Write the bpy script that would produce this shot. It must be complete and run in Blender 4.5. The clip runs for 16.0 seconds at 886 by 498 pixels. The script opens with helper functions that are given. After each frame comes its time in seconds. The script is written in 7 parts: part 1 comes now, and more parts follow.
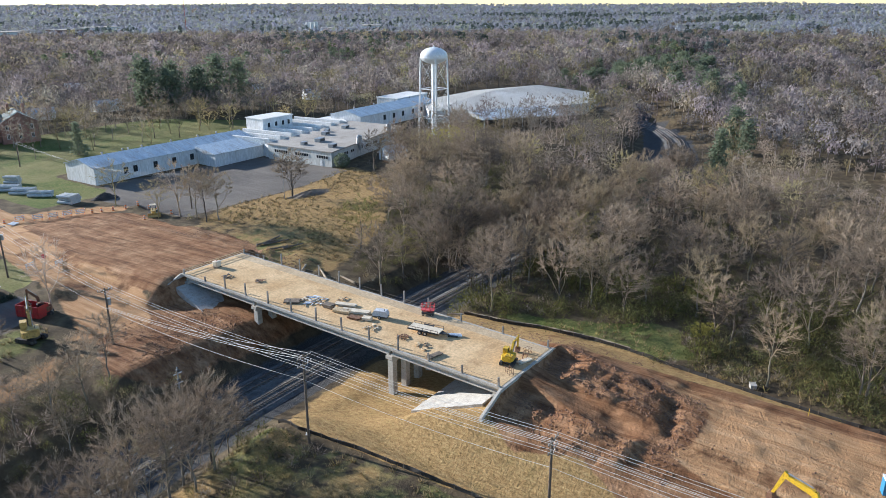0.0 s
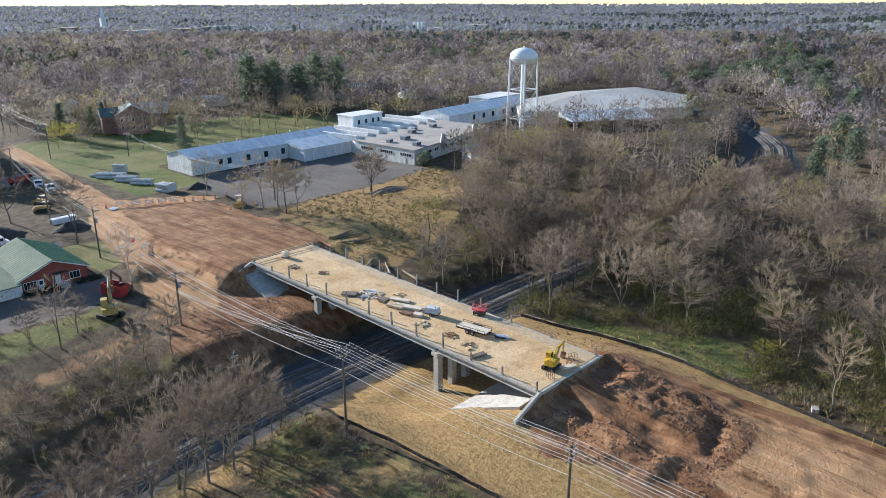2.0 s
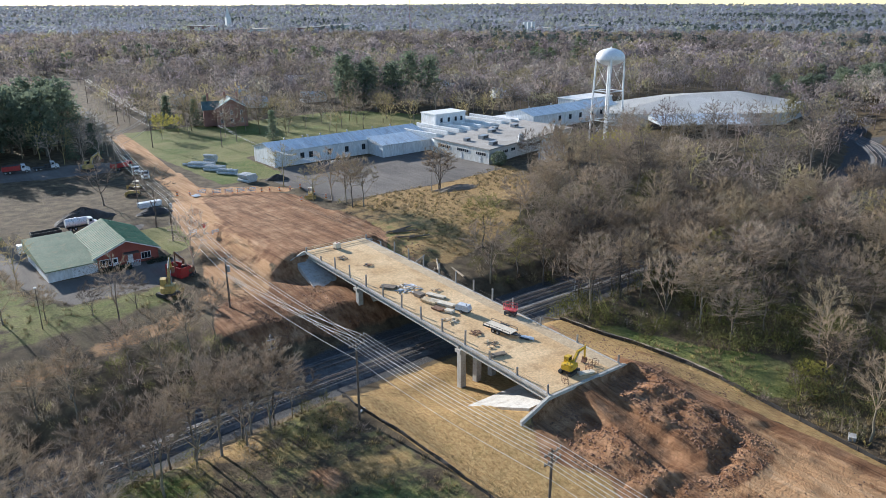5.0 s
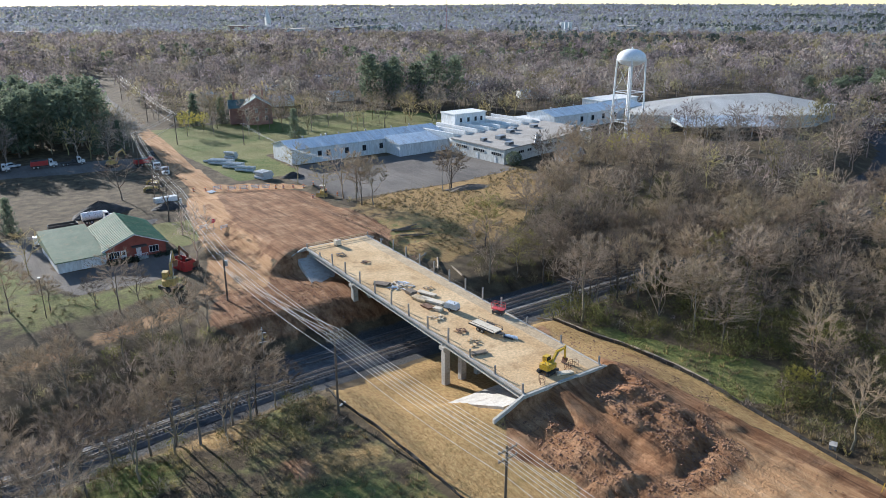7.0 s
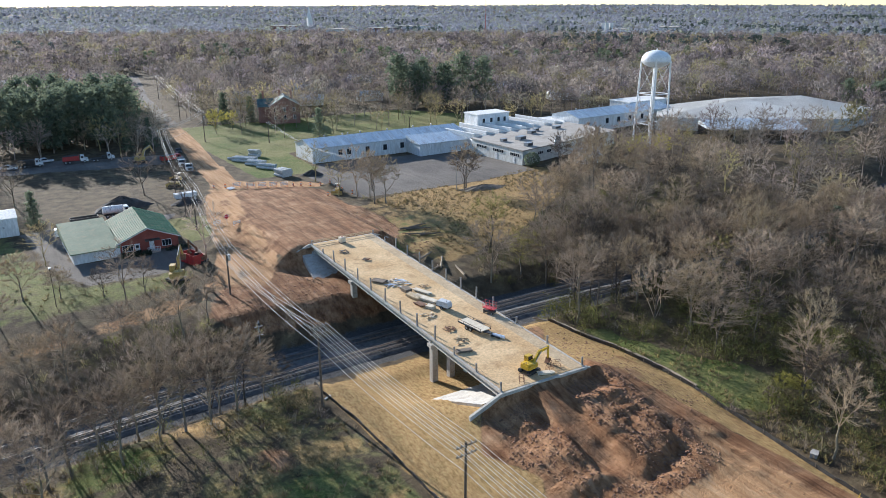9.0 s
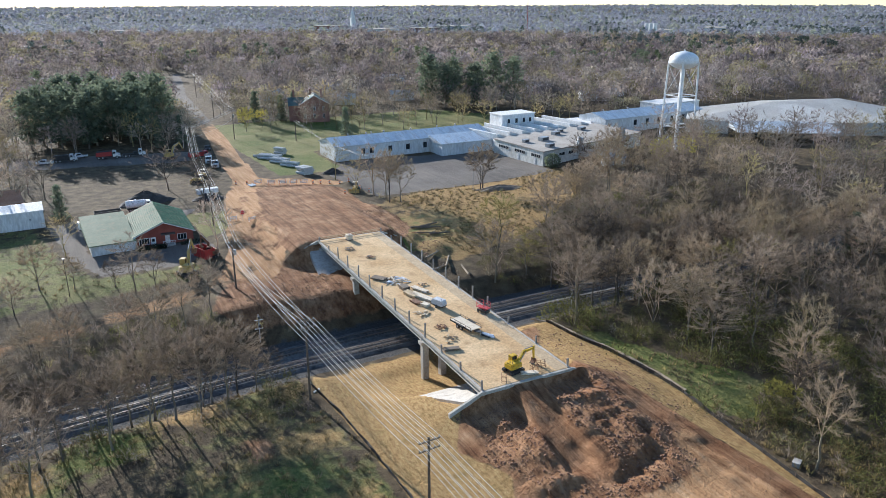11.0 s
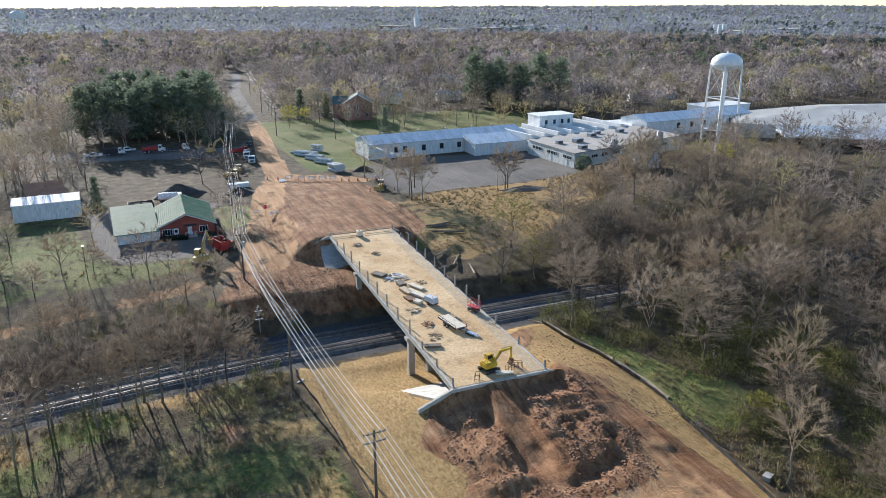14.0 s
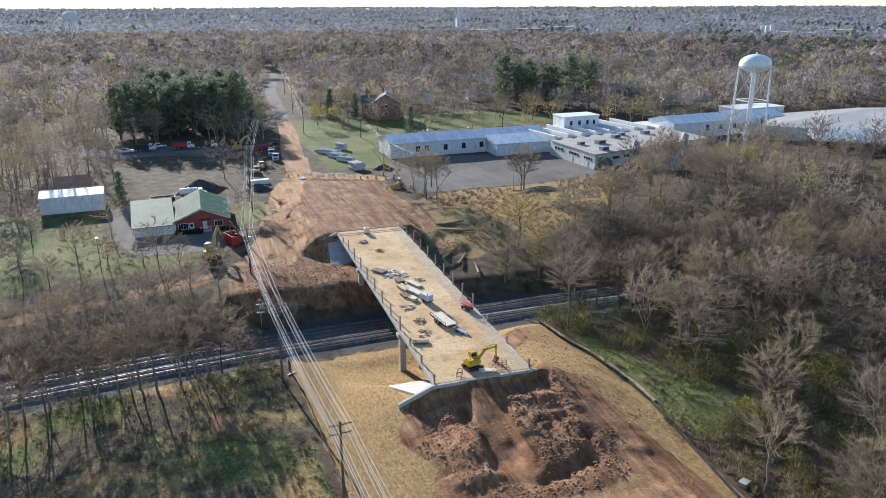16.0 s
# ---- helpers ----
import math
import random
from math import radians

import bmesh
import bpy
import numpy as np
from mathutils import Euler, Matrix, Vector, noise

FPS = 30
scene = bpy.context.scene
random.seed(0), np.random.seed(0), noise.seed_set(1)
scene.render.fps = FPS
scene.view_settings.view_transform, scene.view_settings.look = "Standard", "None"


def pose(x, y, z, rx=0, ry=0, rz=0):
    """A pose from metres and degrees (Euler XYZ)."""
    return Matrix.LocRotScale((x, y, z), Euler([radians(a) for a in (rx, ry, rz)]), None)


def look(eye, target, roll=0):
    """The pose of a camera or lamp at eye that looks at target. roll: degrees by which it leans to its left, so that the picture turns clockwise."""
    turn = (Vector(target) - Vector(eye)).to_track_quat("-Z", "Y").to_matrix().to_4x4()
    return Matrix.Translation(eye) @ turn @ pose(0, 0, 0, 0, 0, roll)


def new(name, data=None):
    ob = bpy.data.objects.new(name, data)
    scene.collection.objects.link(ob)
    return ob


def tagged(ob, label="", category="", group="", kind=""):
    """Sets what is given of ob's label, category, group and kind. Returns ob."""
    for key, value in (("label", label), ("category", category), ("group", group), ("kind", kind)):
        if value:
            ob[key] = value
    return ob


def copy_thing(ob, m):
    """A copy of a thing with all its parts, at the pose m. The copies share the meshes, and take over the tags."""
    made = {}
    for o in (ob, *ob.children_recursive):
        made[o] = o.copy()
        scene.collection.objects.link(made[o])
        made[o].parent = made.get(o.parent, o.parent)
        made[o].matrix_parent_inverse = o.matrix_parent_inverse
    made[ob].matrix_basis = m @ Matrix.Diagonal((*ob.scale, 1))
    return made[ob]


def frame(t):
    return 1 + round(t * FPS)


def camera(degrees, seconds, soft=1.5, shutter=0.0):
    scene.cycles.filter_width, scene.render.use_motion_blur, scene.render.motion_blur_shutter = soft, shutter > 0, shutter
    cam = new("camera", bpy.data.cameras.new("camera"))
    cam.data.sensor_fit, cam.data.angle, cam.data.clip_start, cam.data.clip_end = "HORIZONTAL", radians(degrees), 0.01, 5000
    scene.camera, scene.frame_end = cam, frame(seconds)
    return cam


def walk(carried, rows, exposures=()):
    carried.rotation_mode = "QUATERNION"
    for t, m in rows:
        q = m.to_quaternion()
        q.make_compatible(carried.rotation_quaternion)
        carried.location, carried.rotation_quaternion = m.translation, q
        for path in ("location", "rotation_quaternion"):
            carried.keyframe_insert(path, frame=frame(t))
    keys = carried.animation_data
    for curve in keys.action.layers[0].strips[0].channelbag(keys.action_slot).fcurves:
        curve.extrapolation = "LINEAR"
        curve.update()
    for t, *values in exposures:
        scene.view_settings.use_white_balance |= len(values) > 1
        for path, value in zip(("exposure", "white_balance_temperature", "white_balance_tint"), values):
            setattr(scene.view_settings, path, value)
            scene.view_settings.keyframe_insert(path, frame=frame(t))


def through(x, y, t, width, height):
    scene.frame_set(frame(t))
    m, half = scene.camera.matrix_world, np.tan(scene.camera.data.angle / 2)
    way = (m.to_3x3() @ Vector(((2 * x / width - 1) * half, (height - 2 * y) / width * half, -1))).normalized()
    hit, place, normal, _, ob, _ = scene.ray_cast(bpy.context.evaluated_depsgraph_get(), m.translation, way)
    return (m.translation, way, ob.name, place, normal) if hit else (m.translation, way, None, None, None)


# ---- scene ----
cam = camera(62.6, 16.0, soft=0.5)
PATH = [
    (0, (-74.525, -44.044, 57.099), (-72.986, -42.942, 56.452), -0.1),
    (0.5, (-73.49, -45.442, 57.091), (-71.99, -44.287, 56.446), -0.1),
    (1, (-72.204, -46.966, 57.07), (-70.756, -45.747, 56.424), -0.1),
    (1.5, (-71.185, -48.603, 57.051), (-69.782, -47.331, 56.406), -0.2),
    (2, (-69.964, -50.142, 57.109), (-68.602, -48.828, 56.463), -0.2),
    (2.5, (-68.695, -51.662, 57.076), (-67.37, -50.309, 56.431), -0.2),
    (3, (-67.393, -53.111, 57.134), (-66.105, -51.724, 56.488), -0.2),
    (3.5, (-66.014, -54.564, 56.984), (-64.765, -53.141, 56.339), -0.2),
    (4, (-64.712, -55.894, 57.005), (-63.504, -54.436, 56.36), -0.2),
    (6.5, (-57.631, -62.776, 56.959), (-56.545, -61.225, 56.314), -0.2),
    (7.5, (-54.706, -65.25, 56.932), (-53.665, -63.668, 56.288), -0.2),
    (8.5, (-51.772, -67.929, 56.976), (-50.777, -66.318, 56.333), -0.2),
    (11.5, (-42.44, -74.979, 57.167), (-41.595, -73.284, 56.525), -0.2),
    (12.5, (-39.034, -76.873, 57.021), (-38.241, -75.152, 56.38), -0.2),
    (14, (-33.815, -79.783, 57.036), (-33.101, -78.028, 56.395), -0.2),
    (15, (-30.335, -81.468, 56.923), (-29.675, -79.692, 56.283), -0.2),
    (16, (-26.851, -83.435, 56.878), (-26.244, -81.64, 56.239), -0.2),
]
EXPOSURE = 1.0
walk(cam, [(t, look(eye, target, roll)) for t, eye, target, roll in PATH], exposures=((0, EXPOSURE, 6060, 10), (16, EXPOSURE, 6060, 10)))

# ---- light ----
SUN_ELEV, SUN_AZ = 18.0, -10.0   # degrees; azimuth from +y towards +x
world = bpy.data.worlds.new("sky")
scene.world = world
world.use_nodes = True
sky = world.node_tree.nodes.new("ShaderNodeTexSky")
sky.sky_type, sky.sun_disc = "NISHITA", False
sky.sun_elevation, sky.sun_rotation = radians(SUN_ELEV), radians(SUN_AZ)
sky.air_density, sky.dust_density, sky.ozone_density = 1.0, 0.0, 2.5
bg = world.node_tree.nodes["Background"]
world.node_tree.links.new(sky.outputs[0], bg.inputs[0])
bg.inputs[1].default_value = 0.105
sun = new("sun", bpy.data.lights.new("sun", "SUN"))
sun.data.energy, sun.data.angle, sun.data.color = 5.0, radians(0.6), (1, 0.94, 0.86)
to_sun = Vector((math.sin(radians(SUN_AZ)) * math.cos(radians(SUN_ELEV)), math.cos(radians(SUN_AZ)) * math.cos(radians(SUN_ELEV)), math.sin(radians(SUN_ELEV))))
sun.matrix_world = look((0, 0, 200), Vector((0, 0, 200)) - to_sun)

# ---- materials ----
def new_mat(name):
    m = bpy.data.materials.new(name)
    m.use_nodes = True
    return m, m.node_tree.nodes, m.node_tree.links, m.node_tree.nodes["Principled BSDF"]


def noise_tex(n, l, vec, scale, detail=4.0, rough=0.55):
    t = n.new("ShaderNodeTexNoise")
    t.inputs["Scale"].default_value = scale
    t.inputs["Detail"].default_value = detail
    t.inputs["Roughness"].default_value = rough
    if vec is not None:
        l.new(vec, t.inputs["Vector"])
    return t


def ramp(n, l, fac, stops):
    r = n.new("ShaderNodeValToRGB")
    while len(r.color_ramp.elements) < len(stops):
        r.color_ramp.elements.new(0.5)
    for e, (p, c) in zip(r.color_ramp.elements, stops):
        e.position, e.color = p, (*c, 1)
    l.new(fac, r.inputs[0])
    return r


def mixc(n, l, fac, a, b, mode="MIX"):
    x = n.new("ShaderNodeMix")
    x.data_type, x.blend_type = "RGBA", mode
    for sock, v in ((0, fac), (6, a), (7, b)):
        if isinstance(v, (int, float)):
            x.inputs[sock].default_value = v
        elif isinstance(v, tuple):
            x.inputs[sock].default_value = (*v, 1)
        else:
            l.new(v, x.inputs[sock])
    return x.outputs[2]


def math_node(n, l, op, a, b=None, clamp=False):
    x = n.new("ShaderNodeMath")
    x.operation, x.use_clamp = op, clamp
    for k, v in enumerate((a, b)):
        if v is None:
            continue
        if isinstance(v, (int, float)):
            x.inputs[k].default_value = v
        else:
            l.new(v, x.inputs[k])
    return x.outputs[0]


def bump(n, l, bsdf, height, strength, dist=0.05):
    b = n.new("ShaderNodeBump")
    b.inputs["Strength"].default_value, b.inputs["Distance"].default_value = strength, dist
    l.new(height, b.inputs["Height"])
    l.new(b.outputs[0], bsdf.inputs["Normal"])


def surface(name, c1, c2, big=0.4, fine=6.0, rough=0.8, metal=0.0, relief=0.3, dirt=None, vary=0.0, stretch=None, spec=0.5):
    """A mottled surface: two colours by a large noise, a fine grain, optional dirt stains and variation from piece to piece."""
    m, n, l, b = new_mat(name)
    geo = n.new("ShaderNodeNewGeometry")
    vec = geo.outputs["Position"]
    if stretch:
        mp = n.new("ShaderNodeMapping")
        mp.inputs["Scale"].default_value = stretch
        l.new(vec, mp.inputs["Vector"])
        vec = mp.outputs[0]
    t1, t2 = noise_tex(n, l, vec, big), noise_tex(n, l, vec, fine, 3)
    col = ramp(n, l, t1.outputs[0], [(0.3, c1), (0.7, c2)]).outputs[0]
    grain = ramp(n, l, t2.outputs[0], [(0.25, (0.72, 0.72, 0.72)), (0.75, (1.2, 1.2, 1.2))]).outputs[0]
    col = mixc(n, l, 1.0, col, grain, "MULTIPLY")
    if dirt:
        t3 = noise_tex(n, l, vec, big * 2.7, 5, 0.7)
        f = ramp(n, l, t3.outputs[0], [(0.52, (0, 0, 0)), (0.68, (0.8, 0.8, 0.8))]).outputs[0]
        col = mixc(n, l, f, col, dirt)
    if vary:
        info = n.new("ShaderNodeObjectInfo")
        v = math_node(n, l, "MULTIPLY_ADD", info.outputs["Random"], vary)
        n[-1].inputs[2].default_value = 1 - vary / 2
        col = mixc(n, l, 1.0, col, v, "MULTIPLY")
    l.new(col, b.inputs["Base Color"])
    b.inputs["Roughness"].default_value, b.inputs["Metallic"].default_value = rough, metal
    b.inputs["Specular IOR Level"].default_value = spec
    if relief:
        bump(n, l, b, t2.outputs[0], relief)
    return m


def paint(name, c, rough=0.45, metal=0.0, wear=(0.12, 0.09, 0.06)):
    return surface(name, tuple(v * 0.88 for v in c), c, 0.9, 14.0, rough, metal, 0.05, wear if wear else None)


def ground_material():
    m, n, l, b = new_mat("ground")
    geo = n.new("ShaderNodeNewGeometry")
    vec = geo.outputs["Position"]
    za, zb = n.new("ShaderNodeVertexColor"), n.new("ShaderNodeVertexColor")
    za.layer_name, zb.layer_name = "zone_a", "zone_b"
    sa, sb = n.new("ShaderNodeSeparateColor"), n.new("ShaderNodeSeparateColor")
    l.new(za.outputs[0], sa.inputs[0])
    l.new(zb.outputs[0], sb.inputs[0])
    broad = noise_tex(n, l, vec, 0.06, 5, 0.6)
    mid = noise_tex(n, l, vec, 0.35, 6, 0.65)
    fine = noise_tex(n, l, vec, 2.2, 5, 0.7)
    grit = noise_tex(n, l, vec, 9.0, 3, 0.6)
    edge = math_node(n, l, "MULTIPLY", math_node(n, l, "SUBTRACT", mid.outputs[0], 0.5), 1.1)

    def mask(sock):
        v = math_node(n, l, "ADD", sock, edge)
        return ramp(n, l, v, [(0.38, (0, 0, 0)), (0.62, (1, 1, 1))]).outputs[0]

    # leaf litter and dead winter grass under the woods
    litter = ramp(n, l, mid.outputs[0], [(0.28, (0.045, 0.033, 0.022)), (0.5, (0.11, 0.082, 0.05)), (0.75, (0.19, 0.15, 0.085))]).outputs[0]
    # green grass with worn tan patches
    grass = ramp(n, l, fine.outputs[0], [(0.25, (0.032, 0.05, 0.012)), (0.5, (0.1, 0.135, 0.03)), (0.75, (0.24, 0.235, 0.075))]).outputs[0]
    tanp = ramp(n, l, broad.outputs[0], [(0.36, (0, 0, 0)), (0.62, (0.6, 0.6, 0.6))]).outputs[0]
    grass = mixc(n, l, tanp, grass, mixc(n, l, fine.outputs[0], (0.15, 0.12, 0.052), (0.4, 0.33, 0.15)))
    # straw mulch
    sm = n.new("ShaderNodeMapping")
    sm.inputs["Scale"].default_value = (1.0, 0.35, 1.0)
    sm.inputs["Rotation"].default_value = (0, 0, 0.5)
    l.new(vec, sm.inputs["Vector"])
    st = noise_tex(n, l, sm.outputs[0], 3.0, 6, 0.75)
    straw = ramp(n, l, st.outputs[0], [(0.3, (0.18, 0.105, 0.044)), (0.5, (0.37, 0.235, 0.098)), (0.72, (0.52, 0.365, 0.17))]).outputs[0]
    sg = ramp(n, l, mid.outputs[0], [(0.5, (0, 0, 0)), (0.8, (0.5, 0.5, 0.5))]).outputs[0]
    straw = mixc(n, l, sg, straw, (0.16, 0.14, 0.05))
    # red clay with machine tracks
    dm = n.new("ShaderNodeMapping")
    dm.inputs["Scale"].default_value = (1.0, 0.07, 1.0)
    dm.inputs["Rotation"].default_value = (0, 0, -0.12)
    l.new(vec, dm.inputs["Vector"])
    ruts = noise_tex(n, l, dm.outputs[0], 0.9, 7, 0.72)
    clay = ramp(n, l, mid.outputs[0], [(0.25, (0.2, 0.095, 0.046)), (0.5, (0.335, 0.187, 0.098)), (0.78, (0.47, 0.3, 0.175))]).outputs[0]
    rutc = ramp(n, l, ruts.outputs[0], [(0.36, (0.34, 0.29, 0.27)), (0.48, (0.85, 0.83, 0.82)), (0.64, (1.3, 1.36, 1.42))]).outputs[0]
    clay = mixc(n, l, 0.85, clay, rutc, "MULTIPLY")
    wv = n.new("ShaderNodeTexWave")
    wv.inputs["Scale"].default_value, wv.inputs["Distortion"].default_value = 0.3, 16.0
    wv.inputs["Detail"].default_value, wv.inputs["Detail Scale"].default_value = 3.0, 0.6
    wm = n.new("ShaderNodeMapping")
    wm.inputs["Scale"].default_value = (1.0, 0.22, 1.0)
    wm.inputs["Rotation"].default_value = (0, 0, 0.18)
    l.new(vec, wm.inputs["Vector"])
    l.new(wm.outputs[0], wv.inputs["Vector"])
    treads = ramp(n, l, wv.outputs[1], [(0.0, (0.66, 0.62, 0.6)), (0.15, (1.0, 1.0, 1.0)), (0.86, (1.0, 1.0, 1.0)), (1.0, (1.3, 1.32, 1.35))]).outputs[0]
    clay = mixc(n, l, ramp(n, l, broad.outputs[0], [(0.4, (0.05, 0.05, 0.05)), (0.6, (0.4, 0.4, 0.4))]).outputs[0], clay, mixc(n, l, 1.0, clay, treads, "MULTIPLY"))
    clay = mixc(n, l, ramp(n, l, noise_tex(n, l, vec, 0.11, 4, 0.6).outputs[0], [(0.34, (0, 0, 0)), (0.6, (0.9, 0.9, 0.9))]).outputs[0], clay, mixc(n, l, 1.0, clay, (0.72, 0.63, 0.57), "MULTIPLY"))
    # pale haul road
    pale = ramp(n, l, ruts.outputs[0], [(0.3, (0.27, 0.135, 0.062)), (0.5, (0.44, 0.25, 0.122)), (0.72, (0.58, 0.375, 0.21))]).outputs[0]
    # weathered asphalt
    asph = ramp(n, l, broad.outputs[0], [(0.3, (0.12, 0.108, 0.098)), (0.7, (0.22, 0.196, 0.172))]).outputs[0]
    asph = mixc(n, l, 0.5, asph, ramp(n, l, ruts.outputs[0], [(0.35, (0.75, 0.75, 0.75)), (0.7, (1.3, 1.27, 1.2))]).outputs[0], "MULTIPLY")
    # track ballast
    ball = ramp(n, l, grit.outputs[0], [(0.3, (0.035, 0.035, 0.037)), (0.6, (0.10, 0.10, 0.10)), (0.8, (0.2, 0.19, 0.18))]).outputs[0]
    col = litter
    for sock, c in ((sa.outputs[2], grass), (sa.outputs[1], straw), (sb.outputs[1], ball), (sa.outputs[0], clay), (sb.outputs[2], pale), (sb.outputs[0], asph)):
        col = mixc(n, l, mask(sock), col, c)
    col = mixc(n, l, 0.6, col, ramp(n, l, grit.outputs[0], [(0.25, (0.7, 0.7, 0.7)), (0.75, (1.25, 1.25, 1.25))]).outputs[0], "MULTIPLY")
    l.new(col, b.inputs["Base Color"])
    b.inputs["Roughness"].default_value = 0.95
    b.inputs["Specular IOR Level"].default_value = 0.15
    hsum = math_node(n, l, "ADD", math_node(n, l, "MULTIPLY", fine.outputs[0], 1.0), math_node(n, l, "MULTIPLY", ruts.outputs[0], 0.8))
    bump(n, l, b, hsum, 0.9, 0.35)
    return m


def tree_material(name, dark, light, tint_amount=0.6, rough=0.9, through=0.0, single=False, fleck=0.45):
    """Bark or foliage: dark to light by a per-tree tint and a fine noise."""
    m, n, l, b = new_mat(name)
    at = n.new("ShaderNodeVertexColor")
    at.layer_name = "tint"
    info = n.new("ShaderNodeObjectInfo")
    geo = n.new("ShaderNodeNewGeometry")
    t = noise_tex(n, l, geo.outputs["Position"], 0.5, 3)
    f = math_node(n, l, "MULTIPLY_ADD", info.outputs["Random"], 0.35)
    l.new(t.outputs[0], n[-1].inputs[2])
    f = math_node(n, l, "ADD", f, math_node(n, l, "MULTIPLY", geo.outputs["Random Per Island"], fleck))
    col = ramp(n, l, f, [(0.45, dark), (1.05, light)]).outputs[0]
    col = mixc(n, l, tint_amount, col, at.outputs[0], "MULTIPLY")
    kindc = ramp(n, l, info.outputs["Random"], [(0.0, (0.5, 0.5, 0.52)), (0.25, (0.78, 0.74, 0.7)), (0.5, (1.0, 0.95, 0.9)), (0.72, (0.95, 0.92, 0.74)), (0.86, (1.08, 1.0, 0.86)), (1.0, (1.3, 1.26, 1.2))]).outputs[0]
    if single:
        col = mixc(n, l, 1.0, col, kindc, "MULTIPLY")
    l.new(col, b.inputs["Base Color"])
    b.inputs["Roughness"].default_value = rough
    b.inputs["Specular IOR Level"].default_value = 0.2
    if through:
        tr, mx = n.new("ShaderNodeBsdfTranslucent"), n.new("ShaderNodeMixShader")
        l.new(col, tr.inputs[0])
        mx.inputs[0].default_value = through
        l.new(b.outputs[0], mx.inputs[1])
        l.new(tr.outputs[0], mx.inputs[2])
        l.new(mx.outputs[0], n["Material Output"].inputs[0])
    return m


M = {}
M["ground"] = ground_material()
M["concrete"] = surface("concrete", (0.36, 0.34, 0.31), (0.5, 0.475, 0.43), 0.5, 5.0, 0.85, 0, 0.15, (0.26, 0.23, 0.19))
M["new_concrete"] = surface("pale_concrete", (0.4, 0.375, 0.33), (0.52, 0.49, 0.435), 0.4, 5.0, 0.9, 0, 0.1, (0.31, 0.26, 0.2), spec=0.15)
M["deck"] = surface("dusty_deck", (0.53, 0.35, 0.18), (0.7, 0.51, 0.3), 0.13, 3.0, 0.95, 0, 0.12, (0.36, 0.23, 0.12), spec=0.08)
M["steel"] = surface("galvanised_steel", (0.35, 0.35, 0.36), (0.5, 0.5, 0.5), 2.0, 20, 0.5, 0.7, 0.05)
M["dark_steel"] = surface("dark_steel", (0.06, 0.06, 0.065), (0.13, 0.12, 0.11), 2.0, 20, 0.6, 0.4, 0.1)
M["rail"] = surface("worn_rail_steel", (0.14, 0.115, 0.1), (0.26, 0.23, 0.21), 1.0, 12, 0.55, 0.5, 0.05)
M["tie"] = surface("creosoted_timber", (0.05, 0.04, 0.032), (0.14, 0.12, 0.1), 0.8, 8, 0.9, 0, 0.3)
M["timber"] = surface("fresh_lumber", (0.5, 0.36, 0.2), (0.66, 0.52, 0.33), 1.5, 12, 0.8, 0, 0.2, (0.3, 0.2, 0.12))
M["pale_wood"] = surface("pale_plywood", (0.62, 0.52, 0.38), (0.75, 0.66, 0.52), 1.5, 12, 0.8, 0, 0.1)
M["old_wood"] = surface("weathered_timber", (0.13, 0.10, 0.075), (0.24, 0.19, 0.14), 1.5, 12, 0.9, 0, 0.3)
M["pole_wood"] = surface("pole_timber", (0.09, 0.065, 0.045), (0.17, 0.13, 0.1), 0.8, 12, 0.9, 0, 0.3)
M["yellow"] = paint("yellow_machine_paint", (0.72, 0.45, 0.03))
M["dull_yellow"] = paint("dull_yellow_machine_paint", (0.55, 0.38, 0.12))
M["orange"] = paint("orange_machine_paint", (0.7, 0.24, 0.04))
M["red"] = paint("red_paint", (0.42, 0.03, 0.03))
M["pinkred"] = paint("red_lift_paint", (0.65, 0.08, 0.08))
M["white"] = paint("white_paint", (0.78, 0.78, 0.77), 0.4)
M["tower_white"] = surface("tower_paint", (0.74, 0.75, 0.76), (0.82, 0.82, 0.82), 0.2, 3, 0.35, 0, 0.0, (0.6, 0.58, 0.54))
M["blue"] = paint("blue_plastic", (0.03, 0.22, 0.42))
M["rubber"] = surface("rubber", (0.018, 0.018, 0.018), (0.04, 0.038, 0.035), 2, 20, 0.85, 0, 0.2)
M["black"] = surface("black_steel", (0.02, 0.02, 0.022), (0.05, 0.05, 0.05), 1, 10, 0.6, 0.2, 0.1)
M["tarp"] = surface("grey_tarp", (0.45, 0.46, 0.47), (0.62, 0.63, 0.64), 1.2, 6, 0.5, 0, 0.4)
M["sheet"] = surface("blue_white_sheeting", (0.35, 0.45, 0.58), (0.75, 0.78, 0.82), 1.8, 6, 0.4, 0, 0.4)
M["siding"] = surface("white_siding", (0.62, 0.63, 0.63), (0.72, 0.72, 0.71), 0.15, 2.5, 0.7, 0, 0.05, (0.52, 0.5, 0.46), stretch=(1, 1, 0.25))
M["block_wall"] = surface("painted_block_wall", (0.55, 0.54, 0.5), (0.66, 0.65, 0.6), 0.2, 3, 0.85, 0, 0.08, (0.45, 0.42, 0.36), stretch=(1, 1, 0.3))
M["metal_roof"] = surface("weathered_metal_roof", (0.42, 0.48, 0.53), (0.66, 0.7, 0.72), 0.25, 3, 0.38, 0.35, 0.1, (0.3, 0.24, 0.2), stretch=(2.2, 0.35, 0.35))
M["white_roof"] = surface("white_coated_roof", (0.7, 0.68, 0.64), (0.82, 0.8, 0.76), 0.12, 2, 0.6, 0, 0.05, (0.66, 0.64, 0.6))
M["swept"] = surface("swept_deck", (0.46, 0.34, 0.21), (0.58, 0.46, 0.31), 0.2, 3.0, 0.95, 0, 0.1, (0.4, 0.3, 0.19), spec=0.08)
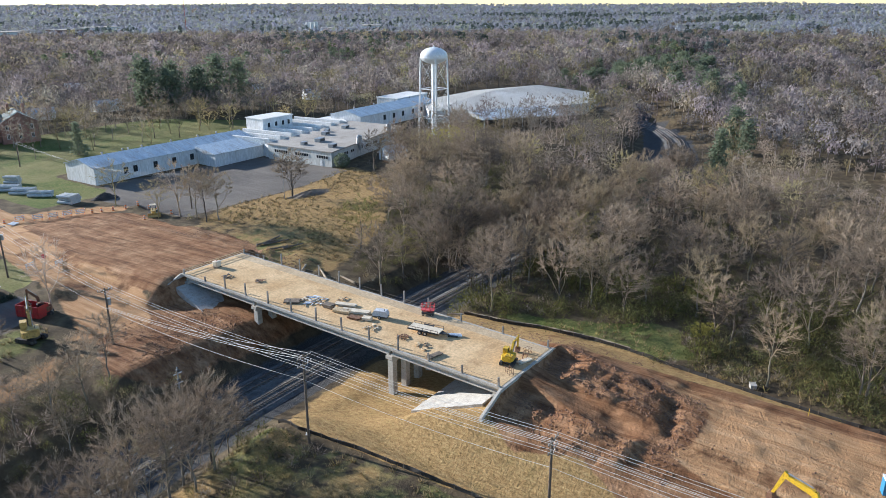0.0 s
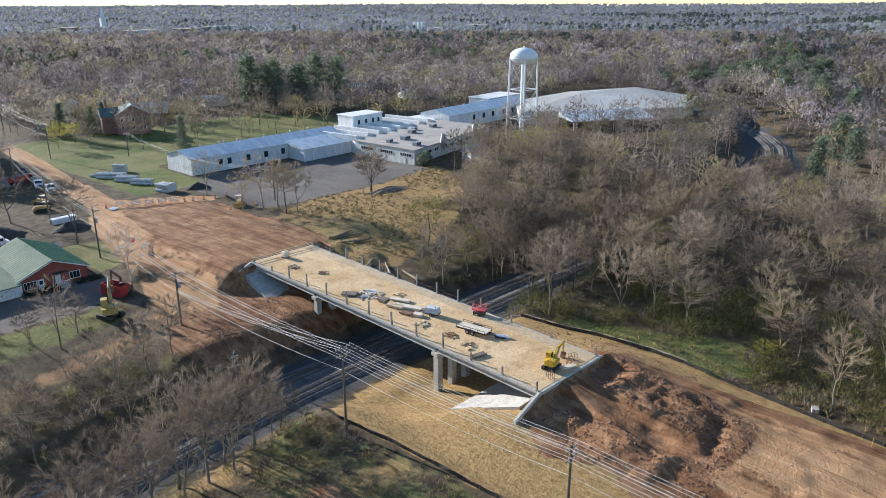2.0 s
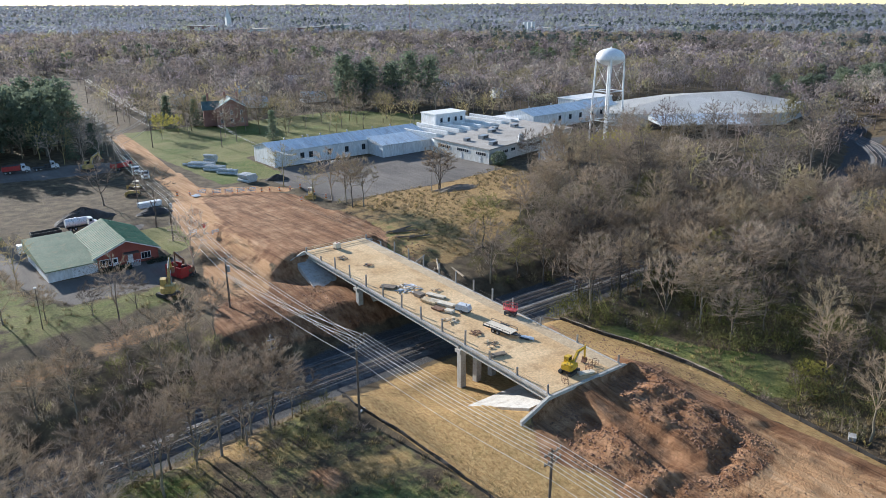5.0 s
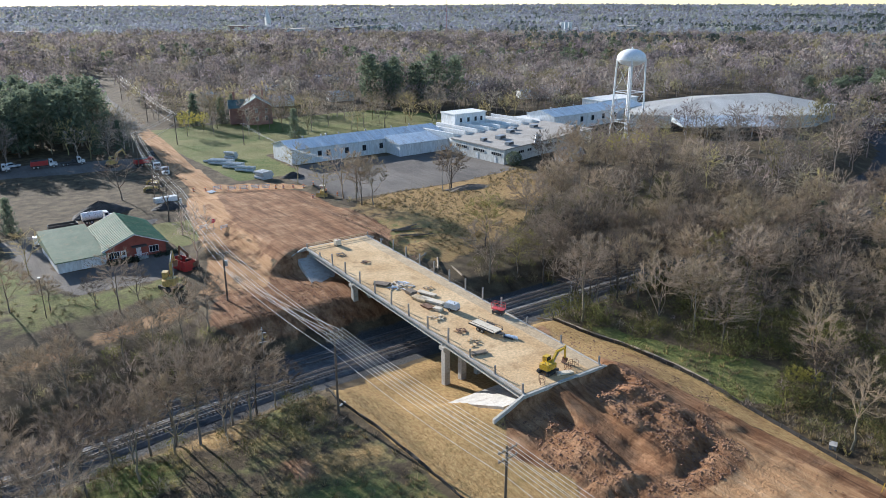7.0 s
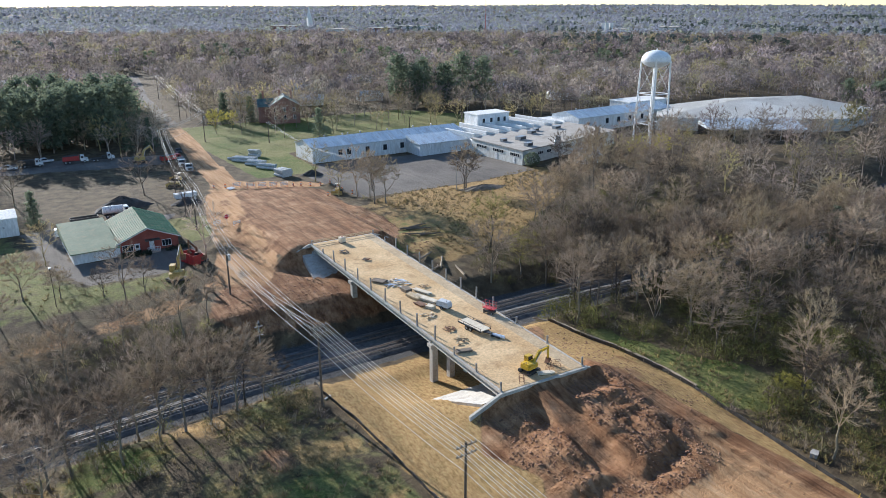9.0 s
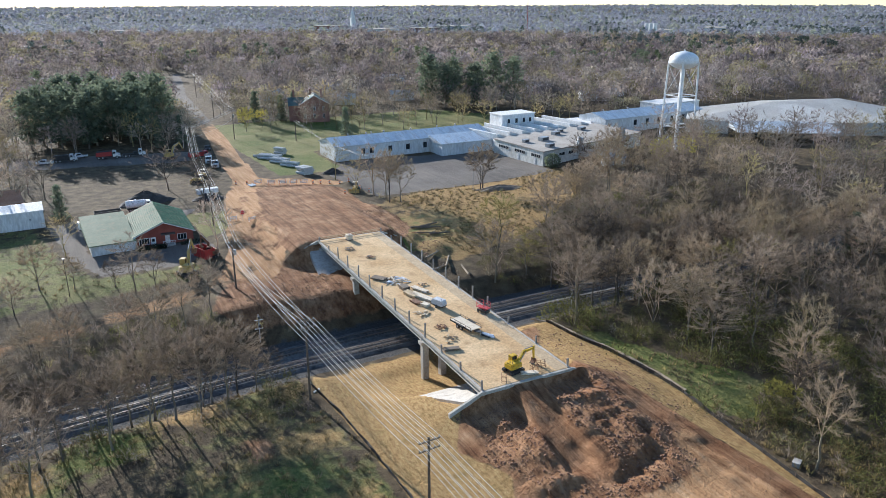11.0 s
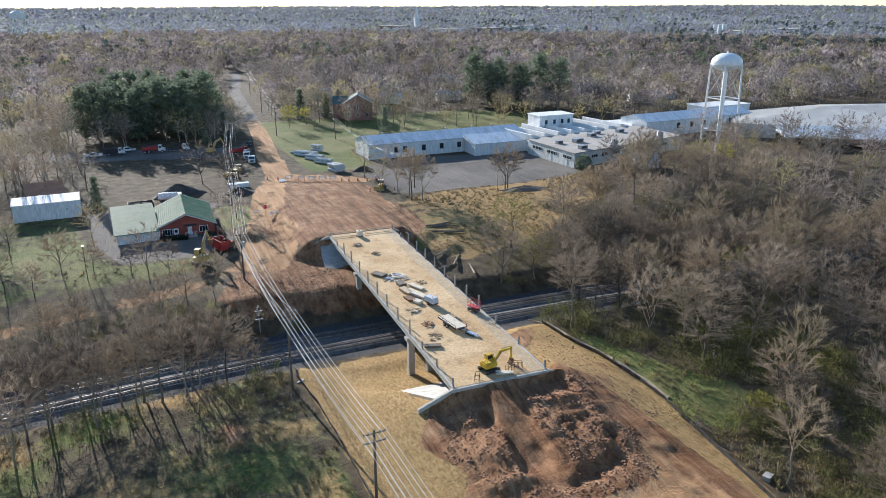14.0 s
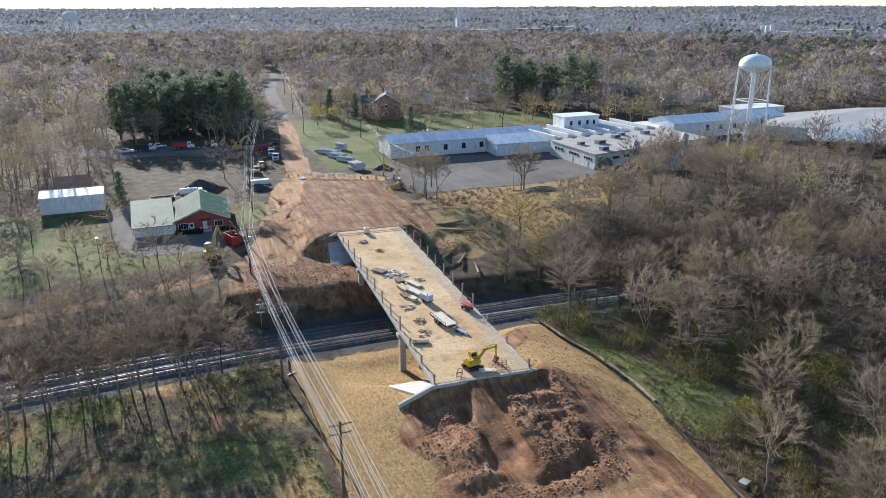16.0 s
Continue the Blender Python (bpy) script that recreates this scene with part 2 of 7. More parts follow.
M["gravel_roof"] = surface("gravel_roof", (0.3, 0.27, 0.235), (0.4, 0.365, 0.32), 0.12, 4, 0.95, 0, 0.15, (0.22, 0.19, 0.16))
M["green_roof"] = surface("green_metal_roof", (0.05, 0.15, 0.09), (0.10, 0.22, 0.13), 0.3, 4, 0.7, 0.0, 0.05, (0.2, 0.22, 0.14), spec=0.15)
# paler copy of the green roof, with the sun's sheen put into its colour
M["sheen_green_roof"] = surface("sheen_toned_green_metal_roof", (0.15, 0.2, 0.13), (0.23, 0.27, 0.18), 0.3, 4, 0.75, 0.0, 0.05, (0.26, 0.25, 0.16), spec=0.12)
M["brick"] = surface("red_brick_wall", (0.22, 0.055, 0.04), (0.34, 0.10, 0.07), 0.4, 9, 0.9, 0, 0.15)
M["old_brick"] = surface("weathered_brick_wall", (0.2, 0.1, 0.08), (0.3, 0.165, 0.13), 0.4, 9, 0.9, 0, 0.15)
M["slate"] = surface("grey_green_roof_shingle", (0.06, 0.10, 0.10), (0.12, 0.17, 0.16), 0.5, 6, 0.8, 0, 0.2)
M["rust_roof"] = surface("brown_shingle_roof", (0.3, 0.16, 0.10), (0.42, 0.26, 0.18), 0.5, 6, 0.9, 0, 0.2)
M["asphalt_pile"] = surface("dark_gravel_heap", (0.03, 0.028, 0.027), (0.085, 0.075, 0.068), 0.6, 4, 0.95, 0, 0.8)
M["clay"] = surface("red_clay_clods", (0.12, 0.06, 0.036), (0.28, 0.15, 0.085), 0.7, 3, 0.95, 0, 0.8, (0.12, 0.08, 0.06))
M["wire"] = surface("aluminium_conductor", (0.5, 0.48, 0.44), (0.62, 0.6, 0.55), 1, 5, 0.75, 0.0, 0)
M["silt"] = surface("black_silt_fabric", (0.02, 0.02, 0.02), (0.06, 0.055, 0.05), 0.6, 8, 0.8, 0, 0.3)
M["log"] = surface("straw_wattle", (0.24, 0.19, 0.13), (0.4, 0.33, 0.24), 1.0, 8, 0.95, 0, 0.5)
M["pipe"] = surface("concrete_pipe", (0.42, 0.43, 0.42), (0.58, 0.58, 0.56), 0.8, 6, 0.8, 0, 0.1)
M["sign_red"] = paint("sign_red", (0.6, 0.02, 0.04), 0.4, 0, None)
M["sign_orange"] = paint("barrier_orange", (0.75, 0.2, 0.03), 0.5, 0, None)
gm, gn, gl, gb = new_mat("window_glass")
gb.inputs["Base Color"].default_value = (0.02, 0.025, 0.03, 1)
gb.inputs["Roughness"].default_value = 0.08
M["glass"] = gm
M["bark"] = tree_material("bare_bark", (0.07, 0.06, 0.05), (0.21, 0.19, 0.165), 0.75, single=True)
M["twig"] = tree_material("bare_twigs", (0.1, 0.081, 0.062), (0.365, 0.3, 0.238), 0.8, 0.9, 0.25, True)
M["bud"] = tree_material("budding_twigs", (0.14, 0.125, 0.045), (0.4, 0.34, 0.13), 0.6, 0.9, 0.4)
M["yellow_bud"] = tree_material("yellow_green_buds", (0.2, 0.19, 0.045), (0.48, 0.42, 0.12), 0.6, 0.9, 0.45)
# green lifted in the base colour to stand in for haze over the pines
M["needle"] = tree_material("evergreen_needles", (0.068, 0.09, 0.066), (0.18, 0.21, 0.14), 0.6, 0.9, 0.45)
M["leaf"] = tree_material("green_shrub_leaves", (0.055, 0.06, 0.022), (0.21, 0.2, 0.075), 0.6, 0.9, 0.35)
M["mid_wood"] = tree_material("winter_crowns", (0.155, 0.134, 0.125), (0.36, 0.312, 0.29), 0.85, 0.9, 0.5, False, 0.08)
# the pale bluish base colour stands in for aerial haze
M["hazed_wood"] = tree_material("haze_tinted_winter_woods", (0.255, 0.27, 0.31), (0.37, 0.385, 0.43), 0.7, 0.9, 0.5, False, 0.05)
# needle colour greyed and blued: distance haze is mixed into it
M["hazed_needle"] = tree_material("haze_tinted_evergreens", (0.06, 0.082, 0.078), (0.12, 0.15, 0.14), 0.6, 0.9, 0.3)
M["dry"] = tree_material("dead_grass", (0.15, 0.11, 0.055), (0.38, 0.29, 0.15), 0.7, 0.9, 0.2)
M["mass"] = tree_material("bare_wood_mass", (0.105, 0.086, 0.067), (0.39, 0.32, 0.25), 0.9, 0.9, 0.25)

# ---- helpers for meshes ----
def add_mesh(name, verts, faces, material, parent=None):
    me = bpy.data.meshes.new(name)
    me.from_pydata([tuple(v) for v in verts], [], [tuple(f) for f in faces])
    me.materials.append(material)
    o = new(name, me)
    o.parent = parent
    return o


def bulk_mesh(name, verts, tris, tint, material, parent=None):
    """A large triangle mesh from arrays, with a per-vertex tint."""
    me = bpy.data.meshes.new(name)
    nv, nt = len(verts), len(tris)
    me.vertices.add(nv)
    me.vertices.foreach_set("co", np.ascontiguousarray(verts, dtype=np.float32).ravel())
    me.loops.add(nt * 3)
    me.loops.foreach_set("vertex_index", np.ascontiguousarray(tris, dtype=np.int32).ravel())
    me.polygons.add(nt)
    me.polygons.foreach_set("loop_start", np.arange(0, nt * 3, 3, dtype=np.int32))
    me.update(calc_edges=True)
    if tint is not None:
        a = me.color_attributes.new("tint", "FLOAT_COLOR", "POINT")
        a.data.foreach_set("color", np.c_[tint, np.ones(nv)].astype(np.float32).ravel())
    me.materials.append(material)
    o = new(name, me)
    o.parent = parent
    return o


def part(name, bm, material, parent=None, label=""):
    bmesh.ops.recalc_face_normals(bm, faces=bm.faces)
    me = bpy.data.meshes.new(name)
    bm.to_mesh(me)
    bm.free()
    me.materials.append(material)
    o = new(name, me)
    o.parent = parent
    return tagged(o, label) if label else o


def root(name, m, label, category, group="", kind=""):
    o = new(name)
    o.matrix_world = m
    return tagged(o, label, category, group, kind)


def bx(bm, x0, y0, z0, x1, y1, z1, m=None, bevel=0.0):
    r = bmesh.ops.create_cube(bm, size=1)["verts"]
    for v in r:
        v.co = Vector((x0 + (v.co.x + .5) * (x1 - x0), y0 + (v.co.y + .5) * (y1 - y0), z0 + (v.co.z + .5) * (z1 - z0)))
        if m is not None:
            v.co = m @ v.co
    if bevel:
        es = list({e for v in r for e in v.link_edges})
        bmesh.ops.bevel(bm, geom=es, offset=bevel, segments=2, affect="EDGES", profile=0.6)
    return bm


def cy(bm, p0, p1, r0, r1=None, n=8):
    p0, p1 = Vector(p0), Vector(p1)
    d = p1 - p0
    q = Vector((0, 0, 1)).rotation_difference(d.normalized()).to_matrix().to_4x4()
    m = Matrix.Translation((p0 + p1) / 2) @ q
    bmesh.ops.create_cone(bm, cap_ends=True, cap_tris=False, segments=n, radius1=r0, radius2=r0 if r1 is None else r1, depth=d.length, matrix=m)
    return bm


def ex(bm, pts, a, b, axis="x"):
    """A polygon, given in the two other axes, drawn out along one axis from a to b."""
    def at(p, s):
        return {"x": (s, p[0], p[1]), "y": (p[0], s, p[1]), "z": (p[0], p[1], s)}[axis]
    lo, hi = [bm.verts.new(at(p, a)) for p in pts], [bm.verts.new(at(p, b)) for p in pts]
    k = len(pts)
    bm.faces.new(lo)
    bm.faces.new(hi[::-1])
    for i in range(k):
        bm.faces.new((lo[i], hi[i], hi[(i + 1) % k], lo[(i + 1) % k]))
    return bm


def quad_prism(bm, quad, z0, z1):
    """A prism over a plan polygon; z1 may be one height or one for each corner."""
    tops = z1 if isinstance(z1, (list, tuple)) else [z1] * len(quad)
    lo = [bm.verts.new((x, y, z0)) for x, y in quad]
    hi = [bm.verts.new((x, y, t)) for (x, y), t in zip(quad, tops)]
    k = len(quad)
    bm.faces.new(lo[::-1])
    bm.faces.new(hi)
    for i in range(k):
        bm.faces.new((lo[i], lo[(i + 1) % k], hi[(i + 1) % k], hi[i]))
    return bm


B = bmesh.new

# ---- the lie of the land ----
TRACK = [(-400, -10), (-140, 23.5), (-90, 27.5), (-58, 30.2), (-35, 32.8), (-15, 34.3), (5, 34.8), (35, 35), (100, 34), (150, 33.5), (172, 34.6), (202, 39.7), (236, 53), (260, 68), (285, 92), (330, 150)]
TX, TY = np.array([p[0] for p in TRACK], float), np.array([p[1] for p in TRACK], float)


def ss(a, b, v):
    t = np.clip((np.asarray(v, float) - a) / (b - a), 0, 1)
    return t * t * (3 - 2 * t)


GX = np.arange(0, 64)
RND = np.random.RandomState(5).rand(64, 64)


def vnoise(x, y, s):
    """Smooth value noise from -1 to 1."""
    u, v = np.asarray(x, float) / s, np.asarray(y, float) / s
    i, j = np.floor(u).astype(int), np.floor(v).astype(int)
    fu, fv = ss(0, 1, u - i), ss(0, 1, v - j)
    a, b = RND[i % 64, j % 64], RND[(i + 1) % 64, j % 64]
    c, d = RND[i % 64, (j + 1) % 64], RND[(i + 1) % 64, (j + 1) % 64]
    return 2 * (a * (1 - fu) * (1 - fv) + b * fu * (1 - fv) + c * (1 - fu) * fv + d * fu * fv) - 1


def track_y(x):
    return np.interp(x, TX, TY)


def height(x, y):
    x, y = np.asarray(x, float), np.asarray(y, float)
    near_abut = ss(-30, -24, x) * (1 - ss(10, 18, x))
    base = 2.5 + 2.8 * np.maximum(ss(44, 75, y), near_abut * ss(45.5, 51, y) * 0.86)
    r = np.hypot(x, y)
    base = base + 0.25 * vnoise(x, y, 23) + 0.1 * vnoise(x, y, 7)
    far = ss(350, 1500, r)
    base = base + far * (4 + 7 * vnoise(x, y, 900) + 3 * vnoise(x + 77, y, 330)) + ss(2600, 4800, r) * 9
    # railway cutting
    d = y - (track_y(x) + 2.3)
    out = 14 * ss(135, 190, x)
    cut = (1 - ss(6.5, 12.5 - 3.0 * near_abut + out, d)) * ss(-13.5 - out - 8.5 * ss(-17, -8, x) * (1 - ss(17, 24, x)), -6.5, d)
    z = base * (1 - cut) + cut * (-0.45 + 0.05 * vnoise(x, y, 3))
    # embankment of the near approach
    zt = 8.0 - 0.125 * np.clip(-y, 0, 20) - 0.045 * np.clip(-y - 20, 0, 40)
    dx = np.maximum(np.maximum(0.2 - x, x - 16.0), 0)
    dy = np.maximum(y + 0.8, 0)
    rr = np.sqrt((dx / 13.5) ** 2 + (dy / np.where((x > -2) & (x < 17), 19.0, 23.0)) ** 2)
    w = np.clip(1 - rr, 0, 1)
    w = w * (0.75 + 0.25 * w)
    z = np.maximum(z, z * (1 - w) + zt * w)
    # slope below the bridge, down to the track
    front = ss(-4.6 - 11 * ss(6, 18, y), -3.2, x) * (1 - ss(16.5, 18, x)) * ss(0.2, 0.8, y) * (1 - ss(22, 27, y))
    line_z = np.interp(y, [0, 1.3, 12.5, 20, 27], [5.9, 5.75, 1.35, 0.15, -0.1])
    z = np.where(front > 0, np.minimum(z, z * (1 - front) + line_z * front), z)
    # dug out behind the near end wall, with a haul ramp left between and spoil thrown to both sides
    off = x - (7.0 + 0.2 * np.clip(y, -20, 0))
    back = 1 - ss(-0.9, -0.3, y)
    ramp_m = (1 - ss(1.7, 2.7, np.abs(off))) * ss(-20, -15, y) * back
    pit_l = ss(-4.5, -1.5, x) * (1 - ss(-2.8, -1.9, off)) * ss(-13, -6, y) * back
    pit_r = ss(2.0, 2.9, off) * (1 - ss(15.5, 17, x)) * ss(-7, -3.5, y) * back
    z = z - 1.6 * pit_l - 1.2 * pit_r - ramp_m * (0.2 + 0.05 * np.clip(-y, 0, 14))
    lumps = 0.8 * np.abs(vnoise(x, y, 3.3)) + 0.75 * np.abs(vnoise(x + 31, y + 7, 1.6)) + 0.5 * np.abs(vnoise(x + 5, y, 0.85))
    right = ss(2.2, 3.4, off) * (1 - ss(16.5, 20, x + 0.28 * np.clip(-y - 8, 0, 20))) * ss(-25, -20, y) * (1 - ss(-3.0, -1.2, y))
    left = ss(-6, -3, x) * (1 - ss(-2.9, -2.1, off)) * ss(-21, -17, y) * (1 - ss(-4.0, -1.5, y))
    z = z + right * (0.42 * lumps - 0.1) + left * (0.4 * lumps - 0.15)
    lip = np.exp(-((y + 18.2 + 0.3 * (x - 1)) / 0.9) ** 2) * ss(-4.5, -2.5, x) * (1 - ss(1.5, 3.5, x))
    cut_r = np.exp(-((y + 20.5 - 0.25 * (x - 8)) / 1.1) ** 2) * ss(4.5, 6.5, x) * (1 - ss(13, 15, x))
    z = z + lip * (0.15 + 0.3 * lumps) - 0.55 * cut_r
    treads = np.sin(x * 5.2 + 1.3 * vnoise(x, y, 9)) * ss(0.1, 0.5, vnoise(x * 0.6, y * 0.14, 2.4))
    z = z + (1 - ss(-9, -5, y)) * ss(-8, -3, x) * (1 - ss(20, 24, x)) * 0.07 * treads
    soil = ss(-6, 0, x) * (1 - ss(22, 28, x)) * (1 - ss(-6, -1, y))
    z = z + soil * (0.14 * vnoise(x, y, 1.7) + 0.16 * vnoise(x, y, 5))
    # under the far end and on its approach
    under = ss(-4, -1, x) * (1 - ss(15.5, 19, x))
    slope_f = under * ss(56, 69.5, y) * (1 - ss(68.7, 68.9, y))
    z = np.maximum(z, z * (1 - slope_f) + 6.6 * slope_f)
    top = 9.05 - 0.05 * np.clip(y - 69, 0, 55)
    wf = np.clip(1 - np.maximum(np.maximum(-2.0 - x, x - 16.5), 0) / 6.5, 0, 1) * ss(68.6, 68.9, y) * (1 - ss(122, 140, y))
    wing = np.clip(1 - np.hypot(np.maximum(np.maximum(-2.5 - x, x - 16.5), 0), np.maximum(69.3 - y, 0) * 2.6) / 7.0, 0, 1) * (1 - under) * (1 - ss(122, 140, y))
    wf = np.maximum(ss(0, 1, wf), ss(0, 1, wing))
    z = np.maximum(z, z * (1 - wf) + top * wf)
    rough = ss(-24, -17, x) * (1 - ss(22, 28, x)) * ss(47, 52, y) * (1 - ss(135, 145, y))
    z = z + rough * ((0.16 - 0.1 * ss(66, 74, y)) * vnoise(x, y, 4) + 0.1 * vnoise(x - 0.05 * y, y * 0.05, 1.1) + 0.25 * ss(0.2, 0.8, vnoise(x + 9, y, 6)) * (1 - ss(66, 74, y)))
    # heaps of spoil by the haul road
    for hx, hy, hr, hh in ((-14.5, 88, 3.6, 1.7), (-13.5, 94, 3.0, 1.3), (24, 73, 3, 1.2), (27, 66, 3.5, 1.0), (29, 129, 3, 1.0), (26, 100, 4, 0.8)):
        z = z + hh * np.clip(1 - np.hypot(x - hx, (y - hy) * 0.7) / hr, 0, 1) * (1 + 0.4 * vnoise(x, y, 1.5))
    return z


def hz(x, y):
    return float(height(np.array([x]), np.array([y]))[0])


def inside(poly, x, y):
    """Mask of the points inside a plan polygon."""
    res = np.zeros(np.shape(x), bool)
    k = len(poly)
    for i in range(k):
        (x0, y0), (x1, y1) = poly[i], poly[(i + 1) % k]
        if y0 == y1:
            continue
        c = ((y0 > y) != (y1 > y)) & (x < (x1 - x0) * (y - y0) / (y1 - y0) + x0)
        res ^= c
    return res


FIELD = [(18, 72), (27, 57), (45, 62), (60, 70), (80, 84), (96, 100), (99, 118), (74, 112), (46, 112), (32, 108), (24, 100)]
PARKING = [(28, 145), (31, 112), (46, 112), (75, 112), (94, 114), (95, 130), (95, 153), (76, 158), (38, 161), (36, 155)]
DRIVE = [(-52, 122), (-47, 92), (-42, 78), (-27, 78), (-18, 86), (-19, 94), (-34, 93), (-43, 92), (-44, 104), (-36, 112), (-20, 116), (-16, 122), (-40, 124)]
LOT = [(-75, 205), (-60, 196), (-30, 190), (-5, 186), (-3, 205), (-40, 214), (-80, 216)]
ROAD_UP = [(-1.5, 140), (7, 143), (9, 180), (13, 222), (17, 290), (22, 380), (40, 520), (34, 522), (15.5, 382), (10.5, 292), (6, 225), (1, 180)]
CLAY_FAR = [(-5, 69.5), (-10, 70), (-20, 64), (-26, 52), (-21, 45.5), (4, 45), (16, 46), (18, 66), (27, 80), (28, 92), (25, 106), (26, 126), (18, 139), (4, 143), (-3, 140), (-9, 116), (-12, 90), (-8, 76)]
HAUL = [(-20, 61), (-11.5, 62), (-6, 72), (-4, 92), (-1.5, 113), (3, 136), (12, 139), (26, 130), (30, 134), (20, 144), (7, 150), (10, 175), (6, 176), (-2, 146), (-8, 128), (-12.5, 104), (-16, 84), (-19, 74), (-24, 66), (-40, 61), (-60, 56), (-90, 52), (-90, 49.5), (-58, 53), (-38, 57.5)]
CLAY_NEAR = [(-3, 0.3), (-7, -6), (-4, -14), (-9, -24), (-12, -40), (-16, -70), (26, -70), (27, -42), (26, -24), (24, -10), (22, 0), (17, 4), (17, 12), (22, 18), (26, 24), (20, 24), (15, 14), (14, 0.3)]
STRAW = [(-15.5, 25), (-17, 21), (-15.8, 10), (-15.3, 0), (-14.8, -14), (-17, -40), (-22, -72), (32, -72), (27.5, -42), (29.5, -20), (30.5, 0), (30, 12), (28.5, 24), (24, 29), (10, 28), (-5, 28.5), (-12, 27.5)]
GREEN = [(31, 20), (33.5, 17), (35, 10), (39, 1), (44, -6), (44, -10), (38, -12.5), (35, -17), (31, -12), (31, 5)]
LAWN = [(14, 150), (36, 150), (36, 184), (130, 190), (150, 215), (120, 262), (15, 262), (11, 215)]
MEADOW = [(-80, 24), (-40, 27), (-18, 28), (-17.5, 16), (-16, 2), (-15.5, -14), (-20, -60), (-90, -60)]
YARD = [(-60, 64), (-24, 69), (-22, 78), (-42, 78), (-48, 92), (-54, 122), (-90, 122), (-90, 60)]
VERGE = [(-19, 95), (-13, 97), (-10, 116), (-20, 118)]


def build_ground():
    step = 1.2
    fx = np.r_[np.arange(-150, -20.5, step), np.arange(-20, 30, 0.4), np.arange(30, 181, step)]
    fy = np.r_[np.arange(-115, -50.5, step), np.arange(-50, 4, 0.4), np.arange(4, 266, step)]
    gx = [fx[-1]]
    while gx[-1] < 4900:
        gx.append(gx[-1] + max(1.5, (gx[-1] - fx[-1]) * 0.14 + 1.5))
    lx = [fx[0]]
    while lx[-1] > -4900:
        lx.append(lx[-1] - max(1.5, (fx[0] - lx[-1]) * 0.14 + 1.5))
    gy = [fy[-1]]
    while gy[-1] < 4950:
        gy.append(gy[-1] + max(1.5, (gy[-1] - fy[-1]) * 0.1 + 1.5))
    ly = [fy[0]]
    while ly[-1] > -3000:
        ly.append(ly[-1] - max(2, (fy[0] - ly[-1]) * 0.2 + 2))
    xs, ys = np.r_[lx[:0:-1], fx, gx[1:]], np.r_[ly[:0:-1], fy, gy[1:]]
    X, Y = np.meshgrid(xs, ys)
    Z = height(X, Y)

    def soft(poly, blur=1):
        mk = inside(poly, X, Y).astype(float)
        for _ in range(blur):
            mk[1:-1, 1:-1] = (mk[1:-1, 1:-1] * 2 + mk[:-2, 1:-1] + mk[2:, 1:-1] + mk[1:-1, :-2] + mk[1:-1, 2:]) / 6
        return mk

    fieldm = soft(FIELD, 3)
    clay = np.maximum.reduce([soft([(17, -30), (27, -30), (29.5, -18), (30, 0), (28, 22), (22, 22), (17, 4)], 4) * (0.34 + 0.3 * vnoise(X, Y, 6)), soft(CLAY_FAR, 2) * (0.95 + 0.2 * vnoise(X + 0.06 * Y, Y * 0.12, 1.9)), soft(CLAY_NEAR, 3), soft([(-31, 12), (-26, 12), (-25, 6), (-29, 4)], 3) * 0.8])
    straw = np.maximum(soft(MEADOW, 4) * (0.34 + 0.34 * vnoise(X + 20, Y, 7)), soft(STRAW, 2) * (1 - 0.85 * soft(CLAY_NEAR, 4)))
    straw = np.maximum(straw, fieldm * (0.72 + 0.25 * vnoise(X, Y, 13)))
    grass = np.maximum.reduce([soft(GREEN, 2), soft(LAWN, 2), soft(MEADOW, 3) * (0.46 + 0.3 * vnoise(X, Y, 9)), soft(YARD, 3) * (0.62 + 0.25 * vnoise(X, Y, 15)), soft(VERGE, 1), fieldm * (0.36 + 0.3 * vnoise(X + 40, Y, 16)), soft([(17, 84), (20, 66), (30, 62), (40, 70), (44, 80), (36, 88), (26, 90)], 3)])
    asph = np.maximum.reduce([soft(PARKING, 1), soft(DRIVE, 1), soft(LOT, 3) * 0.8, soft(ROAD_UP, 1) * ss(225, 300, Y)])
    d = Y - (track_y(X) + 2.3)
    wide_b = 8 * ss(150, 190, X)
    ball = np.maximum(ss(-8.0, -5.8, d) * (1 - ss(5.8 + wide_b, 8.0 + wide_b, d)), np.maximum(soft([(9.5, -1), (17, -1), (19, -6), (15, -13), (13.5, -22), (9, -21), (8.5, -10)], 4), soft([(-3, -1), (4, -1), (3, -8), (0, -16), (-4, -12)], 4)) * (0.42 + 0.3 * vnoise(X, Y, 2.2)))
    pale = np.maximum.reduce([soft(HAUL, 3) * (0.72 + 0.4 * vnoise(X, Y * 0.4, 3.5)), soft([(2, -22), (6, -24), (14, -24), (18, -16), (22, -15), (24, -70), (-8, -70), (-4, -40), (1, -24)], 5) * (0.72 + 0.3 * vnoise(X, Y * 0.4, 5)), soft(ROAD_UP, 1) * (1 - ss(225, 300, Y)) * (0.8 + 0.25 * vnoise(X, Y * 0.3, 4))])
    asph = asph * (1 - pale)
    nv, nx, ny = X.size, len(xs), len(ys)
    idx = np.arange(nv).reshape(ny, nx)
    q = np.stack([idx[:-1, :-1], idx[:-1, 1:], idx[1:, 1:], idx[1:, :-1]], -1).reshape(-1, 4)
    me = bpy.data.meshes.new("ground")
    me.vertices.add(nv)
    me.vertices.foreach_set("co", np.stack([X, Y, Z], -1).astype(np.float32).ravel())
    me.loops.add(q.size)
    me.loops.foreach_set("vertex_index", q.astype(np.int32).ravel())
    me.polygons.add(len(q))
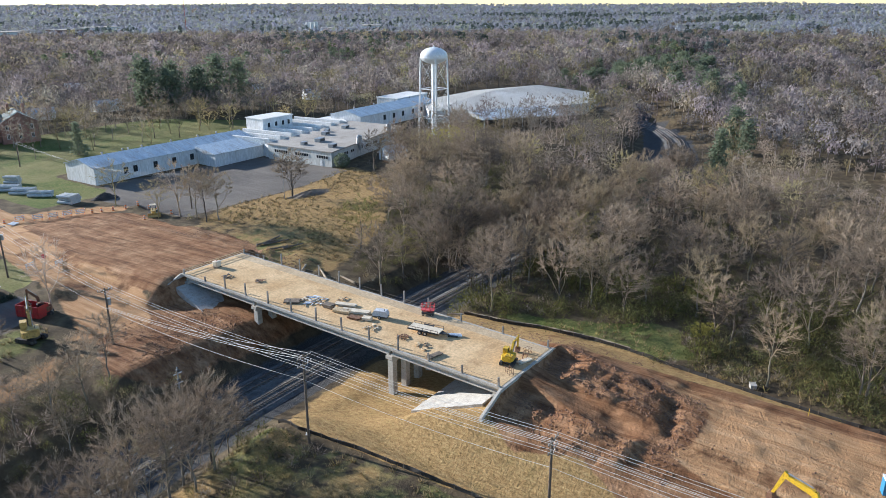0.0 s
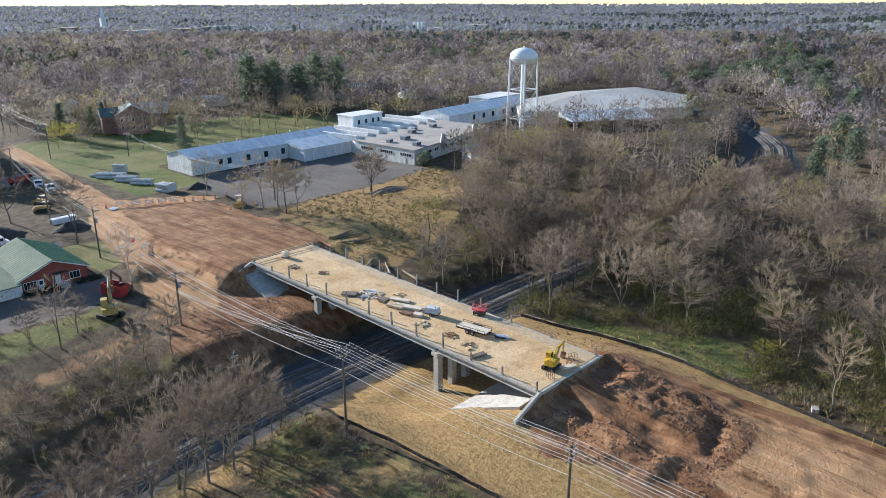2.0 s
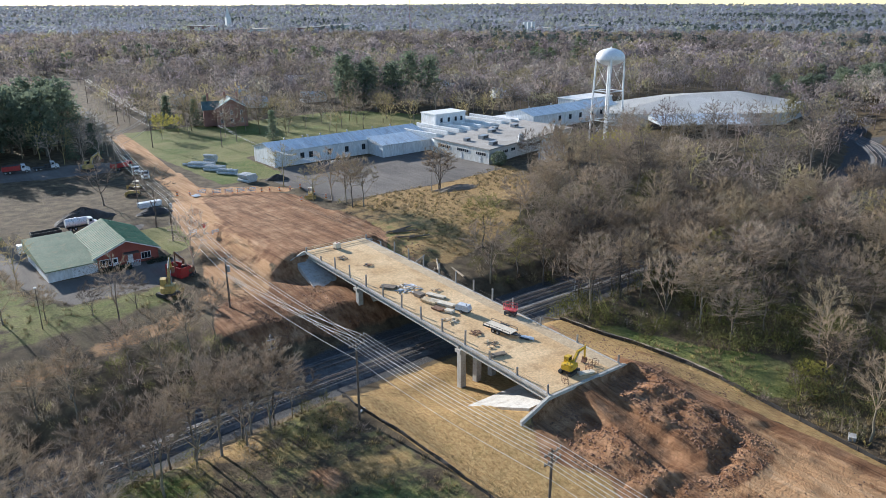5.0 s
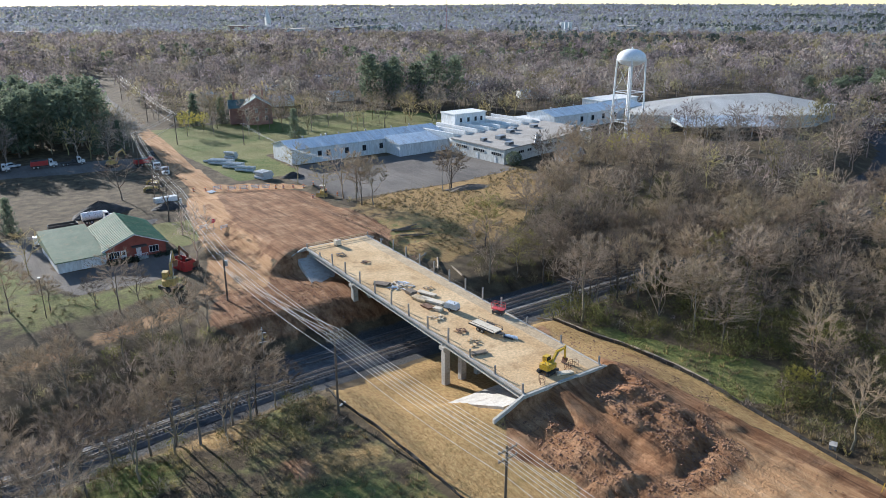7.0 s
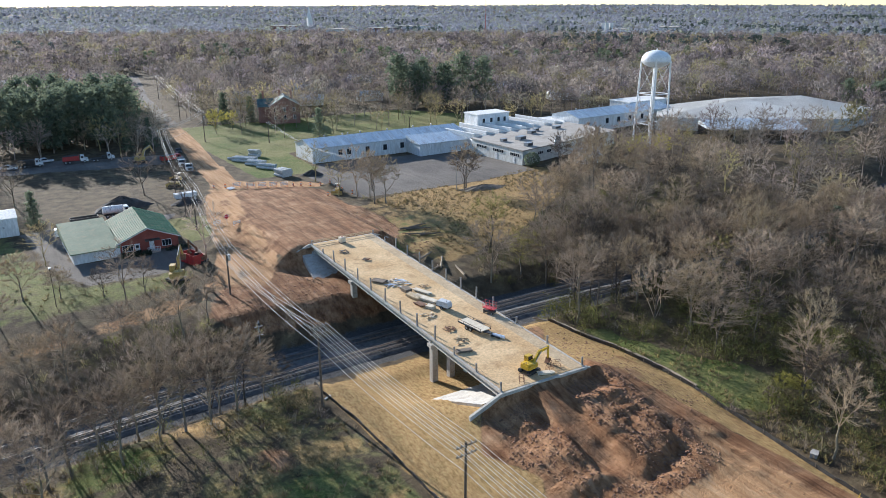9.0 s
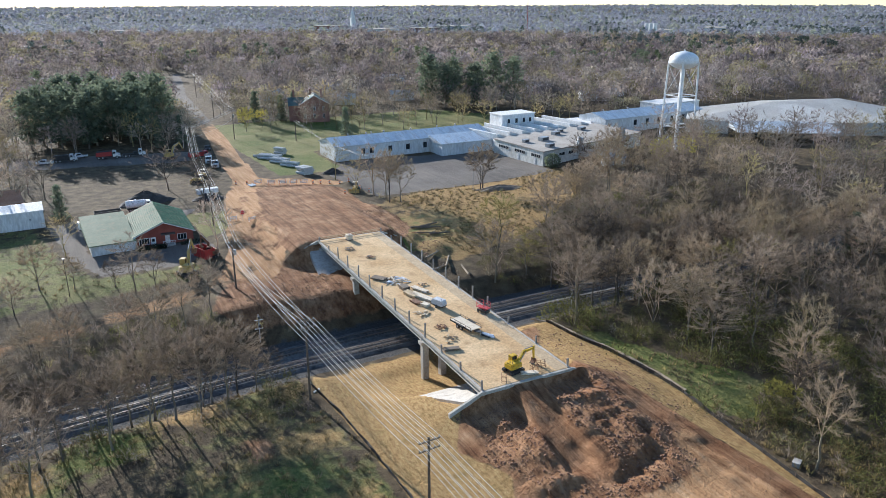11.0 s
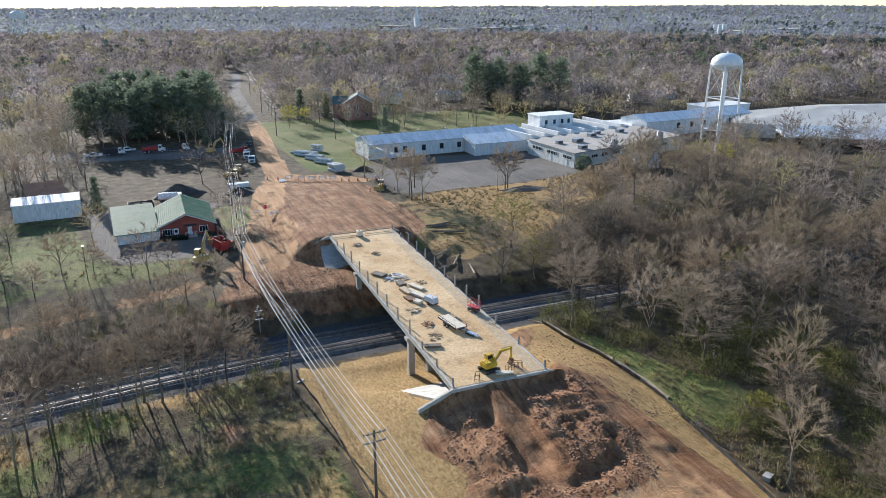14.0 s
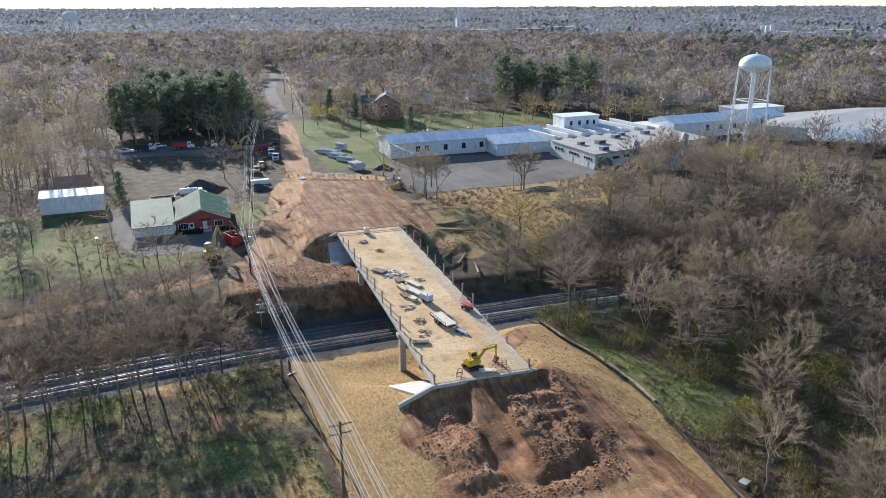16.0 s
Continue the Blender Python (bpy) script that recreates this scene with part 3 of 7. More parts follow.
    me.polygons.foreach_set("loop_start", np.arange(0, q.size, 4, dtype=np.int32))
    me.update(calc_edges=True)
    me.polygons.foreach_set("use_smooth", np.ones(len(q), bool))
    for nm, chans in (("zone_a", (clay, straw, grass)), ("zone_b", (asph, ball, pale))):
        a = me.color_attributes.new(nm, "FLOAT_COLOR", "POINT")
        a.data.foreach_set("color", np.stack([*chans, np.ones_like(X)], -1).astype(np.float32).ravel())
    me.materials.append(M["ground"])
    tagged(new("ground", me), "rolling ground of clay, straw, winter grass and leaf litter", "ground", kind="structure")


build_ground()


# ---- railway ----
def polyline(offset, x0, x1, step):
    """Points along the track, shifted sideways, at even steps; and the headings."""
    xs = np.arange(-200, 330, 0.5)
    ys = track_y(xs)
    for _ in range(60):
        ys[1:-1] = (ys[:-2] + 2 * ys[1:-1] + ys[2:]) / 4
    s = np.r_[0, np.cumsum(np.hypot(np.diff(xs), np.diff(ys)))]
    si = np.arange(np.interp(x0, xs, s), np.interp(x1, xs, s), step)
    px, py = np.interp(si, s, xs), np.interp(si, s, ys)
    ang = np.arctan2(np.gradient(py), np.gradient(px))
    return px - np.sin(ang) * offset, py + np.cos(ang) * offset, ang


def railway(offset, label):
    r = root("railway_track", Matrix(), label, "railway track", "tracks under the bridge", "structure")
    # ballast shoulder
    px, py, ang = polyline(offset, -190, 320, 3.0)
    vs, fs = [], []
    prof = [(-2.6, -0.42), (-1.7, -0.1), (1.7, -0.1), (2.6, -0.42)]
    for x, y, a in zip(px, py, ang):
        vs += [(x - math.sin(a) * o, y + math.cos(a) * o, zz) for o, zz in prof]
    for i in range(len(px) - 1):
        for k in range(3):
            fs.append((4 * i + k, 4 * i + 4 + k, 4 * i + 5 + k, 4 * i + 1 + k))
    ball = add_mesh("ballast", vs, fs, M["ballast"], r)
    tagged(ball, "dark crushed stone ballast")
    for side in (-0.75, 0.75):
        px2, py2, an2 = polyline(offset + side, -190, 320, 2.0)
        vs, fs = [], []
        for x, y, a in zip(px2, py2, an2):
            for o, zz in ((-0.07, -0.05), (-0.035, 0.0), (-0.04, 0.12), (0.04, 0.12), (0.035, 0.0), (0.07, -0.05)):
                vs.append((x - math.sin(a) * o, y + math.cos(a) * o, zz + 0.04))
        for i in range(len(px2) - 1):
            for k in range(5):
                fs.append((6 * i + k, 6 * i + 6 + k, 6 * i + 7 + k, 6 * i + 1 + k))
        tagged(add_mesh("rail", vs, fs, M["rail"], r), "worn steel rail")
    # sleepers
    px, py, ang = polyline(offset, -110, 250, 0.6)
    rng = np.random.RandomState(3)
    cube = np.array([(i, j, k) for i in (-1, 1) for j in (-1, 1) for k in (-1, 1)], float)
    faces = np.array([(0, 1, 3), (0, 3, 2), (4, 6, 7), (4, 7, 5), (0, 4, 5), (0, 5, 1), (2, 3, 7), (2, 7, 6), (1, 5, 7), (1, 7, 3)])
    V, F = [], []
    for i, (x, y, a) in enumerate(zip(px, py, ang)):
        c = cube * (0.115, 1.3 + 0.05 * rng.rand(), 0.08)
        a2 = a + 0.02 * rng.randn()
        V.append(np.c_[x + c[:, 0] * math.cos(a2) - c[:, 1] * math.sin(a2), y + c[:, 0] * math.sin(a2) + c[:, 1] * math.cos(a2), -0.14 + c[:, 2]])
        F.append(faces + 8 * i)
    t = bulk_mesh("sleepers", np.concatenate(V), np.concatenate(F), None, M["tie"], r)
    tagged(t, "creosoted timber sleepers", kind="stuff")


M["ballast"] = surface("ballast_stone", (0.05, 0.05, 0.052), (0.15, 0.145, 0.14), 0.6, 7.0, 0.95, 0, 0.8, (0.22, 0.2, 0.18))
railway(0.0, "curving railway track with worn rails on dark ballast")
railway(4.8, "second railway track running beside the first one")

# ---- the bridge ----
WB, LB, Z0, Z1 = 14.4, 68.8, 8.0, 9.15


def deck_z(y):
    return Z0 + (Z1 - Z0) * y / LB


def slope_box(bm, x0, y0, x1, y1, lo, hi):
    """A bar that follows the deck's slope; lo and hi are heights over the deck."""
    v = [bm.verts.new((x, y, deck_z(y) + h)) for x, y, h in ((x0, y0, lo), (x1, y0, lo), (x1, y1, lo), (x0, y1, lo), (x0, y0, hi), (x1, y0, hi), (x1, y1, hi), (x0, y1, hi))]
    for f in ((0, 3, 2, 1), (4, 5, 6, 7), (0, 1, 5, 4), (1, 2, 6, 5), (2, 3, 7, 6), (3, 0, 4, 7)):
        bm.faces.new([v[i] for i in f])
    return bm


def bridge():
    r = root("road_bridge", Matrix(), "unfinished concrete road bridge with dusty deck over the railway", "bridge")
    for k in range(3):
        a, b = (0.0, 19.4, 49.4, LB)[k:k + 2]
        part("deck_slab", slope_box(B(), 0.15, a + 0.02, WB - 0.15, b - 0.02, -0.28, 0), M["deck"], r, "concrete deck covered with tan dust")
    for x0, x1, name in ((0, 0.32, "a"), (WB - 0.32, WB, "b")):
        part("edge_kerb", slope_box(B(), x0, 0, x1, LB, -0.34, 0.07), M["new_concrete"], r, "pale concrete edge strip")
    # paler strip along the eastern shoulder, swept clean
    part("shoulder_strip", slope_box(B(), WB - 2.3, 0.1, WB - 0.33, LB - 0.1, -0.1, 0.006), M["swept"], r, "swept dusty concrete shoulder")
    for k in range(3):
        a, b = (0.3, 19.6, 49.6)[k], (19.2, 49.2, LB - 0.3)[k]
        for i in range(6):
            x = 0.75 + i * (WB - 1.5) / 5
            bm = B()
            prof = [(-0.32, -0.3), (0.32, -0.3), (0.32, -0.42), (0.1, -0.5), (0.1, -1.05), (0.3, -1.2), (0.3, -1.42), (-0.3, -1.42), (-0.3, -1.2), (-0.1, -1.05), (-0.1, -0.5), (-0.32, -0.42)]
            lo = [bm.verts.new((x + u, a, deck_z(a) + w)) for u, w in prof]
            hi = [bm.verts.new((x + u, b, deck_z(b) + w)) for u, w in prof]
            bm.faces.new(lo)
            bm.faces.new(hi[::-1])
            for j in range(len(prof)):
                bm.faces.new((lo[j], hi[j], hi[(j + 1) % len(prof)], lo[(j + 1) % len(prof)]))
            part("girder", bm, M["new_concrete"], r)
    for y, zb in ((19.4, -0.3), (49.4, 3.2)):
        bm = B()
        zc = deck_z(y) - 1.45
        ex(bm, [(0.1, zc - 0.55), (0.9, zc - 1.0), (WB - 0.9, zc - 1.0), (WB - 0.1, zc - 0.55), (WB - 0.1, zc), (0.1, zc)], y - 0.6, y + 0.6, "y")
        part("pier_cap", bm, M["new_concrete"], r, "pale concrete pier cap")
        for i in range(5):
            x = 0.95 + i * (WB - 1.9) / 4
            part("pier_column", bx(B(), x - 0.5, y - 0.5, zb - 0.6, x + 0.5, y + 0.5, zc - 0.9, bevel=0.06), M["new_concrete"], r, "square concrete column")
    for y, s, g in ((0.0, 1, 4.6), (LB, -1, 5.6)):
        zd = deck_z(y)
        part("abutment_wall", bx(B(), -0.1, min(y, y - s * 0.45), g - 2, WB + 0.1, max(y, y - s * 0.45), zd - 0.03, bevel=0.03), M["new_concrete"], r, "concrete end wall")
        part("abutment_seat", bx(B(), 0, min(y + s * 0.05, y + s * 1.3), g - 1, WB, max(y + s * 0.05, y + s * 1.3), zd - 1.46), M["concrete"], r)
        for xa, xb in ((-0.1, -5.1), (WB + 0.1, WB + 5.0)):
            bm = B()
            w = 0.38
            pts = [(xa, zd + 0.05), (xb, zd - 1.95), (xb, zd - 3.6), (xa, zd - 4.2)]
            ex(bm, pts, y - s * 0.42, y - s * 0.42 + s * w, "y")
            part("wing_wall", bm, M["new_concrete"], r, "sloping concrete wing wall")
    # concrete slope paving below both ends
    for ya, za, yb, zb in ((1.3, 6.2, 12.5, 1.75), (LB - 0.9, 7.4, LB - 11.0, 4.75)):
        bm = B()
        v = [bm.verts.new(p) for p in ((-2.2, ya, za), (WB + 2.2, ya, za), (WB + 0.5, yb, zb), (-3.4, yb, zb), (-2.2, ya, za - 1.2), (WB + 2.2, ya, za - 1.2), (WB + 0.5, yb, zb - 1.2), (-3.4, yb, zb - 1.2))]
        for f in ((0, 1, 2, 3), (4, 7, 6, 5), (0, 4, 5, 1), (1, 5, 6, 2), (2, 6, 7, 3), (3, 7, 4, 0)):
            bm.faces.new([v[i] for i in f])
        part("slope_paving", bm, M["concrete"], r, "grey concrete slope paving")
    # fall-protection posts and cables
    rng = random.Random(4)
    for x, ys in ((0.16, (0.3, 6.2, 12.0, 17.6, 23.2, 28.8, 34.4, 40.0, 45.6, 51.2, 56.6, 62.2, 68.4)), (WB - 0.16, (0.3, 8.2, 16.0, 22.5, 27.6, 32.6, 37.6, 42.6, 47.6, 52.6, 57.6, 62.6, 68.4))):
        tops = []
        for i, y in enumerate(ys):
            h = 1.35 if y < 13 else (1.0 if y > 60 else 2.35 + rng.uniform(-0.15, 0.1))
            if x > 1 and y < 17:
                h = 1.3
            zb = deck_z(y) - 0.3
            m = pose(x, y, zb, rng.uniform(-1.5, 1.5), rng.uniform(-1.5, 1.5), 0)
            bm = B()
            for q in ((-0.11, -0.03, 0.11, 0.03), (-0.11, -0.1, -0.07, 0.1), (0.07, -0.1, 0.11, 0.1)):
                bx(bm, q[0], q[1], 0, q[2], q[3], h + 0.3, m)
            bx(bm, -0.14, -0.14, 0.34, 0.14, 0.14, 0.42, m)
            part("safety_post", bm, M["steel"], r, "grey steel safety post")
            tops.append((x, y, zb + h))
        for lev in (0.35, 0.85):
            bm = B()
            for a, b in zip(ys[:-1], ys[1:]):
                cy(bm, (x, a, deck_z(a) + lev), (x, (a + b) / 2, deck_z((a + b) / 2) + lev - 0.04), 0.02, n=4)
                cy(bm, (x, (a + b) / 2, deck_z((a + b) / 2) + lev - 0.04), (x, b, deck_z(b) + lev), 0.02, n=4)
            part("safety_cable", bm, M["old_wood"], r, "thin safety line")
    bm = B()
    for k in range(7):
        cy(bm, (0.2 + k * 2.0, LB - 0.1, Z1), (0.2 + k * 2.0, LB - 0.1, Z1 + 0.75), 0.05, n=6)
    for lev in (0.35, 0.7):
        bx(bm, 0.1, LB - 0.14, Z1 + lev, WB - 0.1, LB - 0.08, Z1 + lev + 0.1)
    part("end_barrier", bm, M["timber"], r, "low timber barrier across the far end")


bridge()

# ---- poles and wires ----
def utility_pole(x, y, top, arms, turn, label, transformer=False):
    g = hz(x, y)
    r = root("utility_pole", pose(x, y, g, 0, 0, turn), label, "utility pole", "poles along the road")
    h = top - g
    part("pole", cy(B(), (0, 0, -0.6), (0, 0, h), 0.19, 0.13, 10), M["pole_wood"], r, "round dark timber pole")
    ends = []
    for z, half in arms:
        zz = h - z
        a = part("crossarm", bx(B(), -half, -0.2, zz - 0.07, half, -0.06, zz + 0.07), M["old_wood"], r, "weathered timber crossarm")
        bm = B()
        for s in (-1, 1):
            cy(bm, (s * half * 0.6, -0.13, zz - 0.05), (0, -0.16, zz - 0.65), 0.025, n=4)
        part("brace", bm, M["steel"], a)
        for u in (-0.95, -0.5, 0.5, 0.95):
            part("insulator", cy(B(), (u * half, -0.13, zz + 0.07), (u * half, -0.13, zz + 0.33), 0.07, 0.04, 7), M["steel"], a)
            ends.append(r.matrix_world @ Vector((u * half, -0.13, zz + 0.33)))
    if transformer:
        t = part("transformer", cy(B(), (0.42, 0, h - 2.9), (0.42, 0, h - 1.9), 0.27, n=12), M["steel"], r, "grey can transformer")
        part("cap", cy(B(), (0.42, 0, h - 1.9), (0.42, 0, h - 1.8), 0.29, n=12), M["steel"], t)
    return ends, r.matrix_world @ Vector((0, 0, h - 3.6))


def wire(parent, a, b, sag, rad=0.026):
    n = 14
    vs, fs = [], []
    a, b = Vector(a), Vector(b)
    side = (b - a).cross(Vector((0, 0, 1))).normalized() * rad
    up = Vector((0, 0, rad))
    for i in range(n + 1):
        t = i / n
        p = a.lerp(b, t) - Vector((0, 0, sag * 4 * t * (1 - t)))
        vs += [p + side, p + up, p - side, p - up]
    for i in range(n):
        for k in range(4):
            fs.append((4 * i + k, 4 * i + 4 + k, 4 * i + 4 + (k + 1) % 4, 4 * i + (k + 1) % 4))
    add_mesh("wire", vs, fs, M["wire"], parent)


def line(points, sag):
    r = root("power_line", Matrix(), "overhead wires strung between the timber poles", "power line", "overhead lines")
    for (ea, ca), (eb, cb) in points:
        for i in range(min(len(ea), len(eb))):
            wire(r, ea[i], eb[i], sag)
        wire(r, ca, cb, sag * 1.3, 0.03)


def poles():
    two = ((0.3, 1.25), (1.35, 1.25))
    p3 = utility_pole(-15.6, -15.6, 14.6, two, 4, "tall timber pole with two crossarms on the straw bank", False)
    p2 = utility_pole(-18.4, 17.6, 15.4, two, 4, "tall timber pole with two crossarms beside the railway", False)
    p1 = utility_pole(-19.4, 60.5, 14.6, ((0.3, 1.2),), -3, "timber pole with one crossarm beside the haul road", True)
    p0 = utility_pole(-15.3, 104, 16, ((0.3, 1.2),), -6, "timber pole at the edge of the office lawn", True)
    pa = utility_pole(-12.3, 142, 16.5, ((0.3, 1.2),), -6, "timber pole beside the equipment yard", False)
    pb = utility_pole(-6.5, 186, 17, ((0.3, 1.2),), -6, "timber pole beside the road", False)
    pc = utility_pole(15.5, 222, 17, ((0.3, 1.2),), -40, "timber pole at the lawn's edge", True)
    pd = utility_pole(19.5, 285, 18, ((0.3, 1.2),), -8, "timber pole far up the road", False)
    pe = utility_pole(26, 370, 19, ((0.3, 1.2),), -8, "timber pole far up the road", False)
    ps = utility_pole(-12.5, -62, 14, two, 4, "tall timber pole on the near side", False)
    short = lambda p: (p[0][-4:], p[1])
    line([(ps, p3), (p3, p2)], 0.5)
    line([(short(p2), p1), (p1, p0), (p0, pa), (pa, pb), (pb, pc), (pc, pd), (pd, pe)], 0.6)
    lower = root("power_line", Matrix(), "lower wires from the railway pole to the next", "power line", "overhead lines")
    for i in range(3):
        wire(lower, p2[0][i], p1[1] + Vector((0.2 * i - 0.2, 0, 0.3)), 0.7)
    s1 = utility_pole(37.5, 117.5, 15.0, (), 0, "bare timber pole beside the car park", False)
    s2 = utility_pole(36, 206, 13.5, ((0.2, 0.8),), 0, "timber pole behind the long warehouse", False)
    sv = root("power_line", Matrix(), "service wires across the lawn to the car park", "power line", "overhead lines")
    for i in range(4):
        wire(sv, s2[0][i], Vector((37.5, 117.5, 14.7 - 0.35 * i)), 3.0, 0.018)
    # lamp post by the car park and signal masts by the track
    r = root("lamp_post", pose(58.5, 105, hz(58.5, 105)), "grey car park lamp post with a short arm", "lamp post")
    part("post", cy(B(), (0, 0, -0.4), (0, 0, 7.6), 0.09, 0.06, 8), M["steel"], r)
    part("lamp_head", bx(B(), -0.15, -0.9, 7.55, 0.15, 0.1, 7.7), M["steel"], r)
    r = root("lamp_post", pose(-48, 70, hz(-48, 70)), "thin post with a lamp on the office lawn", "lamp post")
    part("post", cy(B(), (0, 0, -0.4), (0, 0, 7.5), 0.08, 0.05, 8), M["pole_wood"], r)
    part("lamp_head", bx(B(), -0.2, -0.3, 7.3, 0.2, 0.3, 7.5), M["steel"], r)
    for x, y, h in ((-19.2, 44.0, 5.2), (38, 30.4, 6.0), (205, 30, 7)):
        g = hz(x, y)
        r = root("railway_signal", pose(x, y, g), "grey trackside signal mast with ladder and lamps", "signal", "railway signals")
        part("mast", cy(B(), (0, 0, -0.4), (0, 0, h), 0.09, n=8), M["steel"], r)
        for z in (h - 0.6, h - 2.2):
            hd = part("signal_head", cy(B(), (0.1, -0.2, z), (0.1, 0.25, z), 0.24, n=12), M["dark_steel"], r, "round signal head")
            part("arm", bx(B(), -0.7, -0.06, z - 0.5, 0.7, 0.06, z - 0.42), M["steel"], hd)
        bm = B()
        for k in range(int(h / 0.4)):
            bx(bm, -0.35, 0.12, k * 0.4, -0.1, 0.15, k * 0.4 + 0.03)
        part("ladder", bm, M["steel"], r)


poles()


# ---- things on the deck ----
def deck_pose(x, y, rz=0, lift=0.006):
    return pose(x, y, deck_z(y) + lift, math.degrees(math.atan((Z1 - Z0) / LB)), 0, 0) @ pose(0, 0, 0, 0, 0, rz)


def wheel(parent, x, y, z, rad, width, name="wheel", rim=None):
    t = part(name, cy(B(), (x - width / 2, y, z), (x + width / 2, y, z), rad, n=14), M["rubber"], parent, "black rubber tyre")
    part("rim", cy(B(), (x - width / 2 - 0.01, y, z), (x + width / 2 + 0.01, y, z), rad * 0.55, n=10), rim or M["steel"], t)
    return t


def flatbed_trailer(m):
    r = root("flatbed_trailer", m, "tandem-axle utility trailer with a pale plank bed on the deck", "trailer")
    for i in range(8):
        x = -1.0 + i * 0.25
        part("plank", bx(B(), x + 0.01, -2.6, 0.66, x + 0.24, 2.6, 0.72), M["pale_wood"], r)
    part("frame", bx(bx(bx(B(), -1.08, -2.65, 0.5, -1.0, 2.65, 0.72), 1.0, -2.65, 0.5, 1.08, 2.65, 0.72), -1.0, -2.65, 0.5, 1.0, -2.55, 0.64), M["black"], r)
    for s in (-1.05, 1.05):
        bm = bx(B(), s - 0.03, -2.6, 1.05, s + 0.03, 2.6, 1.11)
        for k in range(5):
            bx(bm, s - 0.03, -2.6 + k * 1.28, 0.7, s + 0.03, -2.54 + k * 1.28, 1.08)
        part("side_rail", bm, M["old_wood"], r)
        for y in (-0.45, 0.45):
            wheel(r, s * 1.12, y, 0.36, 0.36, 0.24)
        part("fender", bx(B(), s * 1.12 - 0.16, -0.9, 0.74, s * 1.12 + 0.16, 0.9, 0.79), M["black"], r)
    part("tongue", ex(B(), [(-0.6, 2.6), (0.6, 2.6), (0.06, 4.0), (-0.06, 4.0)], 0.48, 0.58, "z"), M["black"], r)
    part("jack", cy(B(), (0, 3.7, 0), (0, 3.7, 0.95), 0.05, n=6), M["steel"], r)


def tank_trailer(m):
    r = root("towed_compressor", m, "small towed air compressor under a grey hood", "compressor")
    part("hood", ex(B(), [(-1.5, 0.55), (1.5, 0.55), (1.6, 1.0), (1.25, 1.75), (-1.2, 1.75), (-1.6, 1.1)], -0.75, 0.75, "x"), M["tarp"], r, "pale grey sheet metal hood")
    part("chassis", bx(B(), -0.7, -1.6, 0.4, 0.7, 1.6, 0.55), M["black"], r)
    for s in (-0.85, 0.85):
        wheel(r, s, 0, 0.34, 0.34, 0.2)
    part("tongue", bx(B(), -0.06, -2.8, 0.42, 0.06, -1.5, 0.52), M["black"], r)
    part("exhaust", cy(B(), (0.3, 0.9, 1.7), (0.3, 0.9, 2.1), 0.06, n=6), M["dark_steel"], r)


def lumber_pile(m, w, l, rows, cols, mat, label):
    r = root("lumber_pile", m, label, "lumber pile", "building timber on the deck")
    rng = random.Random(int(w * 100 + l * 10 + rows))
    for s in (-l * 0.3, l * 0.3):
        part("bearer", bx(B(), -w / 2, s - 0.05, 0, w / 2, s + 0.05, 0.1), M["old_wood"], r)
    for k in range(rows):
        for i in range(cols):
            x = -w / 2 + (i + 0.5) * w / cols
            e = rng.uniform(-0.15, 0.15)
            part("board", bx(B(), x - w / cols * 0.46, -l / 2 + e, 0.1 + k * 0.13, x + w / cols * 0.46, l / 2 + e, 0.22 + k * 0.13, pose(0, 0, 0, 0, 0, rng.uniform(-1.5, 1.5))), mat, r)


def debris(m, n, size, mat, label, name="scrap_heap", seed=1):
    r = root(name, m, label, "debris heap", "rubbish on the deck")
    rng = random.Random(seed)
    for i in range(n):
        a, d = rng.uniform(0, 6.28), size * rng.random() ** 0.5
        l, w, t = rng.uniform(0.3, 1.3) * size * 0.5 + 0.2, rng.uniform(0.06, 0.3), rng.uniform(0.03, 0.12)
        mm = pose(d * math.cos(a), d * math.sin(a), 0.02 + (1 - d / size) * 0.35 * rng.random() + t / 2, rng.uniform(-9, 9), rng.uniform(-9, 9), rng.uniform(0, 360))
        part("scrap_piece", bx(B(), -l / 2, -w / 2, 0, l / 2, w / 2, t, mm), mat[i % len(mat)], r)


def rebar_cage(m, label):
    r = root("rebar_stool", m, label, "rebar frame", "steel frames by the end wall")
    bm = B()
    for x in (-0.6, 0.0, 0.6):
        for y in (-0.3, 0.3):
            cy(bm, (x, y, 0), (x, y, 0.9), 0.03, n=4)
    for z in (0.3, 0.9):
        for y in (-0.3, 0.3):
            cy(bm, (-0.65, y, z), (0.65, y, z), 0.03, n=4)
        for x in (-0.6, 0.6):
            cy(bm, (x, -0.3, z), (x, 0.3, z), 0.03, n=4)
    part("bars", bm, M["rust"], r)


M["rust"] = surface("rusty_steel", (0.14, 0.07, 0.04), (0.28, 0.15, 0.09), 2, 14, 0.85, 0.2, 0.2)


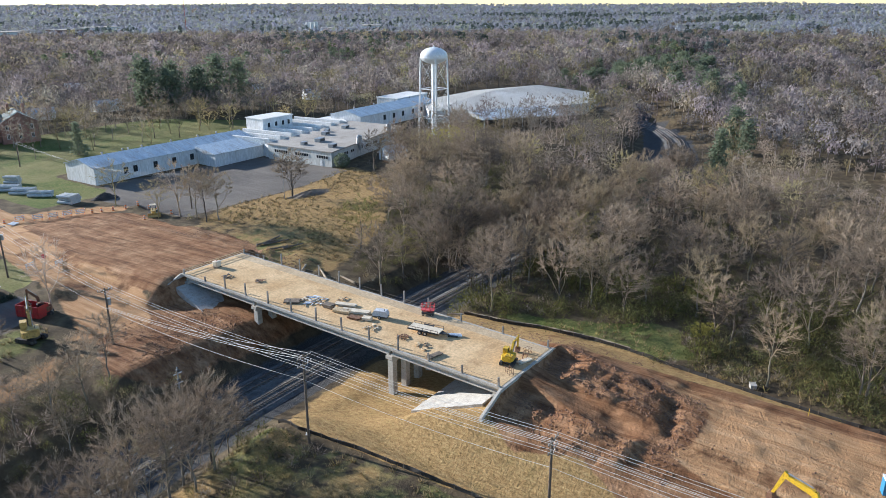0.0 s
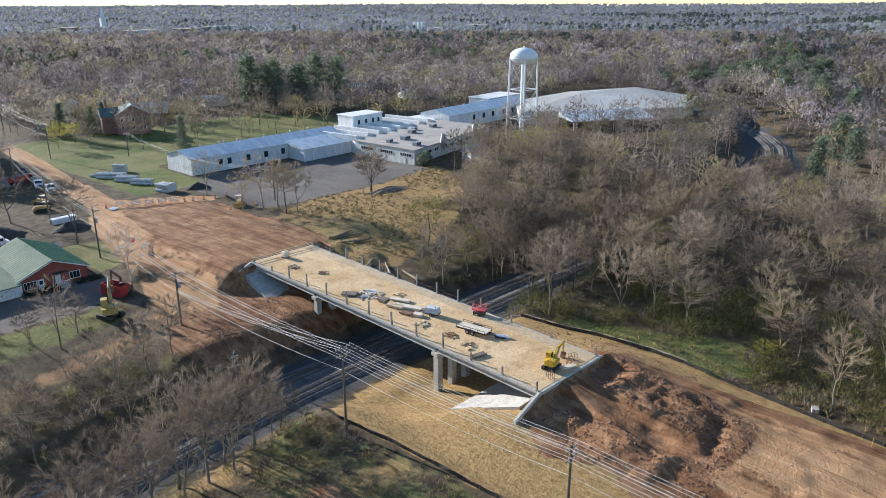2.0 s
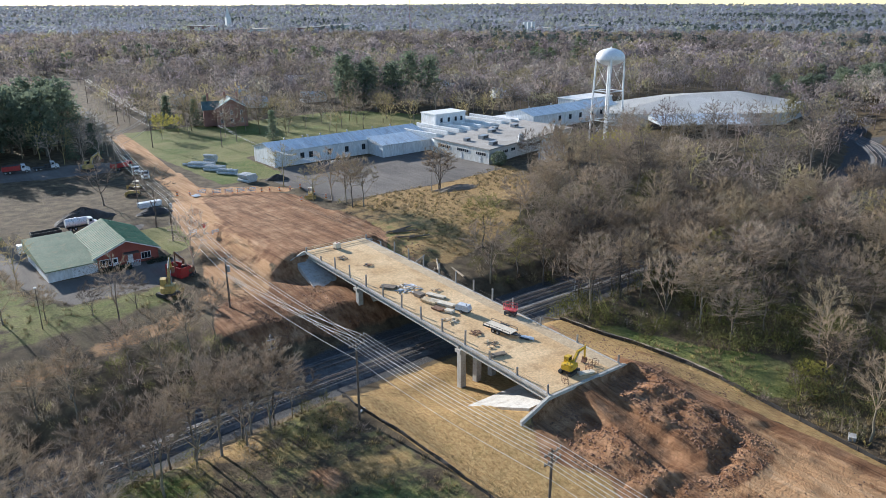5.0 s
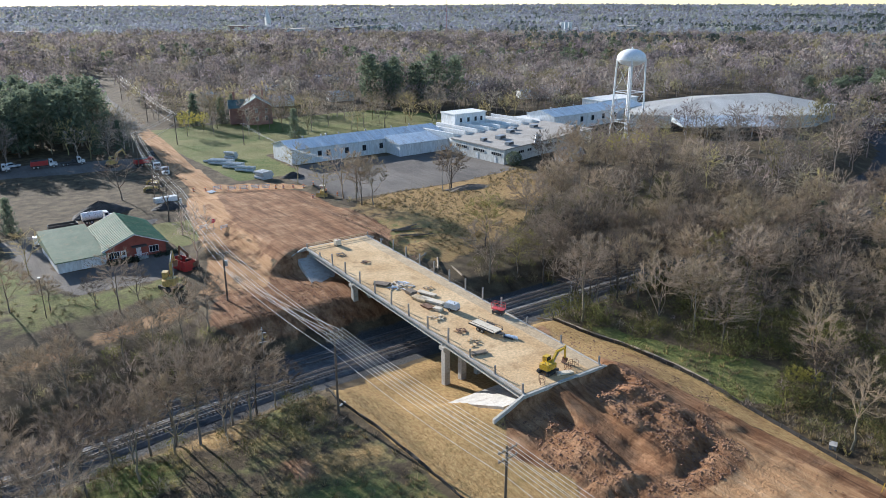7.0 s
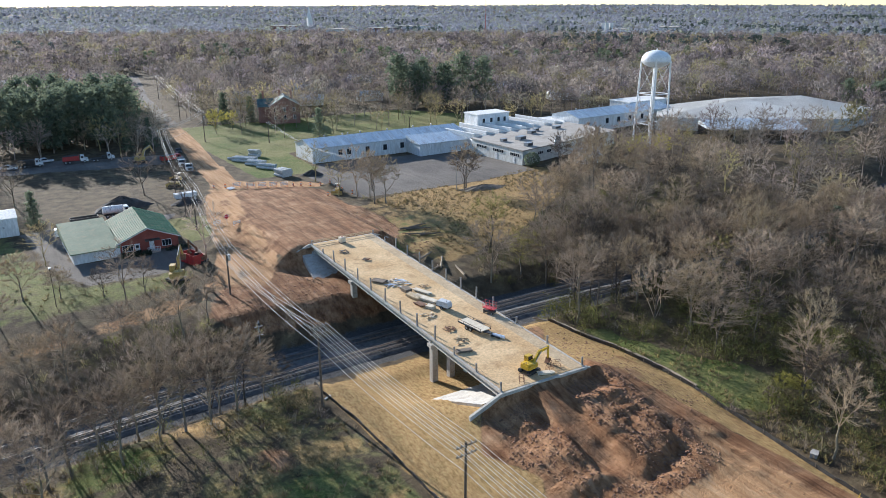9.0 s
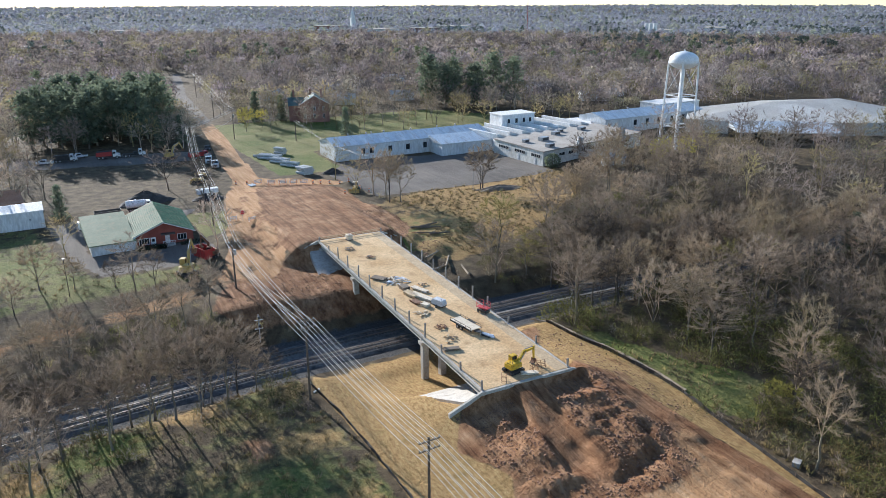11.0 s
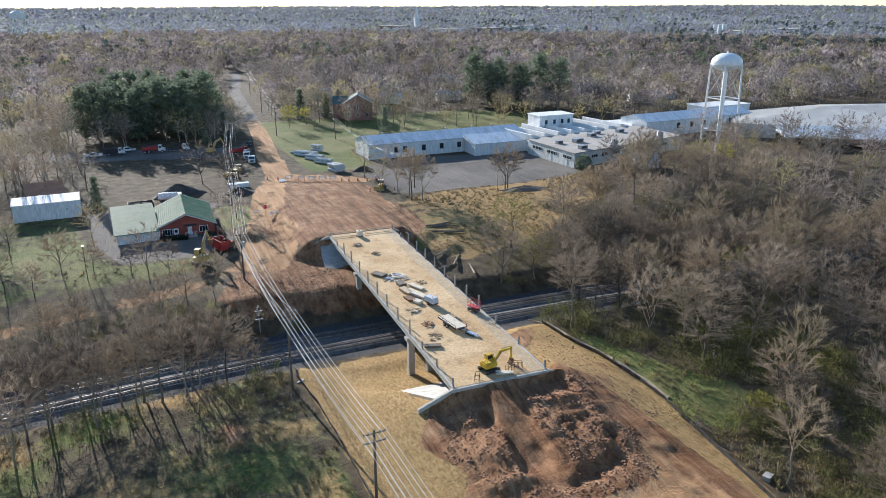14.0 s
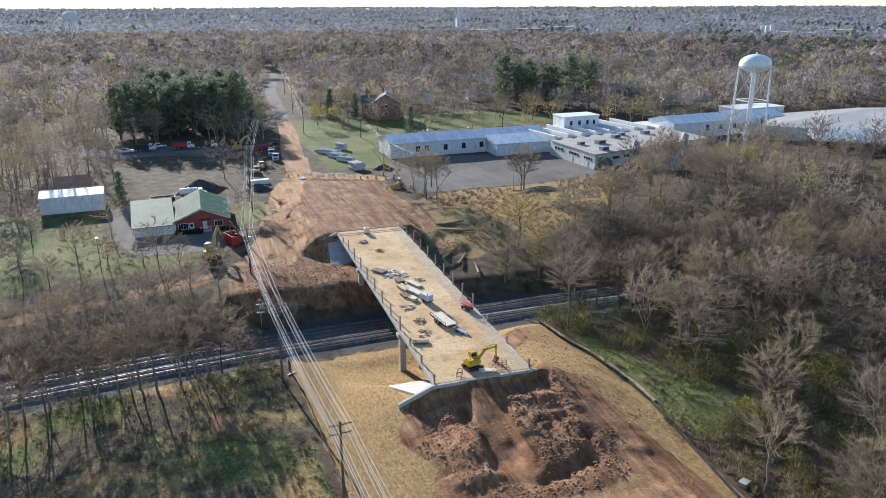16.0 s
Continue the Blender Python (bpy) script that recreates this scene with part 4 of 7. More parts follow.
def deck_things():
    flatbed_trailer(deck_pose(7.5, 18.0, 190))
    tank_trailer(deck_pose(7.4, 27.0, 200) @ Matrix.Diagonal((0.8, 0.8, 0.8, 1)))
    lumber_pile(deck_pose(6.4, 31.5, 22), 1.2, 4.8, 3, 6, M["pale_wood"], "stack of long pale boards laid on bearers")
    lumber_pile(deck_pose(5.2, 33.5, 15), 1.3, 3.0, 3, 5, M["timber"], "stack of orange-tinted boards laid on bearers")
    lumber_pile(deck_pose(4.6, 30.2, 10), 1.2, 2.0, 2, 5, M["rust"], "low stack of reddish form panels")
    lumber_pile(deck_pose(7.6, 34.8, 22), 1.0, 3.6, 2, 5, M["pale_wood"], "second stack of pale planks")
    lumber_pile(deck_pose(5.5, 28.2, 20), 1.1, 1.4, 3, 4, M["pale_wood"], "short bundle of pale blocks")
    lumber_pile(deck_pose(5.4, 36.6, 5), 1.4, 1.8, 4, 4, M["old_wood"], "dark stack of used form timber")
    lumber_pile(deck_pose(3.2, 43.0, 35), 1.6, 2.6, 2, 6, M["old_wood"], "leaning grey form timber")
    lumber_pile(deck_pose(1.9, 12.2, 75), 0.9, 2.4, 2, 4, M["old_wood"], "pair of dark timber bundles")
    debris(deck_pose(5.6, 40.5), 40, 2.2, (M["tarp"], M["sheet"], M["old_wood"], M["pale_wood"]), "spread of grey scrap, sheeting and offcuts", "scrap_heap", 2)
    debris(deck_pose(6.3, 54.5), 16, 0.9, (M["rust"], M["old_wood"]), "small heap of rusty steel offcuts", "scrap_heap", 3)
    debris(deck_pose(4.0, 19.6), 18, 0.9, (M["rust"], M["clay"]), "heap of rusty bolts and clay", "scrap_heap", 4)
    debris(deck_pose(3.3, 15.3), 14, 1.2, (M["timber"], M["old_wood"]), "scattered broken boards on the dusty deck", "scrap_heap", 5)
    debris(deck_pose(3.6, 25.6), 18, 1.3, (M["pale_wood"], M["timber"]), "scattered pale offcuts of new timber", "scrap_heap", 6)
    debris(deck_pose(4.4, 61.0), 14, 1.1, (M["dark_steel"], M["old_wood"]), "dark scraps on a stained patch", "scrap_heap", 7)
    debris(deck_pose(9.2, 37), 10, 1.0, (M["timber"], M["old_wood"]), "few loose boards lying on the deck", "scrap_heap", 8)
    # rolled sheeting beside the trailer
    r = root("rolled_sheeting", deck_pose(8.9, 13.6, 30), "crumpled bundle of blue and white sheeting", "sheeting")
    for i, (x, y, l, rr) in enumerate(((0, 0, 2.4, 0.2), (0.35, 0.1, 2.0, 0.17), (0.15, -0.2, 1.6, 0.24), (-0.3, 0.2, 1.5, 0.15))):
        part("roll", cy(B(), (x, y - l / 2, rr), (x + 0.1, y + l / 2, rr * 1.1), rr, rr * 0.8, 9), (M["sheet"], M["white"], M["sheet"], M["black"])[i], r)
    # tote at the far end
    r = root("white_tote", deck_pose(6.2, 66.6, 5), "cream plastic water tote at the far end of the deck", "tote")
    part("tank", bx(B(), -0.6, -0.6, 0.15, 0.6, 0.6, 1.25, bevel=0.18), M["pale_wood"], r)
    part("pallet", bx(B(), -0.62, -0.62, 0, 0.62, 0.62, 0.14), M["old_wood"], r)
    part("cap", cy(B(), (0, 0, 1.25), (0, 0, 1.34), 0.15, n=10), M["red"], r)
    # red scissor lift at the eastern edge
    r = root("scissor_lift", deck_pose(12.9, 21.6, 25), "small red scissor lift with guard rails", "lift")
    part("base", bx(B(), -0.45, -1.0, 0.2, 0.45, 1.0, 0.6, bevel=0.05), M["dark_steel"], r)
    part("platform", bx(B(), -0.5, -1.1, 0.9, 0.5, 1.1, 1.0), M["pinkred"], r)
    bm = B()
    for y in (-0.8, 0.8):
        cy(bm, (-0.3, -y, 0.6), (-0.3, y, 0.92), 0.04, n=4)
        cy(bm, (0.3, -y, 0.6), (0.3, y, 0.92), 0.04, n=4)
    part("scissor_arm", bm, M["pinkred"], r)
    bm = B()
    for x in (-0.48, 0.48):
        for y in (-1.05, -0.35, 0.35, 1.05):
            cy(bm, (x, y, 1.0), (x, y, 2.0), 0.035, n=4)
        for z in (1.5, 2.0):
            cy(bm, (x, -1.05, z), (x, 1.05, z), 0.035, n=4)
    for y in (-1.05, 1.05):
        for z in (1.5, 2.0):
            cy(bm, (-0.48, y, z), (0.48, y, z), 0.035, n=4)
    part("guard_rail", bm, M["pinkred"], r, "red tubular guard rail")
    for x in (-0.5, 0.5):
        for y in (-0.7, 0.7):
            wheel(r, x, y, 0.2, 0.2, 0.14)
    rebar_cage(deck_pose(9.3, 1.4, 20), "rusty welded rebar frame standing on the deck")
    rebar_cage(deck_pose(10.8, 1.9, -15), "rusty welded rebar frame standing on the deck")
    rebar_cage(deck_pose(4.0, 0.9, 60), "rusty welded rebar frame leaning by the edge")
    lumber_pile(deck_pose(8.2, 0.9, 70), 0.8, 2.2, 2, 4, M["pale_wood"], "pale planks beside the excavator")


deck_things()

# ---- buildings ----
def gable_house(name, m, w, d, eave, ridge, mats, label, category, overhang=0.4, along="x", group=""):
    """Walls and a pitched roof over a w by d plan with its corner at the origin; the ridge runs along x or y."""
    r = root(name, m, label, category, group)
    bm = B()
    if along == "x":
        ex(bm, [(0, -0.8), (d, -0.8), (d, eave), (d / 2, ridge), (0, eave)], 0, w, "x")
    else:
        ex(bm, [(0, -0.8), (w, -0.8), (w, eave), (w / 2, ridge), (0, eave)], 0, d, "y")
    part("wall", bm, mats[0], r)
    half = d / 2 if along == "x" else w / 2
    k = (ridge - eave) / half
    o = overhang
    for s in (0, 1):
        bm = B()
        if s == 0:
            p = [(-o, eave - o * k + 0.03), (half, ridge + 0.03), (half, ridge + 0.2), (-o, eave - o * k + 0.2)]
        else:
            e = 2 * half
            p = [(half, ridge + 0.03), (e + o, eave - o * k + 0.03), (e + o, eave - o * k + 0.2), (half, ridge + 0.2)]
        ex(bm, p, -o, (w if along == "x" else d) + o, "x" if along == "x" else "y")
        part("roof_slope", bm, mats[1], r)
    return r


def window(parent, x, y, z, w, h, facing, trim=None, bars=1):
    """A window on a wall: frame, glass and glazing bar. facing: 's' a wall towards -y, 'w' one towards -x."""
    fr = B()
    g = B()
    def put(bm, a0, z0, a1, z1, near, deep):
        if facing == "s":
            bx(bm, x + a0, y - near, z + z0, x + a1, y + deep, z + z1)
        else:
            bx(bm, x - near, y + a0, z + z0, x + deep, y + a1, z + z1)
    t = 0.1
    for a in ((0, 0, w, t), (0, h - t, w, h), (0, t, t, h - t), (w - t, t, w, h - t)):
        put(fr, *a, 0.07, 0.05)
    for i in range(bars):
        c = w * (i + 1) / (bars + 1)
        put(fr, c - 0.03, t, c + 0.03, h - t, 0.06, 0.05)
    put(g, t * 0.5, t * 0.5, w - t * 0.5, h - t * 0.5, 0.03, 0.06)
    f = part("window", fr, trim or M["white"], parent, "window frame set in the wall")
    part("pane", g, M["glass"], f)
    return f


def roof_vent(parent, x, y, z, s=0.5):
    bm = cy(B(), (x, y, z - 0.4), (x, y, z + s), s * 0.35, n=8)
    cy(bm, (x, y, z + s), (x, y, z + s * 1.3), s * 0.6, s * 0.25, n=8)
    part("roof_vent", bm, M["steel"], parent, "galvanised roof vent")


def factory():
    # long gabled wing
    r = gable_house("long_warehouse", pose(36.8, 162, 5.3, 0, 0, 2.0), 62, 15, 4.9, 6.9, (M["siding"], M["metal_roof"]), "long low white warehouse with a weathered blue-grey metal roof", "warehouse")
    for i, x in enumerate((9.5, 12.8, 20, 27, 34)):
        window(r, x, 0, 1.6, 1.5, 2.0, "s", M["dark_steel"], 1)
    for x in (8, 15, 17, 22, 33, 44, 52):
        roof_vent(r, x, 7.8, 6.9, 0.7)
    part("downpipe", bx(B(), 24, -0.12, 0, 24.12, -0.0, 4.8), M["siding"], r)
    # lean-to in front of it
    r = root("lean_to", pose(73.8, 154, 5.3, 0, 0, 1.0), "white lean-to with a low rusted metal roof against the warehouse", "building")
    part("wall", quad_prism(B(), [(0, 0), (22, 0), (22, 9.5), (0, 9.5)], -0.8, [3.9, 3.9, 5.6, 5.6]), M["siding"], r)
    part("roof", quad_prism(B(), [(-0.4, -0.5), (22.3, -0.5), (22.3, 9.5), (-0.4, 9.5)], 3.85, [4.1, 4.1, 5.85, 5.85]), M["metal_roof"], r)
    # flat-roofed block
    q = [(94.6, 121.6), (148.5, 135.2), (146, 160), (93, 150)]
    r = root("flat_roofed_building", Matrix(), "cream flat-roofed factory block with ribbon windows", "factory building")
    part("wall", quad_prism(B(), q, 4.4, 10.1), M["block_wall"], r)
    cx, cyy = 120, 142
    part("roof", quad_prism(B(), [(cx + (x - cx) * 1.012, cyy + (y - cyy) * 1.02) for x, y in q], 10.1, 10.45), M["gravel_roof"], r, "brown gravel roof")
    def along(a, b, t, off):
        dx, dy = b[0] - a[0], b[1] - a[1]
        L = math.hypot(dx, dy)
        return pose(a[0] + dx * t / L + dy / L * off, a[1] + dy * t / L - dx / L * off, 5.3, 0, 0, math.degrees(math.atan2(dy, dx)))
    for a, b, spans in ((q[3], q[0], ((3, 9), (12.5, 18.5), (22, 27))), (q[0], q[1], ((8, 11), (13, 15.5), (19, 22), (24, 27), (30, 33), (36, 40), (44, 48)))):
        for s0, s1 in spans:
            m = along(a, b, s0, 0.05)
            nb = int((s1 - s0) / 0.9)
            w = bx(B(), 0, -0.02, 2.6, s1 - s0, 0.1, 3.5, m)
            g = part("window_band", w, M["glass"], r, "band of dark factory windows")
            bm = B()
            for k in range(nb + 1):
                x = (s1 - s0) * k / nb
                bx(bm, x - 0.06, -0.07, 2.55, x + 0.06, 0.06, 3.55, m)
            bx(bm, -0.1, -0.08, 2.45, s1 - s0 + 0.1, 0.06, 2.57, m)
            part("mullion", bm, M["block_wall"], g)
    for t in (14, 23.5):
        m = along(q[3], q[0], t, 0.05)
        part("door", bx(B(), 0, -0.05, 0, 1.0, 0.1, 2.1, m), M["white"], r, "white side door")
    for x, y, s, h in ((101, 127, 1.5, 1.2), (106, 138, 1.8, 1.3), (117, 146, 1.6, 1.2), (122, 150, 1.2, 1.0), (98.5, 138, 1.2, 1.1), (132, 150, 1.6, 1.1)):
        u = root("rooftop_unit", pose(x, y, 10.45, 0, 0, 14), "grey metal air handling unit on the flat roof", "roof unit", "roof units")
        part("casing", bx(B(), -s, -s * 0.6, 0, s, s * 0.6, h, bevel=0.06), M["steel"], u)
        part("grille", bx(B(), -s * 0.8, -s * 0.62, 0.2, s * 0.8, -s * 0.595, h - 0.2), M["dark_steel"], u)
    for x, y in ((112.5, 126.4), (137, 133.5)):
        u = root("dust_collector", pose(x, y, 9.0, 0, 0, 14), "grey steel dust collector with a bent duct on the wall", "duct", "dust collectors")
        part("hopper", cy(cy(B(), (0, -1, 0.6), (0, -1, 3.8), 0.9, 0.9, 10), (0, -1, -1.2), (0, -1, 0.6), 0.25, 0.9, 10), M["steel"], u)
        bm = cy(B(), (0.6, -1, 3.5), (-1.2, -1, 4.1), 0.32, n=8)
        cy(bm, (-1.2, -1, 4.1), (-2.2, -1, 1.2), 0.3, n=8)
        part("duct", bm, M["steel"], u)
        part("stand", bx(bx(B(), -0.8, -1.8, -4.2, -0.65, -1.65, 0.5), 0.65, -1.8, -4.2, 0.8, -1.65, 0.5), M["steel"], u)
    # saw-tooth hall behind
    r = root("sawtooth_hall", Matrix(), "factory hall with a row of white saw-tooth roofs", "factory building")
    part("wall", quad_prism(B(), [(94, 151), (146, 161), (160, 181), (99, 178)], 4.4, 9.6), M["siding"], r)
    for i in range(8):
        t = i / 8
        x0, y0 = 95 + 51 * t, 151.5 + 9.6 * t
        m = pose(x0, y0, 9.6, 0, 0, 70 - 4 * i / 8)
        bm = ex(B(), [(-0.3, 0), (5.6, 0), (5.6, 0.5), (0.2, 2.0), (-0.3, 1.9)], 0, 23, "y")
        bmesh.ops.transform(bm, matrix=pose(x0, y0, 9.6, 0, 0, 8) , verts=bm.verts)
        part("sawtooth_roof", bm, M["white_roof"], r, "white sloping roof bay")
    # two-storey head house
    r = root("head_house", pose(109, 170.5, 5.3, 0, 0, 2), "small white two-storey block with a flat roof", "building")
    part("wall", bx(B(), 0, 0, -0.5, 15.5, 9, 9.4), M["siding"], r)
    part("roof", bx(B(), -0.3, -0.3, 9.4, 15.8, 9.3, 9.7), M["white_roof"], r)
    for x in (2.5, 6.2, 9.8, 12.8):
        window(r, x, 0, 6.2, 1.1, 1.7, "s", M["dark_steel"], 1)
    # second wing
    r = gable_house("second_warehouse", pose(152, 160, 5.3, 0, 0, 4), 58, 16, 6.0, 8.0, (M["siding"], M["metal_roof"]), "white warehouse wing with a pale blue metal roof", "warehouse")
    for x in (16, 23, 30, 38, 45, 51):
        window(r, x, 0, 2.6, 1.7, 2.2, "s", M["dark_steel"], 1)
    for x in (6, 20, 36, 48):
        roof_vent(r, x, 8, 8.0, 0.7)
    r = root("raised_block", pose(196, 176, 5.3, 0, 0, 4), "plain white raised block behind the warehouse wing", "building")
    part("wall", bx(B(), 0, 0, -0.5, 26, 12, 7.6), M["siding"], r)
    part("roof", bx(B(), -0.3, -0.3, 7.6, 26.3, 12.3, 7.9), M["white_roof"], r)
    # big shed with a very low pitched roof
    r = root("large_warehouse", Matrix(), "huge warehouse with a very low pitched white roof", "warehouse")
    plan = [(186, 150), (212, 174), (262, 176), (292, 160), (288, 116), (250, 104), (212, 122)]
    part("wall", quad_prism(B(), plan, 4.2, 10.6), M["block_wall"], r)
    bm = B()
    rim = [bm.verts.new((x, y, 10.7)) for x, y in plan]
    c0, c1 = bm.verts.new((240, 150, 14.6)), bm.verts.new((272, 142, 14.8))
    for i, apex in ((0, (c0,)), (1, (c0, c1)), (2, (c1,)), (3, (c1,)), (4, (c1,)), (5, (c1, c0)), (6, (c0,))):
        a, b = rim[i], rim[(i + 1) % 7]
        if len(apex) == 1:
            bm.faces.new((a, b, apex[0]))
        else:
            bm.faces.new((a, b, apex[1], apex[0]))
    res = bmesh.ops.solidify(bm, geom=bm.faces[:], thickness=0.3)
    part("roof", bm, M["white_roof"], r, "very low white roof")
    r = root("loading_canopy", pose(194, 128, 5.3, 0, 0, -33), "open loading canopy with a grey metal roof on posts", "canopy")
    part("roof", quad_prism(B(), [(-4, -11), (34, -11), (34, 4), (-4, 4)], 3.9, [4.3, 4.3, 6.3, 6.3]), M["metal_roof"], r)
    for x in (-3, 6, 15, 24, 33):
        part("post", bx(B(), x - 0.15, -10.6, -1.5, x + 0.15, -10.3, 4), M["steel"], r)
    part("back_wall", bx(B(), -4, 3.4, -1, 34, 3.8, 5.4), M["dark_steel"], r)


def water_tower():
    x0, y0 = 158.5, 127
    r = root("water_tower", pose(x0, y0, hz(x0, y0)), "white elevated water tank on slender braced legs", "water tower")
    H = 40.2 - hz(x0, y0)
    bm = B()
    prof = []
    R, zc = 5.3, H - 3.5
    for i in range(17):
        a = -math.pi / 2 + i * math.pi / 16
        prof.append((R * math.cos(a), zc + (3.3 if a > 0 else 3.0) * math.sin(a)))
    seg = 28
    rings = []
    for rad_, zz in prof:
        rings.append([bm.verts.new((max(rad_, 0.02) * math.cos(k * 2 * math.pi / seg), max(rad_, 0.02) * math.sin(k * 2 * math.pi / seg), zz)) for k in range(seg)])
    for a, b in zip(rings[:-1], rings[1:]):
        for k in range(seg):
            f = bm.faces.new((a[k], a[(k + 1) % seg], b[(k + 1) % seg], b[k]))
            f.smooth = True
    part("tank", bm, M["tower_white"], r, "white ellipsoidal steel tank")
    part("girth_band", cy(B(), (0, 0, zc - 0.62), (0, 0, zc - 0.42), R + 0.12, n=28), M["tower_white"], r, "narrow white band round the tank")
    part("finial", cy(B(), (0, 0, H - 0.3), (0, 0, H + 0.4), 0.35, 0.2, 8), M["tower_white"], r)
    part("riser", cy(B(), (0, 0, -0.5), (0, 0, zc - 2.7), 0.8, n=12), M["tower_white"], r, "thick central standpipe")
    tops, feet = [], []
    for k in range(4):
        a = radians(44 + 90 * k)
        tops.append(Vector((R * 0.97 * math.cos(a), R * 0.97 * math.sin(a), zc - 0.4)))
        feet.append(Vector((6.1 * math.cos(a), 6.1 * math.sin(a), -0.5)))
        part("leg", cy(B(), feet[-1], tops[-1], 0.36, 0.32, 10), M["tower_white"], r, "white tubular leg")
    at = lambda k, f: feet[k % 4] + (tops[k % 4] - feet[k % 4]) * f
    for f in (0.27, 0.62):
        for k in range(4):
            part("strut", cy(B(), at(k, f), at(k + 1, f), 0.17, n=6), M["tower_white"], r)
    for f0, f1 in ((0.0, 0.27), (0.27, 0.62), (0.62, 0.97)):
        for k in range(4):
            part("tie_rod", cy(B(), at(k, f0), at(k + 1, f1), 0.05, n=4), M["tower_white"], r)
            part("tie_rod", cy(B(), at(k + 1, f0), at(k, f1), 0.05, n=4), M["tower_white"], r)


def red_office():
    g = 5.0
    r = root("brick_office", pose(-34, 94, g, 0, 0, 0), "red brick office with a green metal gable roof", "office")
    # gable faces the railway
    w, d = 12.4, 19
    part("wall", ex(B(), [(0, -0.8), (w, -0.8), (w, 3.0), (w * 0.5, 5.6), (0, 3.0)], 0, d, "y"), M["brick"], r, "red brick wall")
    # the sunward slope takes the paler, sheen-toned green; the other the plain green
    for s, p in ((0, [(-0.5, 2.8), (w * 0.5, 5.63), (w * 0.5, 5.83), (-0.5, 3.0)]), (1, [(w * 0.5, 5.63), (w + 0.5, 2.8), (w + 0.5, 3.0), (w * 0.5, 5.83)])):
        part("roof_slope", ex(B(), p, -0.6, d + 0.5, "y"), M["sheen_green_roof"] if s == 0 else M["green_roof"], r, "green standing seam roof")
    for side, sgn in ((0, 1), (1, -1)):
        bm = B()
        for i in range(22):
            y = -0.6 + i * (d + 1.1) / 22
            x0, x1 = (-0.5, w * 0.5) if side == 0 else (w + 0.5, w * 0.5)
            v = [bm.verts.new(c) for c in ((x0, y, 3.0), (x0, y + 0.05, 3.0), (x1, y + 0.05, 5.84), (x1, y, 5.84), (x0, y, 3.07), (x0, y + 0.05, 3.07), (x1, y + 0.05, 5.91), (x1, y, 5.91))]
            for f in ((0, 1, 2, 3), (4, 7, 6, 5), (0, 4, 5, 1), (1, 5, 6, 2), (2, 6, 7, 3), (3, 7, 4, 0)):
                bm.faces.new([v[k] for k in f])
        part("roof_seams", bm, M["green_roof"], r)
    part("fascia", ex(B(), [(-0.5, 2.72), (w * 0.5, 5.5), (w + 0.5, 2.72), (w + 0.5, 2.95), (w * 0.5, 5.72), (-0.5, 2.95)], -0.66, -0.6, "y"), M["white"], r, "white fascia board")
    window(r, 8.9, 0, 1.0, 2.0, 1.5, "s", M["white"], 2)
    window(r, 0.7, 0, 0.9, 2.3, 1.5, "s", M["white"], 3)
    dr = part("door", bx(B(), 3.2, -0.08, 0.2, 4.3, 0.05, 2.4), M["white"], r, "white panelled door")
    part("pane", bx(B(), 3.45, -0.1, 1.4, 4.05, -0.07, 2.1), M["glass"], dr)
    po = part("porch", bx(B(), 5.6, -1.8, -0.5, 8.2, -0.02, 0.7), M["concrete"], r, "concrete porch with white rails")
    part("canopy", bx(B(), 5.4, -1.3, 2.9, 8.4, -0.02, 3.1), M["dark_steel"], r, "dark porch canopy")
    part("door", bx(B(), 6.3, -0.09, 0.7, 7.3, 0.05, 2.75), M["white"], r, "white entrance door")
    bm = B()
    for k in range(9):
        bx(bm, 5.6 + k * 0.32, -1.8, 0.7, 5.66 + k * 0.32, -1.74, 1.6)
    bx(bm, 5.55, -1.82, 1.55, 8.25, -1.72, 1.65)
    part("railing", bm, M["white"], po)
    for k in range(4):
        part("step", bx(B(), 5.9, -1.8 - 0.3 * (k + 1), -0.5, 7.6, -1.8 - 0.3 * k, 0.53 - 0.17 * k), M["concrete"], po)
    # lower white wing
    w2 = root("office_wing", pose(-43, 92.6, g, 0, 0, 3), "white garage wing with a pale green metal roof", "garage")
    part("wall", quad_prism(B(), [(0, 0), (9.2, 0), (9.2, 17), (0, 17)], -0.8, [2.6, 2.6, 4.8, 4.8]), M["siding"], w2)
    part("roof", quad_prism(B(), [(-0.5, -0.6), (9.2, -0.6), (9.2, 17.4), (-0.5, 17.4)], 2.55, [2.75, 2.75, 5.0, 5.0]), M["sheen_green_roof"], w2, "pale green metal roof with sheen in its colour")
    part("garage_door", bx(B(), 4.4, -0.06, 0, 8.6, 0.04, 2.3), M["white"], w2, "wide white garage door")
    h = root("clipped_hedge", pose(-33, 91.9, 4.9), "dark clipped evergreen hedge below the office windows", "hedge")
    rb = np.random.RandomState(9)
    vs, fs = [], []
    for i in range(2600):
        p = np.array([rb.uniform(-1, 5.2), rb.uniform(-1.2, 1.0), rb.uniform(0, 1.3)]) if i % 3 else np.array([rb.uniform(8.3, 13.5), rb.uniform(-0.8, 1.4), rb.uniform(0, 1.1)])
        q = rb.normal(size=(3, 3)) * 0.16
        vs += [tuple(p + k) for k in q]
        fs.append((3 * i, 3 * i + 1, 3 * i + 2))
    add_mesh("foliage", vs, fs, M["needle"], h)


